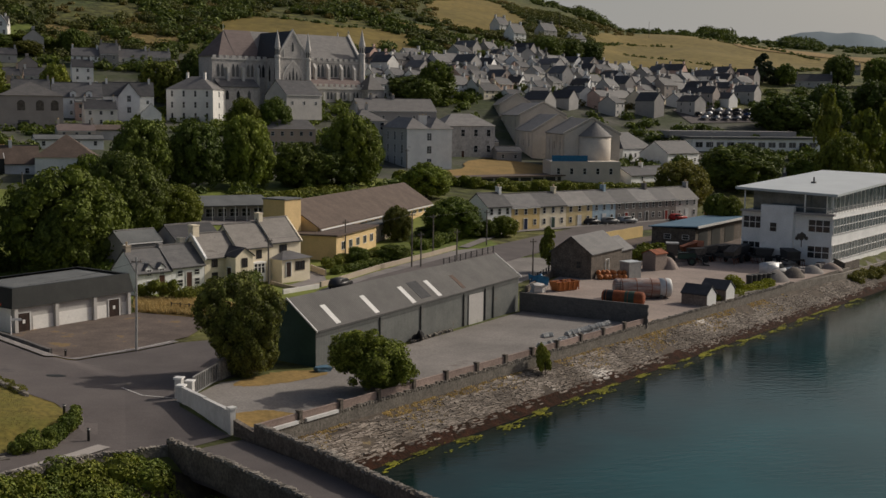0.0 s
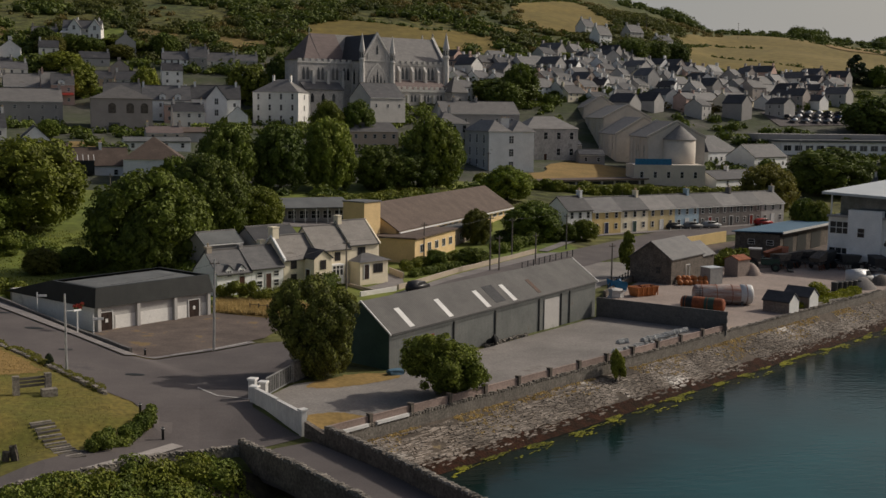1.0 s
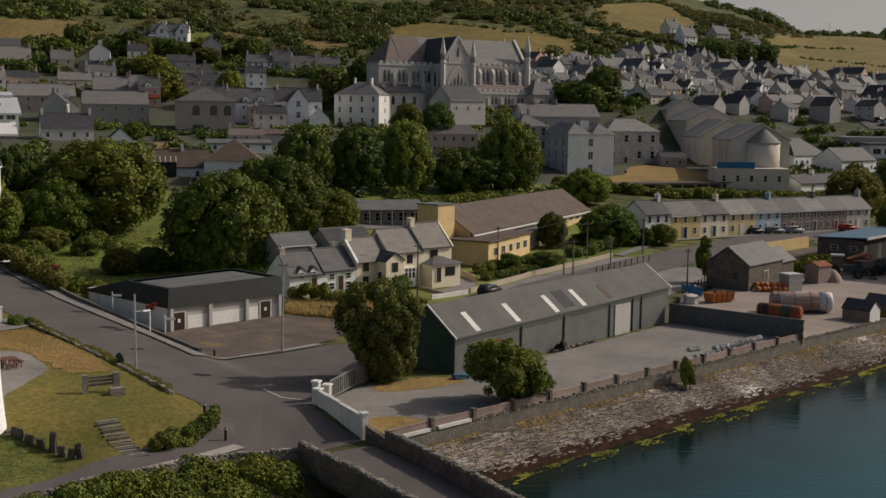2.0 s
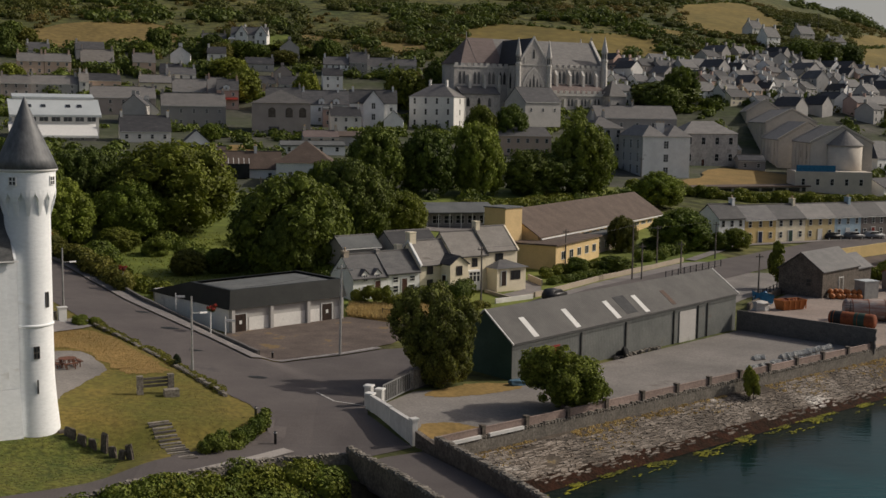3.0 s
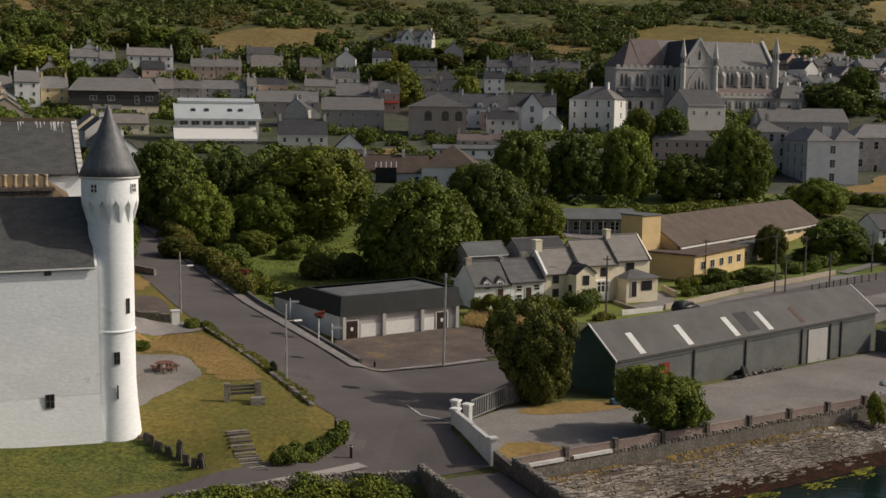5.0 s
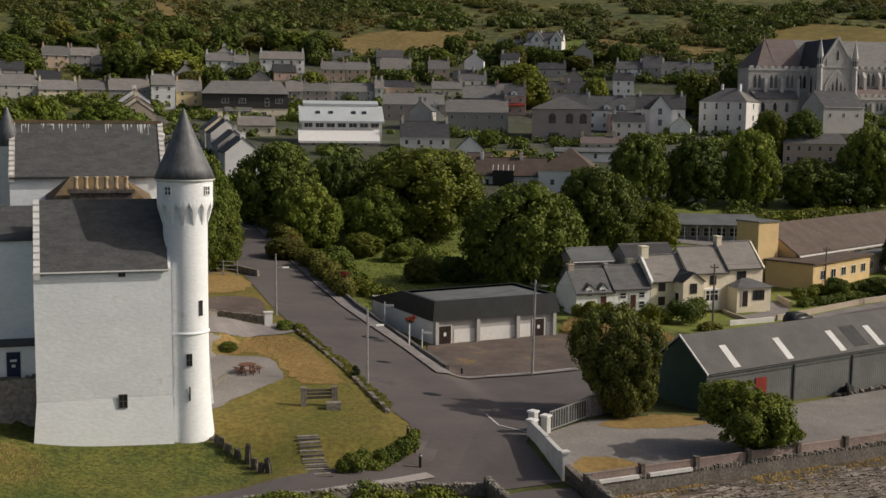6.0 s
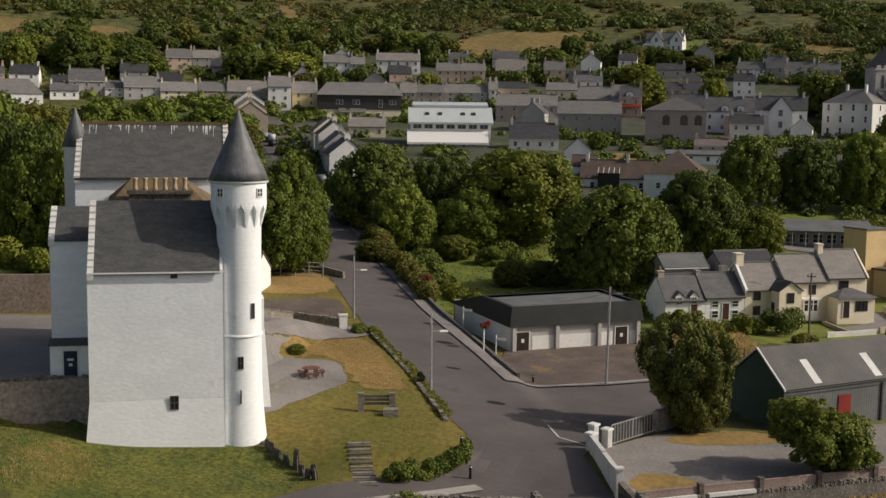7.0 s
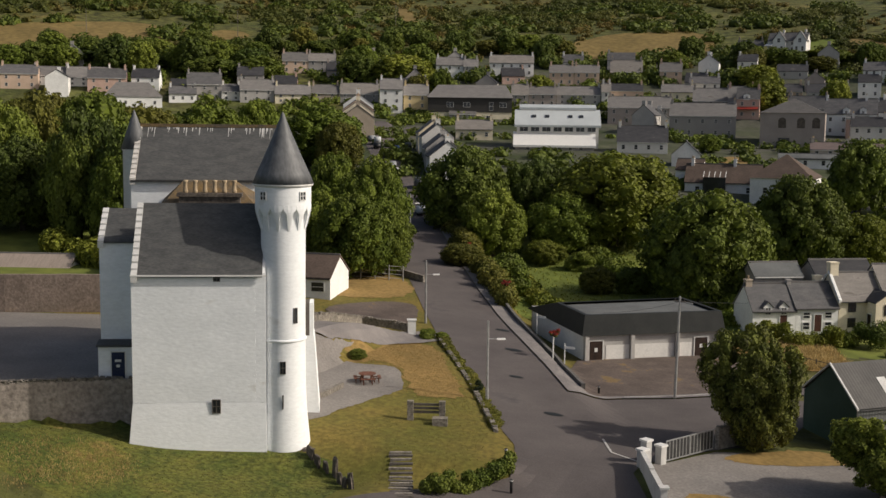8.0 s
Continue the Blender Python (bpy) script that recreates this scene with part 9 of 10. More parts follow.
while len(spots) < 9000:
    x, y = rng.uniform(-34, -13), rng.uniform(4, 27)
    jx, jy = rng.normal(scale=0.8, size=2)
    if inside(x + jx, y + jy, DRY_LAWN) and not inside(x, y, TERRACE):
        spots.append((x, y, gz(x, y) + 0.05))
grass_blades("dry_tufts", spots, 0.04, M_DRY, "burnt yellow grass blades on the castle lawn")


spots = []
while len(spots) < 13000:
    x, y = rng.uniform(-4, 11), rng.uniform(37, 53)
    if inside(x, y, [(-2.6, 43.9), (5.6, 38.6), (10.0, 43.0), (7.0, 51.5), (1.0, 52.0), (-2.6, 52.0)]):
        spots.append((x, y, gz(x, y) + 0.1))
spots2 = []
while len(spots2) < 6500:
    x, y = rng.uniform(-50, 2), rng.uniform(46, 108)
    if inside(x, y, [(-30.0, 52.5), (-47.0, 79.0), (-32, 104), (0, 92), (-4, 58), (-20, 48.5)]):
        spots2.append((x, y, gz(x, y) + 0.08))
grass_blades("meadow_grass", spots2, 0.22, L_LIGHT, "rough green grass in the field behind the garage")
grass_blades("tall_grass", spots, 0.55, L_STRAW, "tall dry grass beside the forecourt", 0.12)


# ---- hillside scrub ----
CLEAR = [f[0] for f in FIELDS]
CLEAR_MID = [(p, sum(a for a, b in p) / len(p), sum(b for a, b in p) / len(p)) for p in CLEAR + [[(-62, 366), (-38, 368), (-38, 393), (-62, 393)]]]


def scrub_patch(name, count, az0, az1, r0, r1, material, rad, size, per, label, thin=-0.25, seed=1, thick=1.0):
    rng = np.random.default_rng(seed)
    c, rr = [], []
    tries = 0
    while len(c) < count and tries < count * 8:
        tries += 1
        az, dist = radians(rng.uniform(az0, az1)), math.sqrt(rng.uniform(r0 ** 2, r1 ** 2))
        x, y = 5 + dist * math.sin(az), -90 + dist * math.cos(az)
        cover = noise.noise((x * 0.016, y * 0.016, seed)) + 0.45 * noise.noise((x * 0.05, y * 0.05, seed + 4.0))
        if cover < thin or any(inside(mx + (x - mx) * 1.14, my + (y - my) * 1.14, p) for p, mx, my in CLEAR_MID):
            continue
        q = rng.uniform(*rad)
        c.append((x, y, gz(x, y) + q * 0.25))
        rr.append(q)
    me = cloud_mesh(name, rng, c, rr, len(c) * per, size, material, flat=0.6, core=0.7)
    return tagged(new(name, me), label, "scrub", "", "stuff")


scrub_patch("hillside_scrub", 4200, -52, 22, 440, 800, L_SCRUB, (1.4, 4.0), 0.55, 56, "dense dark green gorse on the hillside", 0.02, 1)
scrub_patch("hillside_bracken", 3200, -52, 24, 440, 900, L_BRACKEN, (1.0, 2.6), 0.5, 34, "olive bracken and heath on the hillside", -0.05, 2)
scrub_patch("hillside_thicket", 620, -52, 20, 425, 600, L_DARK, (2.5, 5.2), 0.8, 80, "dark thickets on the lower hillside", 0.08, 3)
scrub_patch("town_gardens", 900, -46, 16, 335, 450, L_HEDGE, (1.2, 3.2), 0.6, 50, "green garden bushes between the houses", -0.1, 4)
scrub_patch("town_gardens_east", 300, 14, 36, 330, 560, L_DARK, (1.6, 3.6), 0.7, 60, "dark garden bushes among the eastern houses", 0.0, 5)
scrub_patch("mid_gardens", 420, -40, 12, 225, 340, L_DARK, (1.2, 2.8), 0.5, 70, "green bushes in the back gardens", -0.15, 6)


def field_hedges():
    rng = np.random.default_rng(21)
    c, rr = [], []
    lines = [CLEAR[0][:8], CLEAR[1] + CLEAR[1][:1], CLEAR[2], CLEAR[3][6:13], [(236, 496), (286, 563), (317, 560)], [(371, 628), (392, 590), (396, 526)],
             [(254, 486), (277, 464), (295, 432)], [(378, 675), (396, 635), (402, 567)], [(640, 640), (900, 760)]]
    for line in lines:
        for (x0, y0), (x1, y1) in zip(line, line[1:]):
            n = int(math.hypot(x1 - x0, y1 - y0) / 1.8)
            for i in range(n):
                if rng.random() < 0.12:
                    continue
                t = i / n
                q = rng.uniform(0.7, 1.7)
                x, y = x0 + (x1 - x0) * t + rng.normal() * 0.7, y0 + (y1 - y0) * t + rng.normal() * 0.7
                c.append((x, y, gz(x, y) + q * 0.3))
                rr.append(q)
    for i in range(520):
        az = radians(rng.uniform(19, 40))
        dist = rng.uniform(860, 985)
        q = rng.uniform(2.2, 5.0) * (1.25 if noise.noise((az * 30, 0, 0)) > 0.1 else 0.55)
        x, y = 5 + dist * math.sin(az), -90 + dist * math.cos(az)
        c.append((x, y, gz(x, y) + q * 0.3))
        rr.append(q)
    me = cloud_mesh("field_hedges", rng, c, rr, len(c) * 30, 0.7, L_DARK, flat=0.85)
    tagged(new("field_hedges", me), "dark hedgerows and bushes between the fields", "hedge", "", "stuff")


field_hedges()
# woods along the foot of the hill and in the upper gardens
rng = np.random.default_rng(77)
for line, n in (([(-304, 243), (-243, 295), (-207, 318), (-170, 342), (-130, 358)], 34), ([(-87, 352), (-48, 361), (-13, 367)], 12)):
    for i in range(n):
        q = (i + rng.uniform(0, 1)) / n * (len(line) - 1)
        a, b = line[min(int(q), len(line) - 2)], line[min(int(q), len(line) - 2) + 1]
        f = q - min(int(q), len(line) - 2)
        tree(a[0] + (b[0] - a[0]) * f + rng.normal() * 4 - 2, a[1] + (b[1] - a[1]) * f + rng.normal() * 5 + 6, rng.uniform(5.5, 10.5), rng.uniform(7, 12), ("dark", "oak", "dark", "olive", "hedge")[i % 5])
hedge("garden_hedge", [(26.0, 72.5), (33, 80.0)], 1.8, 1.2, 0.16, 380, L_HEDGE, "thick garden hedge beside the road")
hedge("garden_hedge", [(25.6, 78.0), (36, 90)], 2.0, 1.5, 0.15, 360, L_LIGHT, "light green shrubs on the garden terrace", "shrubs")
hedge("garden_hedge", [(13.0, 52.0), (14.6, 54.0)], 1.4, 1.0, 0.14, 360, L_OLIVE, "low olive shrubs on the garden terrace", "shrubs")

# ---- street furniture ----
def lamp_post(x, y, h, rz, z=None):
    z = gz(x, y) if z is None else z
    p = thing("street_lamp", pose(x, y, z, 0, 0, rz), "grey steel street lamp post with side arm", "lamp post", "street lamps")
    bm = bmesh.new()
    bm_tube(bm, (0, 0, -0.4), (0, 0, 1.2), 0.14, 0.14, 10)
    bm_tube(bm, (0, 0, 1.2), (0, 0, h), 0.115, 0.08, 10)
    part("pole", bm, M_METAL, p)
    bm = bmesh.new()
    bm_tube(bm, (0, 0, h - 1.5), (0.85, 0, h - 1.55), 0.035, 0.03, 6)
    arm = part("arm", bm, M_METAL, p)
    bm = bmesh.new()
    bm_prism(bm, [(-0.14, -0.05), (0.14, -0.05), (0.10, 0.07), (-0.10, 0.07)], 0.75, 1.45, "x")
    part("lamp_head", bm, M_SILL, arm, "white lamp head").location = (0, 0, h - 1.55)
    return p


lamp_post(-15.2, 8.1, 6.9, 35)
lamp_post(-32.6, 32.6, 6.8, 35)
lamp_post(-47.5, 57.0, 6.6, 215)
lamp_post(-60.0, 84.0, 6.6, 35)
lamp_post(240, 304, 9.0, 0)
lamp_post(184, 257, 8.0, 0)


def utility_pole(x, y, h, lean=0.0, lamp=False, label="weathered timber utility pole", z=None, wood=None):
    z = gz(x, y) if z is None else z
    p = thing("utility_pole", pose(x, y, z, 0, lean, 0), label, "pole", "utility poles")
    bm = bmesh.new()
    bm_tube(bm, (0, 0, -0.5), (0, 0, h), 0.135, 0.095, 8)
    part("pole", bm, wood or M_WOOD, p)
    bm = bmesh.new()
    bm_box(bm, -0.5, 0.5, -0.05, 0.05, h - 0.5, h - 0.38)
    for k in (-0.4, 0, 0.4):
        bm_tube(bm, (k, 0, h - 0.38), (k, 0, h - 0.2), 0.03, 0.03, 5)
    part("crossarm", bm, M_WOOD, p)
    if lamp:
        bm = bmesh.new()
        bm_tube(bm, (0, 0, h - 0.7), (0.7, 0, h - 0.55), 0.03, 0.025, 5)
        bm_box(bm, 0.6, 1.15, -0.1, 0.1, h - 0.62, h - 0.5)
        part("lamp", bm, M_METAL, p)
    return p


utility_pole(-2.8, 21.6, 9.2, 1.0, True, "grey weathered utility pole with a small lamp", wood=M_METAL)
for x, y, h in ((30.0, 86.4, 6.2), (38.7, 78.1, 8.4), (45.2, 90.0, 6.6), (47.5, 83.9, 5.0), (40.1, 78.0, 5.4), (69.6, 121.5, 6.4), (53.4, 64.6, 5.8), (14.2, 55.5, 7.6), (57.5, 100, 6.2), (-20, 118, 7.0), (62, 178, 7)):
    utility_pole(x, y, h)
for x, y in ((-308, 293), (-260, 328), (-221, 393), (-120, 520), (40, 560), (-230, 460), (120, 700), (230, 520), (330, 620)):
    utility_pole(x, y, 11.0, label="tall timber pole on the hillside")


def wire(a, b, sag, r=0.012):
    bm = bmesh.new()
    n = 8
    pts = [Vector(a).lerp(Vector(b), i / n) - Vector((0, 0, sag * 4 * (i / n) * (1 - i / n))) for i in range(n + 1)]
    for p, q in zip(pts, pts[1:]):
        bm_tube(bm, p, q, r, r, 4)
    solid("overhead_wire", bm, M_DARKM, "thin dark overhead wire between poles", "wire", "overhead wires")


P2 = Vector((-2.6, 21.6, 8.3))
wire(P2, (-13.6, 35.0, 4.4), 0.25)
wire((38.7, 78.1, 7.5), (14.2, 55.5, 6.6), 0.6)
wire((38.7, 78.1, 7.5), (45.2, 90.0, 6.1), 0.3)
wire((45.2, 90.0, 6.1), (69.6, 121.5, 6.4), 0.7)
wire((14.2, 55.5, 6.6), P2, 0.8)


def sign_post(x, y, h, disc=True):
    s = thing("road_sign", pose(x, y, gz(x, y) + 0.15), "white sign post with round red sign" if disc else "plain white signpost with finger board", "road sign", "road signs")
    bm = bmesh.new()
    bm_tube(bm, (0, 0, -0.3), (0, 0, h), 0.06, 0.06, 8)
    part("post", bm, M_SILL, s)
    if disc:
        bm = bmesh.new()
        bm_lathe(bm, [(0.48, -0.03), (0.48, 0.03)], 20)
        d = part("disc", bm, M_RED, s, "round red sign plate")
        d.matrix_basis = pose(0, -0.08, h + 0.05, 78, 0, -12)
        bm = bmesh.new()
        bm_lathe(bm, [(0.30, 0.032), (0.30, 0.04)], 18)
        part("disc_face", bm, M_SILL, d)
    else:
        bm = bmesh.new()
        bm_box(bm, 0.05, 1.0, -0.02, 0.02, h - 0.5, h - 0.25)
        part("finger_board", bm, M_SILL, s)


def flower_post(x, y, h):
    f = thing("flower_basket", pose(x, y, gz(x, y) + 0.15), "white post topped with a basket of red flowers", "flower basket", "flower baskets")
    bm = bmesh.new()
    bm_tube(bm, (0, 0, -0.4), (0, 0, h), 0.075, 0.075, 8)
    part("post", bm, M_SILL, f, "white-painted post")
    bm = bmesh.new()
    bm_lathe(bm, [(0.08, h - 0.05), (0.30, h + 0.12), (0.36, h + 0.26), (0.34, h + 0.28)], 12)
    part("basket", bm, M_DARKM, f)
    rng = np.random.default_rng(int(abs(x) * 10))
    c = [(rng.normal() * 0.2, rng.normal() * 0.2, h + 0.32 + rng.normal() * 0.12) for k in range(9)]
    me = cloud_mesh("flowers", rng, c, [0.2] * 9, 420, 0.06, L_FLOWER)
    share("flowers", me, f, Matrix.Identity(4), "red flowers")
    me = cloud_mesh("leaves", rng, [(a, b, z - 0.16) for a, b, z in c], [0.18] * 9, 260, 0.06, L_DARK)
    share("leaves", me, f, Matrix.Identity(4), "dark green trailing leaves")


flower_post(-16.3, 27.4, 2.3)
flower_post(-29.6, 48.2, 2.3)
flower_post(-44.2, 70.6, 2.1)
sign_post(-21.4, 36.6, 2.7, False)
sign_post(-14.6, 25.9, 2.4, False)


def bollard(x, y, h=1.05):
    b = thing("bollard", pose(x, y, gz(x, y)), "black cast bollard with a white band", "bollard", "bollards")
    bm = bmesh.new()
    bm_lathe(bm, [(0.10, -0.2), (0.10, h * 0.72), (0.12, h * 0.74), (0.11, h * 0.95), (0.0, h)], 12)
    part("post", bm, M_DARKM, b, smooth=True)
    bm = bmesh.new()
    bm_lathe(bm, [(0.115, h * 0.78), (0.115, h * 0.9)], 12)
    part("band", bm, M_SILL, b)


bollard(-6.6, -8.2)
bollard(-8.4, -4.7, 0.9)
bollard(-9.3, 20.0, 0.8)

# white piers beside the drive
for x, y in ((-31.0, 26.0),):
    g = thing("gate_pier", pose(x, y, gz(x, y), 0, 0, 30), "white rendered pier at the drive", "pier")
    bm = bmesh.new()
    bm_box(bm, -0.4, 0.4, -0.25, 0.25, -0.3, 1.5)
    part("shaft", bm, M_WHITE, g)
    bm = bmesh.new()
    bm_box(bm, -0.48, 0.48, -0.32, 0.32, 1.5, 1.62)
    part("cap", bm, M_SILL, g)

# ---- gate and white walls at the yard ----
GP = [(0.25, 0.55, 1.65), (1.15, 1.25, 1.35), (0.35, -0.75, 1.25)]
for x, y, h in GP:
    p = thing("gate_pillar", pose(x, y, gz(x, y), 0, 0, -25), "white-painted gate pillar with flat cap", "gate pillar", "gate pillars")
    bm = bmesh.new()
    bm_box(bm, -0.28, 0.28, -0.28, 0.28, -0.5, h)
    part("shaft", bm, M_SHADEWHITE, p)
    bm = bmesh.new()
    bm_box(bm, -0.36, 0.36, -0.36, 0.36, h, h + 0.14)
    part("cap", bm, M_SILL, p)
ww = thing("wall_white", pose(0.35, -1.0, 0, 0, 0, math.degrees(math.atan2(-6.8, 3.3))), "white-painted wall beside the gate", "wall", kind="structure")
for i, (a, b, z0, z1) in enumerate(((0.2, 3.7, 1.05, 0.88), (3.75, 7.4, 0.82, 0.62))):
    bm = bmesh.new()
    bm_prism(bm, [(a, -1.9), (b, -1.9), (b, z1), (a, z0)], -0.12, 0.12, "y")
    part("panel", bm, M_SHADEWHITE, ww)
    bm = bmesh.new()
    bm_prism(bm, [(a, z0), (b, z1), (b, z1 + 0.1), (a, z0 + 0.1)], -0.17, 0.17, "y")
    part("coping", bm, M_SHADEWHITE, ww)
bm = bmesh.new()
bm_box(bm, 7.4, 7.8, -0.22, 0.22, -1.9, 0.85)
bm_box(bm, 7.3, 7.9, -0.32, 0.32, 0.85, 0.99)
part("end_pier", bm, M_SHADEWHITE, ww)
gt = thing("yard_gate", pose(1.4, 1.7, gz(1.4, 1.7) + 0.08, 0, 0, math.degrees(math.atan2(4.9, 2.4))), "grey galvanised double yard gate", "gate")
for k in range(2):
    bm = bmesh.new()
    x0 = k * 2.72
    bm_box(bm, x0, x0 + 2.66, -0.03, 0.03, 0.1, 0.18)
    bm_box(bm, x0, x0 + 2.66, -0.03, 0.03, 1.55, 1.63)
    lf = part("gate_leaf", bm, M_METAL, gt)
    for i in range(8):
        bm = bmesh.new()
        x = x0 + i * 2.6 / 7
        bm_box(bm, x, x + 0.06, -0.025, 0.025, 0.18, 1.55)
        part("bar", bm, M_METAL, lf)
    bm = bmesh.new()
    bm_box(bm, x0 + 0.05, x0 + 2.6, 0.0, 0.012, 0.2, 1.5)
    part("sheet", bm, M_DARKM, lf)

# ---- lawn furniture ----
def info_board():
    m = thing("stone_sign", pose(-18.0, -0.5, gz(-17.2, -0.2) - 0.05, 0, 0, 22), "rustic sign of stone pillars and timber boards", "sign")
    for x in (0.0, 2.45):
        bm = bmesh.new()
        for j in range(5):
            bm_box(bm, x - 0.24 + (j % 2) * 0.02, x + 0.24 - (j % 2) * 0.02, -0.24, 0.24 - (j % 2) * 0.03, j * 0.32 - (0.3 if j == 0 else 0), j * 0.32 + 0.31)
        part("pillar", bm, M_STONE, m)
    for z in (0.62, 0.92, 1.2):
        bm = bmesh.new()
        bm_box(bm, 0.24, 2.21, -0.05, 0.05, z, z + 0.2)
        part("board", bm, M_GREYW, m)
    bm = bmesh.new()
    bm_box(bm, 1.75, 2.9, -1.15, -0.4, -0.3, 0.5)
    part("stone_block", bm, M_STONE, m)


info_board()


def picnic():
    p = thing("picnic_table", pose(-25.4, 6.2, gz(-25.4, 6.2) + 0.1, 0, 0, 32) @ Matrix.Diagonal((0.86, 0.86, 0.92, 1.0)), "reddish-brown eight-sided wooden picnic table with four benches", "picnic table")
    for i in range(7):
        y0 = -0.84 + i * 0.24
        hw = 0.84 if abs(y0 + 0.12) < 0.4 else 0.84 - (abs(y0 + 0.12) - 0.36)
        bm = bmesh.new()
        bm_box(bm, -hw, hw, y0 + 0.01, y0 + 0.23, 0.74, 0.79)
        part("table_plank", bm, M_BENCHW, p)
    for k in range(4):
        bm = bmesh.new()
        bm_prism(bm, [(-0.62, 1.0), (0.62, 1.0), (0.78, 1.34), (-0.78, 1.34)], 0.43, 0.48, "z")
        part("bench", bm, M_BENCHW, p).matrix_basis = pose(0, 0, 0, 0, 0, 90 * k)
        bm = bmesh.new()
        bm_box(bm, -0.45, -0.37, 0.35, 1.25, 0.34, 0.43)
        bm_box(bm, 0.37, 0.45, 0.35, 1.25, 0.34, 0.43)
        for x in (-0.41, 0.41):
            bm_box(bm, x - 0.04, x + 0.04, 1.08, 1.16, -0.1, 0.34)
            bm_prism(bm, [(0.45, 0.74), (0.55, 0.74), (0.75, 0.0), (0.65, 0.0)], x - 0.04, x + 0.04, "x")
        part("leg_frame", bm, M_BENCHW, p).matrix_basis = pose(0, 0, 0, 0, 0, 90 * k)


picnic()
for i, (x, y, h, w, lean) in enumerate(((-21.0, -10.3, 0.9, 1.1, 0), (-20.1, -10.9, 0.9, 0.9, 8), (-19.2, -11.2, 0.85, 0.7, -6), (-18.4, -11.4, 1.5, 0.62, 4), (-17.6, -12.1, 1.0, 0.75, -8), (-16.9, -12.7, 0.9, 0.6, 6), (-16.2, -13.0, 1.25, 0.6, -10))):
    s = rock_mesh(w, 0.2, h, 500 + i, M_STONED, 0.08)
    tagged(new("standing_slab", s), "dark upright stone slab in the grass", "stone slab", "standing slabs").matrix_basis = pose(x, y, gz(x, y) - 0.2, 0, lean, -38)
st = thing("steps", pose(0, 0, 0), "weathered grey stone steps up the lawn", "steps", kind="structure")
for i in range(14):
    x, y = -12.40 + -0.223 * i, -13.20 + 0.438 * i
    bm = bmesh.new()
    bm_box(bm, -0.82 + 0.06 * (i % 3), 0.86 - 0.07 * (i % 2), -0.15, 0.14, -0.5, 0.0)
    part("step", bm, M_STONE if i % 2 else M_GREYW, st).matrix_basis = pose(x, y, gz(x, y) + 0.075, 0, 0, 24 + 2 * (i % 3))
tree(-29.2, 25.9, 1.3, 1.9, "hedge")
tree(-27.9, 26.6, 1.0, 1.4, "hedge")
tree(-29.6, 12.4, 1.2, 1.7, "hedge")
tree(-16.9, 10.3, 1.2, 1.3, "conifer")


# ---- vehicles ----
def car(x, y, rz, col, z=None, van=False):
    z = gz(x, y) if z is None else z
    words = {"white": "white", "silver": "silver", "black": "black", "red": "red", "blue": "dark blue", "grey": "dark grey"}[col]
    c = thing("van" if van else "car", pose(x, y, z + 0.08, 0, 0, rz), f"parked {words} {'van' if van else 'hatchback car'} on the tarmac", "van" if van else "car", "parked vehicles")
    if (col, van) not in CARS:
        prof = [(-2.05, 0.28), (2.05, 0.28), (2.1, 0.62), (1.95, 0.84), (1.05, 0.95), (0.35, 1.42), (-1.35, 1.45), (-1.95, 0.98), (-2.1, 0.7)]
        if van:
            prof = [(-2.4, 0.3), (2.3, 0.3), (2.35, 0.9), (1.6, 1.1), (1.0, 1.95), (-2.4, 2.0)]
        bm = bmesh.new()
        bm_prism(bm, prof, -0.84, 0.84, "y")
        bmesh.ops.bevel(bm, geom=bm.edges[:], offset=0.07, segments=2, affect='EDGES')
        body = mesh_of("body", bm, M_CAR[col], True)
        bm = bmesh.new()
        if van:
            bm_prism(bm, [(1.68, 1.12), (1.06, 1.85), (0.35, 1.85), (0.35, 1.12)], -0.86, 0.86, "y")
        else:
            bm_prism(bm, [(1.02, 0.98), (0.40, 1.36), (-1.30, 1.38), (-1.80, 1.0)], -0.86, 0.86, "y")
        CARS[col, van] = body, mesh_of("side_glass", bm, M_GLASS)
        if "w" not in CARS:
            bm = bmesh.new()
            bm_lathe(bm, [(0.31, -0.1), (0.31, 0.1)], 14)
            t = mesh_of("tyre", bm, M_TYRE)
            bm = bmesh.new()
            bm_lathe(bm, [(0.19, -0.11), (0.19, 0.11)], 10)
            CARS["w"] = t, mesh_of("rim", bm, M_METAL)
            bm = bmesh.new()
            bm_box(bm, -0.03, 0.03, -0.18, 0.18, -0.07, 0.07)
            CARS["l"] = mesh_of("headlight", bm, M_SKYL)
    body, glass = CARS[col, van]
    share("body", body, c, Matrix.Identity(4))
    share("glass", glass, c, Matrix.Identity(4))
    for sx in (-1.3, 1.3):
        for sy in (-0.78, 0.78):
            w = share("wheel", CARS["w"][0], c, pose(sx, sy, 0.24, 90, 0, 0))
            share("rim", CARS["w"][1], w, Matrix.Identity(4))
    for sy in (-0.6, 0.6):
        share("headlight", CARS["l"], c, pose(2.06, sy, 0.66))
    return c


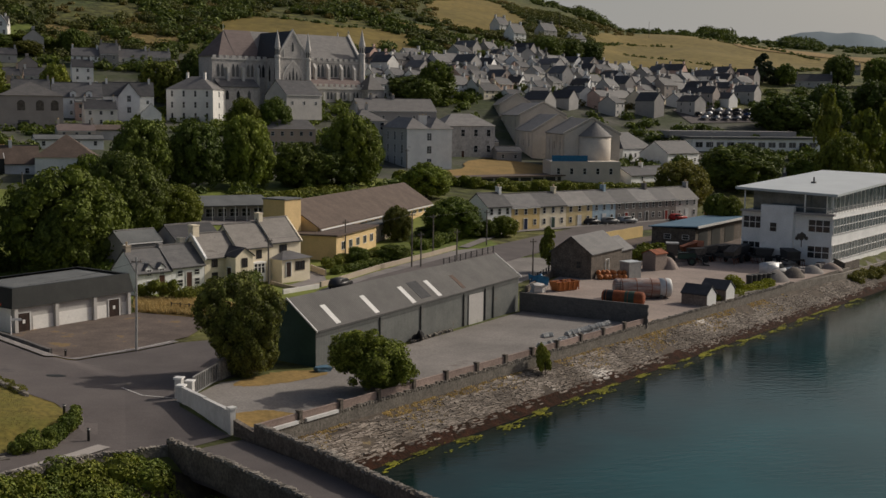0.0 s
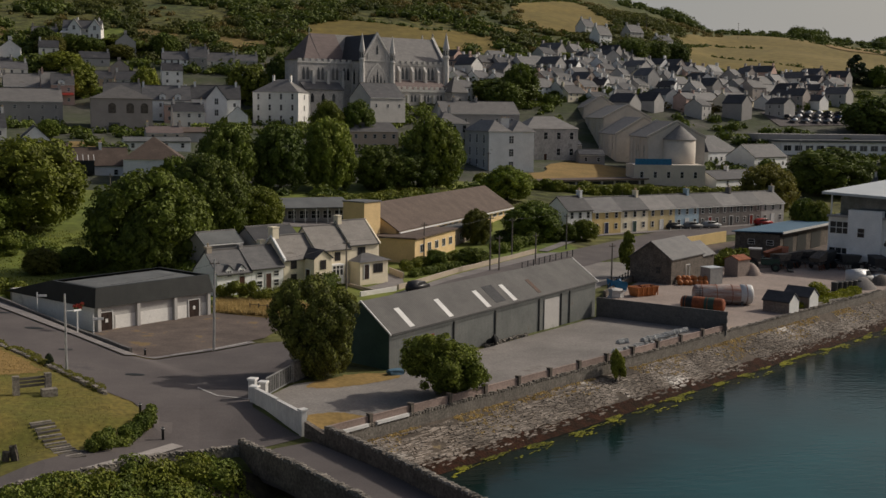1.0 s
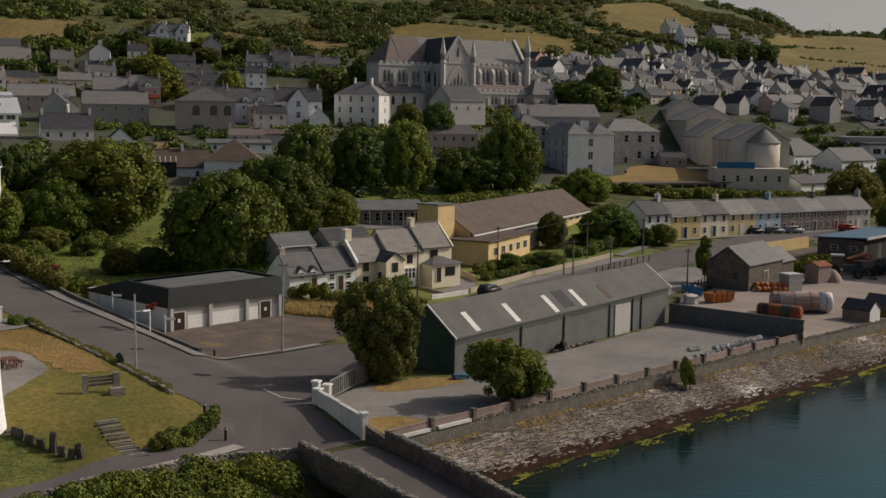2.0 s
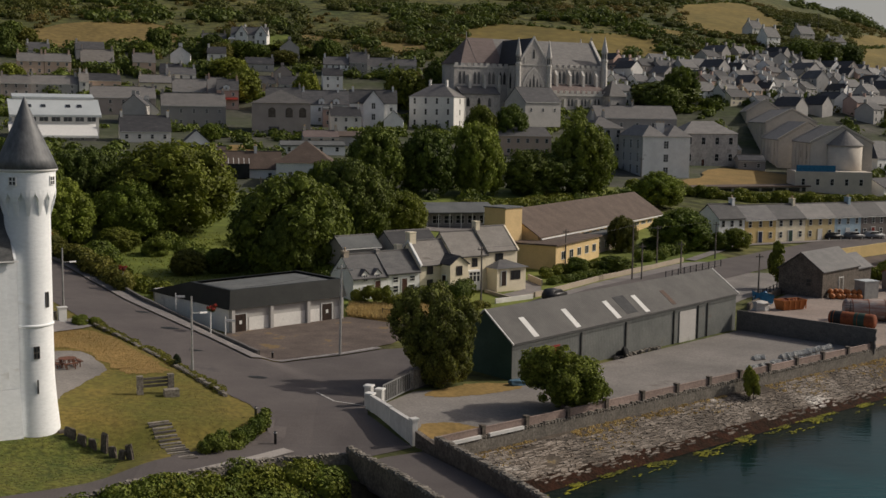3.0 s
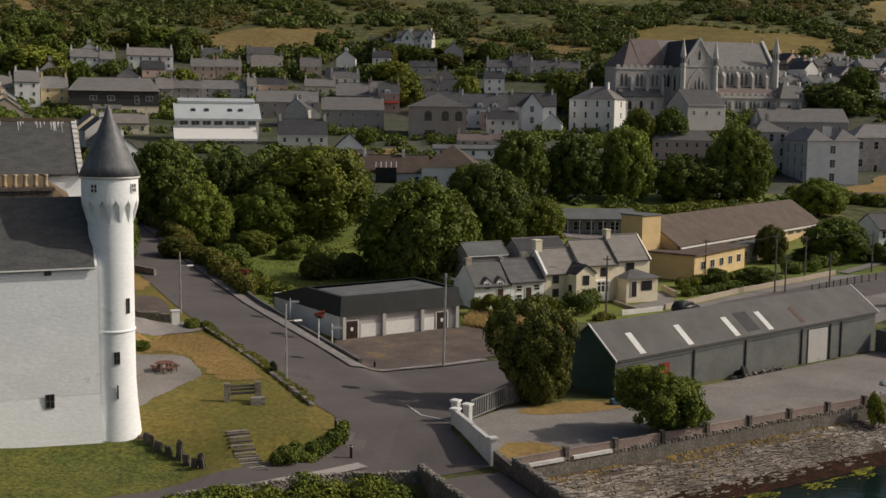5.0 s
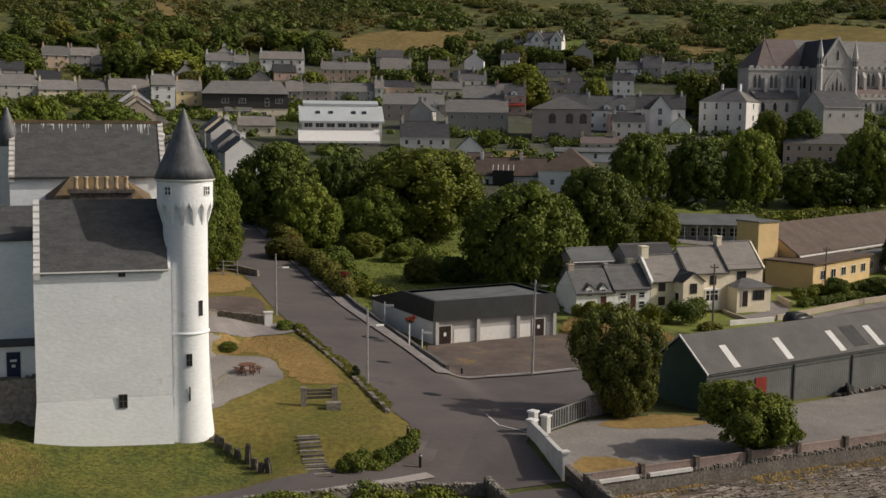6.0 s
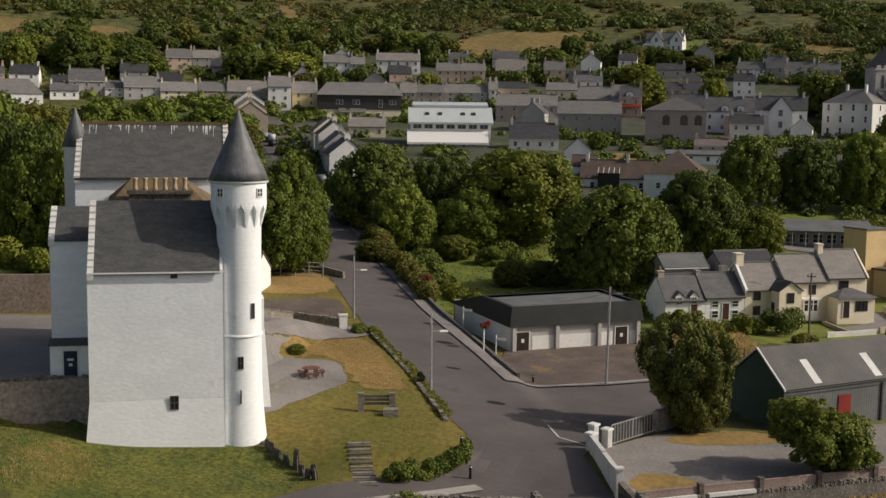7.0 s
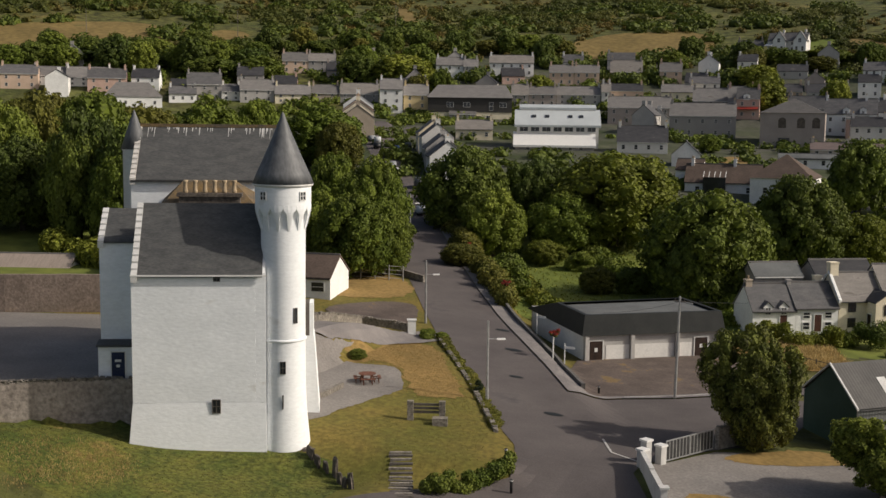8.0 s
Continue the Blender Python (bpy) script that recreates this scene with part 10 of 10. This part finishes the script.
CARS = {}
for x, y, rz, col, van in ((-67.2, 102.6, 121, "white", False), (-124.6, 191.6, 121, "silver", False), (-116.2, 178.8, 121, "black", False), (-112.6, 188.4, 121, "grey", False), (-97.4, 150.4, 121, "silver", False),
                           (-92.2, 141.9, 121, "white", False), (-80.2, 128.5, 121, "grey", True), (-120, 186, 121, "white", True), (-109, 176, 121, "blue", False), (24.4, 60.0, 52, "black", False), (88.0, 126.8, 17, "black", False), (92.7, 128.0, 17, "grey", False),
                           (111.3, 134.6, 17, "red", False), (97.4, 129.6, 17, "silver", False), (122, 141, 60, "red", False), (-57, 25, 20, "silver", False)):
    car(x, y, rz, col, van=van)
r = random.Random(8)
for i in range(28):
    px, py = 207 + (i % 10) * 4.2 + r.uniform(-0.5, 0.5), 305 + (i // 10) * 7.0 + r.uniform(-0.5, 0.5)
    car(px, py, 85 + r.uniform(-6, 6), r.choice(["white", "silver", "black", "silver", "blue", "grey", "silver", "white", "black", "grey", "red"]), z=gz(px, py) + 0.3)


# ---- works yard clutter ----
YZ = -0.85


def drum(name, x, y, rz, length, rad, material, label, cat, saddle=True):
    t = thing(name, pose(x, y, YZ, 0, 0, rz), label, cat)
    bm = bmesh.new()
    bm_lathe(bm, [(0.0, 0), (rad * 0.7, 0.02), (rad * 0.93, 0.15), (rad, 0.4), (rad, length - 0.4), (rad * 0.93, length - 0.15), (rad * 0.7, length - 0.02), (0, length)], 24)
    b = part("shell", bm, material, t, smooth=True)
    b.matrix_basis = pose(0, 0, rad + 0.15, 0, 90, 0)
    for k in (0.2, 0.8):
        bm = bmesh.new()
        bm_box(bm, k * length - 0.15, k * length + 0.15, -rad * 0.8, rad * 0.8, 0, rad * 0.5)
        part("saddle", bm, M_BLOCK, t)
    for k in (0.12, 0.37, 0.63, 0.88):
        bm = bmesh.new()
        bm_lathe(bm, [(rad + 0.03, k * length - 0.04), (rad + 0.03, k * length + 0.04)], 24)
        part("hoop", bm, M_RUST, t).matrix_basis = pose(0, 0, rad + 0.15, 0, 90, 0)
    return t


tk = drum("storage_tank", 57.6, 45.2, -10, 7.6, 1.25, M_TANK, "large rust-streaked steel storage tank", "tank")
bm = bmesh.new()
for s in (-0.25, 0.25):
    bm_box(bm, 0.5, 0.56, -1.35 + 0.0, -1.29, 0, 2.6)
for i in range(8):
    bm_box(bm, -0.1, 0.9, -1.34, -1.3, 0.2 + i * 0.3, 0.24 + i * 0.3)
part("ladder", bm, M_DARKM, tk)
bm = bmesh.new()
bm_lathe(bm, [(0.0, 7.6), (0.9, 7.58), (1.18, 7.46), (1.265, 7.2), (1.265, 5.9)], 24)
part("end_cap", bm, M_SKYL, tk, "pale repainted tank end", smooth=True).matrix_basis = pose(0, 0, 1.4, 0, 90, 0)
ot = drum("old_tank", 54.5, 41.6, -38, 5.4, 0.85, M_RUST, "rusty brown tank lying in the yard", "tank")
for a0, a1, mm, lab in ((0.35, 1.5, M_BLACKF, "black tarred end of the tank"), (3.0, 4.2, M_SHEDG, "mossy green patch on the tank")):
    bm = bmesh.new()
    bm_lathe(bm, [(0.862, a0), (0.862, a1)], 24)
    part("band", bm, mm, ot, lab).matrix_basis = pose(0, 0, 1.0, 0, 90, 0)

sk = thing("skip", pose(52.2, 51.2, YZ, 0, 0, 20), "rusty orange open-top skip with scrap", "skip")
bm = bmesh.new()
lo = [bm.verts.new(p) for p in ((0.3, 0.2, 0.1), (3.5, 0.2, 0.1), (3.5, 1.7, 0.1), (0.3, 1.7, 0.1))]
hi = [bm.verts.new(p) for p in ((0, 0, 1.35), (3.9, 0, 1.35), (3.9, 1.9, 1.35), (0, 1.9, 1.35))]
inn = [bm.verts.new(p) for p in ((0.1, 0.1, 1.35), (3.8, 0.1, 1.35), (3.8, 1.8, 1.35), (0.1, 1.8, 1.35))]
bot = [bm.verts.new(p) for p in ((0.35, 0.25, 0.4), (3.45, 0.25, 0.4), (3.45, 1.65, 0.4), (0.35, 1.65, 0.4))]
bm.faces.new(lo)
bm.faces.new(bot)
for a, b in ((lo, hi), (hi, inn), (inn, bot)):
    for i in range(4):
        bm.faces.new((a[i], a[(i + 1) % 4], b[(i + 1) % 4], b[i]))
part("body", bm, M_ORANGE, sk)
for i in range(5):
    bm = bmesh.new()
    bm_box(bm, 0.2 + i * 0.85, 0.32 + i * 0.85, -0.08, 0.02, 0.2, 1.3)
    part("rib", bm, M_ORANGE, sk)
for i in range(6):
    share("scrap", rock_mesh(0.7, 0.5, 0.4, 700 + i, M_RUST, 0.25), sk, pose(0.7 + i * 0.5, 0.6 + (i % 3) * 0.35, 0.95, i * 20, i * 31, i * 50))
tagged(new("tarpaulin", rock_mesh(2.2, 1.6, 1.5, 721, M_BLUETARP, 0.22)), "bright blue tarpaulin over a heap", "tarpaulin").matrix_basis = pose(51.6, 57.0, YZ)
tagged(new("white_bag", rock_mesh(1.8, 1.4, 1.2, 722, M_WALL["lightgrey"], 0.2)), "pale bulk bag of rubble", "bag").matrix_basis = pose(49.6, 51.8, YZ)
tagged(new("blue_crate", rock_mesh(1.5, 0.9, 0.45, 723, M_BLUEP, 0.05)), "low dark blue crate by the shed", "crate").matrix_basis = pose(13.6, 10.4, -0.75, 0, 0, 20)


def cabin(x, y, rz, w, d, h, material, label, name="cabin", rise=0.0, roofm=None):
    k = thing(name, pose(x, y, YZ, 0, 0, rz), label, "shed")
    bm = bmesh.new()
    if rise:
        bm_prism(bm, [(-d / 2, -0.4), (d / 2, -0.4), (d / 2, h), (0, h + rise), (-d / 2, h)], -w / 2, w / 2, "x")
    else:
        bm_box(bm, -w / 2, w / 2, -d / 2, d / 2, -0.4, h)
    part("wall", bm, material, k)
    bm = bmesh.new()
    if rise:
        for s in (-1, 1):
            bm_prism(bm, [(s * (d / 2 + 0.15), h - 0.08), (0, h + rise + 0.03), (0, h + rise + 0.15), (s * (d / 2 + 0.15), h + 0.06)], -w / 2 - 0.12, w / 2 + 0.12, "x")
    else:
        bm_box(bm, -w / 2 - 0.06, w / 2 + 0.06, -d / 2 - 0.06, d / 2 + 0.06, h, h + 0.1)
    part("roof", bm, roofm or M_WROOF, k)
    return k


cabin(67.7, 62.4, 20, 2.4, 2.0, 2.4, M_METAL, "pale grey steel storage cabin")
cabin(75.2, 70.0, 30, 3.0, 2.4, 2.6, M_DIRT, "small pinkish block hut", rise=0.5, roofm=M_RUST)
for x, y in ((66.3, 38.5), (70.9, 42.1)):
    s = cabin(x, y, 125, 3.5, 2.5, 1.5, M_EARTHW, "small dark shed with white gable", rise=1.0, roofm=M_SLATED)
    bm = bmesh.new()
    bm_prism(bm, [(-1.2, -0.3), (1.2, -0.3), (1.2, 1.45), (0, 2.42), (-1.2, 1.45)], -1.80, -1.75, "x")
    part("gable_face", bm, M_WHITE, s, "white-painted gable")
for i in range(16):
    bm = bmesh.new()
    bmesh.ops.create_icosphere(bm, subdivisions=2, radius=0.42)
    b = solid("net_float", bm, M_ORANGE, "orange net float in a heap", "float", "net floats", m=pose(62.6 + (i % 6) * 0.75 + r.uniform(-0.2, 0.2), 61.2 + (i // 6) * 0.6, YZ + 0.4 + 0.5 * (i // 8)), smooth=True)


def tractor():
    t = thing("tractor", pose(81.2, 75.2, YZ, 0, 0, -25) @ Matrix.Scale(1.25, 4), "dark green farm tractor parked in the yard", "tractor")
    bm = bmesh.new()
    bm_box(bm, 0.3, 2.6, -0.4, 0.4, 0.8, 1.6)
    bmesh.ops.bevel(bm, geom=bm.edges[:], offset=0.1, segments=2, affect='EDGES')
    part("bonnet", bm, M_SHEDG, t)
    bm = bmesh.new()
    bm_box(bm, -1.1, 0.3, -0.7, 0.7, 1.2, 2.7)
    part("cab", bm, M_GLASS, t)
    for s in (-0.55, 0.55):
        bm = bmesh.new()
        bm_tube(bm, (0.5, s, 1.5), (2.4, s, 1.7), 0.07, 0.07, 6)
        bm_tube(bm, (2.4, s, 1.7), (3.5, s, 0.5), 0.07, 0.07, 6)
        part("loader_arm", bm, M_DARKM, t)
    bm = bmesh.new()
    bm_prism(bm, [(3.4, 0.7), (3.5, 0.2), (4.3, 0.1), (4.3, 0.18), (3.6, 0.3), (3.5, 0.7)], -0.95, 0.95, "y")
    part("loader_bucket", bm, M_DARKM, t)
    bm = bmesh.new()
    bm_box(bm, -1.2, 0.4, -0.8, 0.8, 2.7, 2.85)
    part("cab_roof", bm, M_METAL, t)
    for x, y, rad in ((-0.8, -0.9, 0.85), (-0.8, 0.9, 0.85), (2.1, -0.8, 0.55), (2.1, 0.8, 0.55)):
        bm = bmesh.new()
        bm_lathe(bm, [(rad * 0.9, -0.2), (rad, -0.1), (rad, 0.1), (rad * 0.9, 0.2)], 18)
        w = part("wheel", bm, M_TYRE, t)
        w.matrix_basis = pose(x, y, rad, 90, 0, 0)
        bm = bmesh.new()
        bm_lathe(bm, [(rad * 0.5, -0.21), (rad * 0.5, 0.21)], 12)
        part("rim", bm, M_SHEDG, w)


tractor()
car(90.0, 60.5, 25, "white", z=YZ, van=True)
# dark plastic bins in a row beside the van
bm = bmesh.new()
bm_lathe(bm, [(0.36, 0.0), (0.44, 0.1), (0.47, 1.15), (0.50, 1.2), (0.50, 1.3), (0.40, 1.36)], 14)
BIN = mesh_of("bin", bm, M_DARKM)
for i in range(8):
    tagged(new("drum", BIN), "tall dark grey drum standing in a row", "drum", "row of drums").matrix_basis = pose(82.0 + i * 0.95, 53.4 + i * 0.35, YZ, 0, 0, i * 30)
# heaps, boards and blocks along the quay side
def heap(x, y, w, h, m, lab, seed):
    bm = bmesh.new()
    rings = []
    for k, (q, z) in enumerate(((1.0, -0.15), (0.8, 0.25), (0.52, 0.65), (0.24, 0.92))):
        rings.append([bm.verts.new((q * w / 2 * math.cos(a * 0.3927) * (1 + 0.22 * noise.noise((a * 0.7, seed, k))), q * w / 2.6 * math.sin(a * 0.3927) * (1 + 0.22 * noise.noise((a * 0.7, seed + 5, k))), h * (z + 0.10 * noise.noise((a, k, seed)))))
                      for a in range(16)])
    top = bm.verts.new((0.05 * w, 0, h))
    for a in range(16):
        for lo, hi in zip(rings, rings[1:]):
            bm.faces.new((lo[a], lo[(a + 1) % 16], hi[(a + 1) % 16], hi[a]))
        bm.faces.new((rings[-1][a], rings[-1][(a + 1) % 16], top))
    solid("gravel_mound", bm, m, lab, "gravel mound", "gravel mounds", m=pose(x, y, YZ, 0, 0, 37 + 20 * seed), smooth=True)


for i, (x, y, w, h, m, lab) in enumerate(((87.6, 55.6, 5.4, 1.7, M_GRAVEL, "mound of grey gravel in the yard"), (92.6, 59.0, 5.0, 1.5, M_STONED, "mound of dark stone chippings"), (98.0, 62.6, 5.0, 1.2, M_GRAVEL, "low mound of grey gravel in the yard"),
                                          (77.8, 70.8, 4.6, 1.9, M_DIRT, "mound of pinkish earth beside the hut"), (103.5, 66.0, 4.0, 1.0, M_DIRT, "low mound of pinkish earth"))):
    heap(x, y, w, h, m, lab, i)
for i, (x, y, w, d, m, lab) in enumerate(((92.4, 63.6, 3.6, 1.6, M_WROOF, "stack of pale sheets on the ground"), (96.4, 66.0, 3.0, 1.5, M_WROOF, "stack of pale sheets on the ground"), (98.4, 69.0, 4.4, 1.2, M_SHEET, "stack of pinkish boards"))):
    bm = bmesh.new()
    for q in range(4):
        bm_box(bm, -w / 2 + 0.08 * q, w / 2 - 0.05 * q, -d / 2, d / 2 - 0.06 * q, 0.1 * q, 0.1 * q + 0.09)
    solid("sheet_stack", bm, m, lab, "stack", "sheet stacks", m=pose(x, y, YZ, 0, 0, 20 + 14 * i))
for i in range(5):
    x, y = 95 + i * 2.2 + r.uniform(-0.6, 0.6), 61.5 + i * 1.65 + r.uniform(-0.4, 0.4)
    tagged(new("concrete_block", rock_mesh(1.5, 1.0, 0.8, 740 + i, M_PATH, 0.06)), "rough pale concrete block in the yard", "concrete block", "concrete blocks").matrix_basis = pose(x, y, YZ, 0, 0, 30 + r.uniform(-20, 20))


def implement(x, y, rz, seed):
    """A dark farm implement: a frame of beams with tines, a hitch and two wheels."""
    q = random.Random(seed)
    m = thing("farm_implement", pose(x, y, YZ, 0, 0, rz) @ Matrix.Scale(1.4, 4), "dark rusty farm implement parked by the yard wall", "machinery", "parked implements")
    L, W = q.uniform(2.6, 4.2), q.uniform(1.4, 2.0)
    bm = bmesh.new()
    for yy in (-W / 2, 0, W / 2):
        bm_box(bm, -L / 2, L / 2, yy - 0.07, yy + 0.07, 0.7, 0.86)
    for k in range(4):
        xx = -L / 2 + L * k / 3
        bm_box(bm, xx - 0.06, xx + 0.06, -W / 2, W / 2, 0.86, 1.0)
    part("frame", bm, M_DARKM, m)
    bm = bmesh.new()
    bm_prism(bm, [(-L * 0.3, 0.95), (L * 0.2, 0.95), (L * 0.3, 1.2 + q.uniform(0.3, 0.9)), (-L * 0.35, 1.2 + q.uniform(0.1, 0.6))], -W * 0.4, W * 0.4, "y")
    part("hopper", bm, q.choice((M_DARKM, M_STONED, M_RUST)), m)
    bm = bmesh.new()
    for k in range(7):
        xx = -L / 2 + L * k / 6
        bm_tube(bm, (xx, -W / 2, 0.8), (xx + 0.25, -W / 2 - 0.15, 0.05), 0.04, 0.03, 5)
    part("tines", bm, M_RUST, m)
    for yy in (-W / 2 - 0.2, W / 2 + 0.2):
        bm = bmesh.new()
        bm_lathe(bm, [(0.2, -0.12), (0.42, -0.12), (0.5, 0.0), (0.42, 0.12), (0.2, 0.12)], 14)
        part("wheel", bm, M_TYRE, m).matrix_basis = pose(0.3, yy, 0.5, 90, 0, 0)


for i, (x, y, rz) in enumerate(((86.0, 77.0, 20), (89.2, 78.8, -30), (91.6, 75.4, 40), (94.2, 77.6, 5), (96.6, 74.2, -20), (89.0, 82.4, 60), (93.4, 82.0, 15), (86.8, 81.4, -10), (99.0, 70.6, 80))):
    implement(x, y, rz, 60 + i)
# lobster pots stacked by the wall: round-backed frames of hoops and netting bars
bm = bmesh.new()
arch = [(0.3 * math.cos(q * math.pi / 6), 0.42 * math.sin(q * math.pi / 6)) for q in range(7)]
for x in (-0.4, -0.13, 0.13, 0.4):
    for (y0, z0), (y1, z1) in zip(arch, arch[1:]):
        bm_tube(bm, (x, y0, z0), (x, y1, z1), 0.025, 0.025, 4)
for y, z in arch:
    bm_tube(bm, (-0.4, y, z), (0.4, y, z), 0.018, 0.018, 4)
POT = mesh_of("frame", bm, M_NET)
bm = bmesh.new()
bm_prism(bm, [(y * 0.9, z * 0.9) for y, z in arch], -0.38, 0.38, "x")
POTN = mesh_of("netting", bm, M_NET)
bm = bmesh.new()
bm_box(bm, -0.42, 0.42, -0.32, 0.32, -0.02, 0.05)
POTB = mesh_of("base", bm, M_GREYW)
for i in range(44):
    row = i // 14
    a = (38.5, 39.5, 45.5, 41.0)[row] + (i % 14) * (0.95 if row < 2 else 0.6) + r.uniform(-0.2, 0.2)
    p = on_sea_wall(a, -0.75 - 0.15 * row + r.uniform(-0.12, 0.12), YZ + 0.40 * row + 0.02)
    k = thing("lobster_pot", Matrix.Translation(p) @ pose(0, 0, 0, 0, 0, SWR + r.uniform(-35, 35)), "pale netted lobster pot stacked by the wall", "lobster pot", "lobster pots")
    share("frame", POT, k, Matrix.Identity(4))
    share("netting", POTN, k, Matrix.Identity(4))
    share("base", POTB, k, Matrix.Identity(4))
for i, (x, y) in enumerate(((25.6, 22.6), (26.1, 23.0), (25.9, 22.3))):
    bm = bmesh.new()
    bm_lathe(bm, [(0.25, -0.12), (0.48, -0.14), (0.55, 0.0), (0.48, 0.14), (0.25, 0.12)], 18)
    solid("tyre", bm, M_TYRE, "worn black tyre leaning by the shed", "tyre", "old tyres", m=pose(x, y, YZ + 0.3 + i * 0.22, 55 + i * 12, 0, i * 40))
for i in range(14):
    x, y = 24.8 + i * 0.45, 22.0 + i * 0.42
    tagged(new("rubble_piece", rock_mesh(0.5, 0.4, 0.3, 800 + i, M_STONE, 0.2)), "broken stone rubble along the shed", "rubble", "rubble").matrix_basis = pose(x + r.uniform(-0.3, 0.3), y + r.uniform(-0.3, 0.1), YZ, 0, 0, i * 50)


# ---- fences ----
def fence(pts, h, rails, material, label, step=2.0):
    f = thing("fence", Matrix.Identity(4), label, "fence")
    for (x0, y0), (x1, y1) in zip(pts, pts[1:]):
        n = max(1, round(math.hypot(x1 - x0, y1 - y0) / step))
        for i in range(n + 1):
            x, y = x0 + (x1 - x0) * i / n, y0 + (y1 - y0) * i / n
            bm = bmesh.new()
            bm_box(bm, x - 0.06, x + 0.06, y - 0.06, y + 0.06, gz(x, y) - 0.3, gz(x, y) + h)
            part("post", bm, material, f)
            if i < n:
                xb, yb = x0 + (x1 - x0) * (i + 1) / n, y0 + (y1 - y0) * (i + 1) / n
                for k in range(rails):
                    z = h * (k + 0.7) / rails
                    bm = bmesh.new()
                    bm_tube(bm, (x, y, gz(x, y) + z), (xb, yb, gz(xb, yb) + z), 0.035, 0.035, 4)
                    part("rail", bm, material, f)


fence([(-44.6, 51.0), (-51.0, 48.0), (-60, 46)], 2.0, 4, M_METAL, "pale railing fence beside the street")
fence([(49.5, 55.0), (53.0, 61.5), (57.0, 67.5)], 1.3, 3, M_DARKM, "dark railings round the yard")
fence([(44.0, 79.0), (50.5, 86.0), (56.0, 91.5)], 1.2, 3, M_DARKM, "dark railings beside the road")
fence([(1.5, 44.2), (5.4, 41.2), (8.2, 39.8)], 1.1, 2, M_GREYW, "rough timber post fence in dry grass", 1.4)
fence([(6.0, 130.4), (26.0, 133.6)], 1.6, 3, M_METAL, "wire fence behind the school")
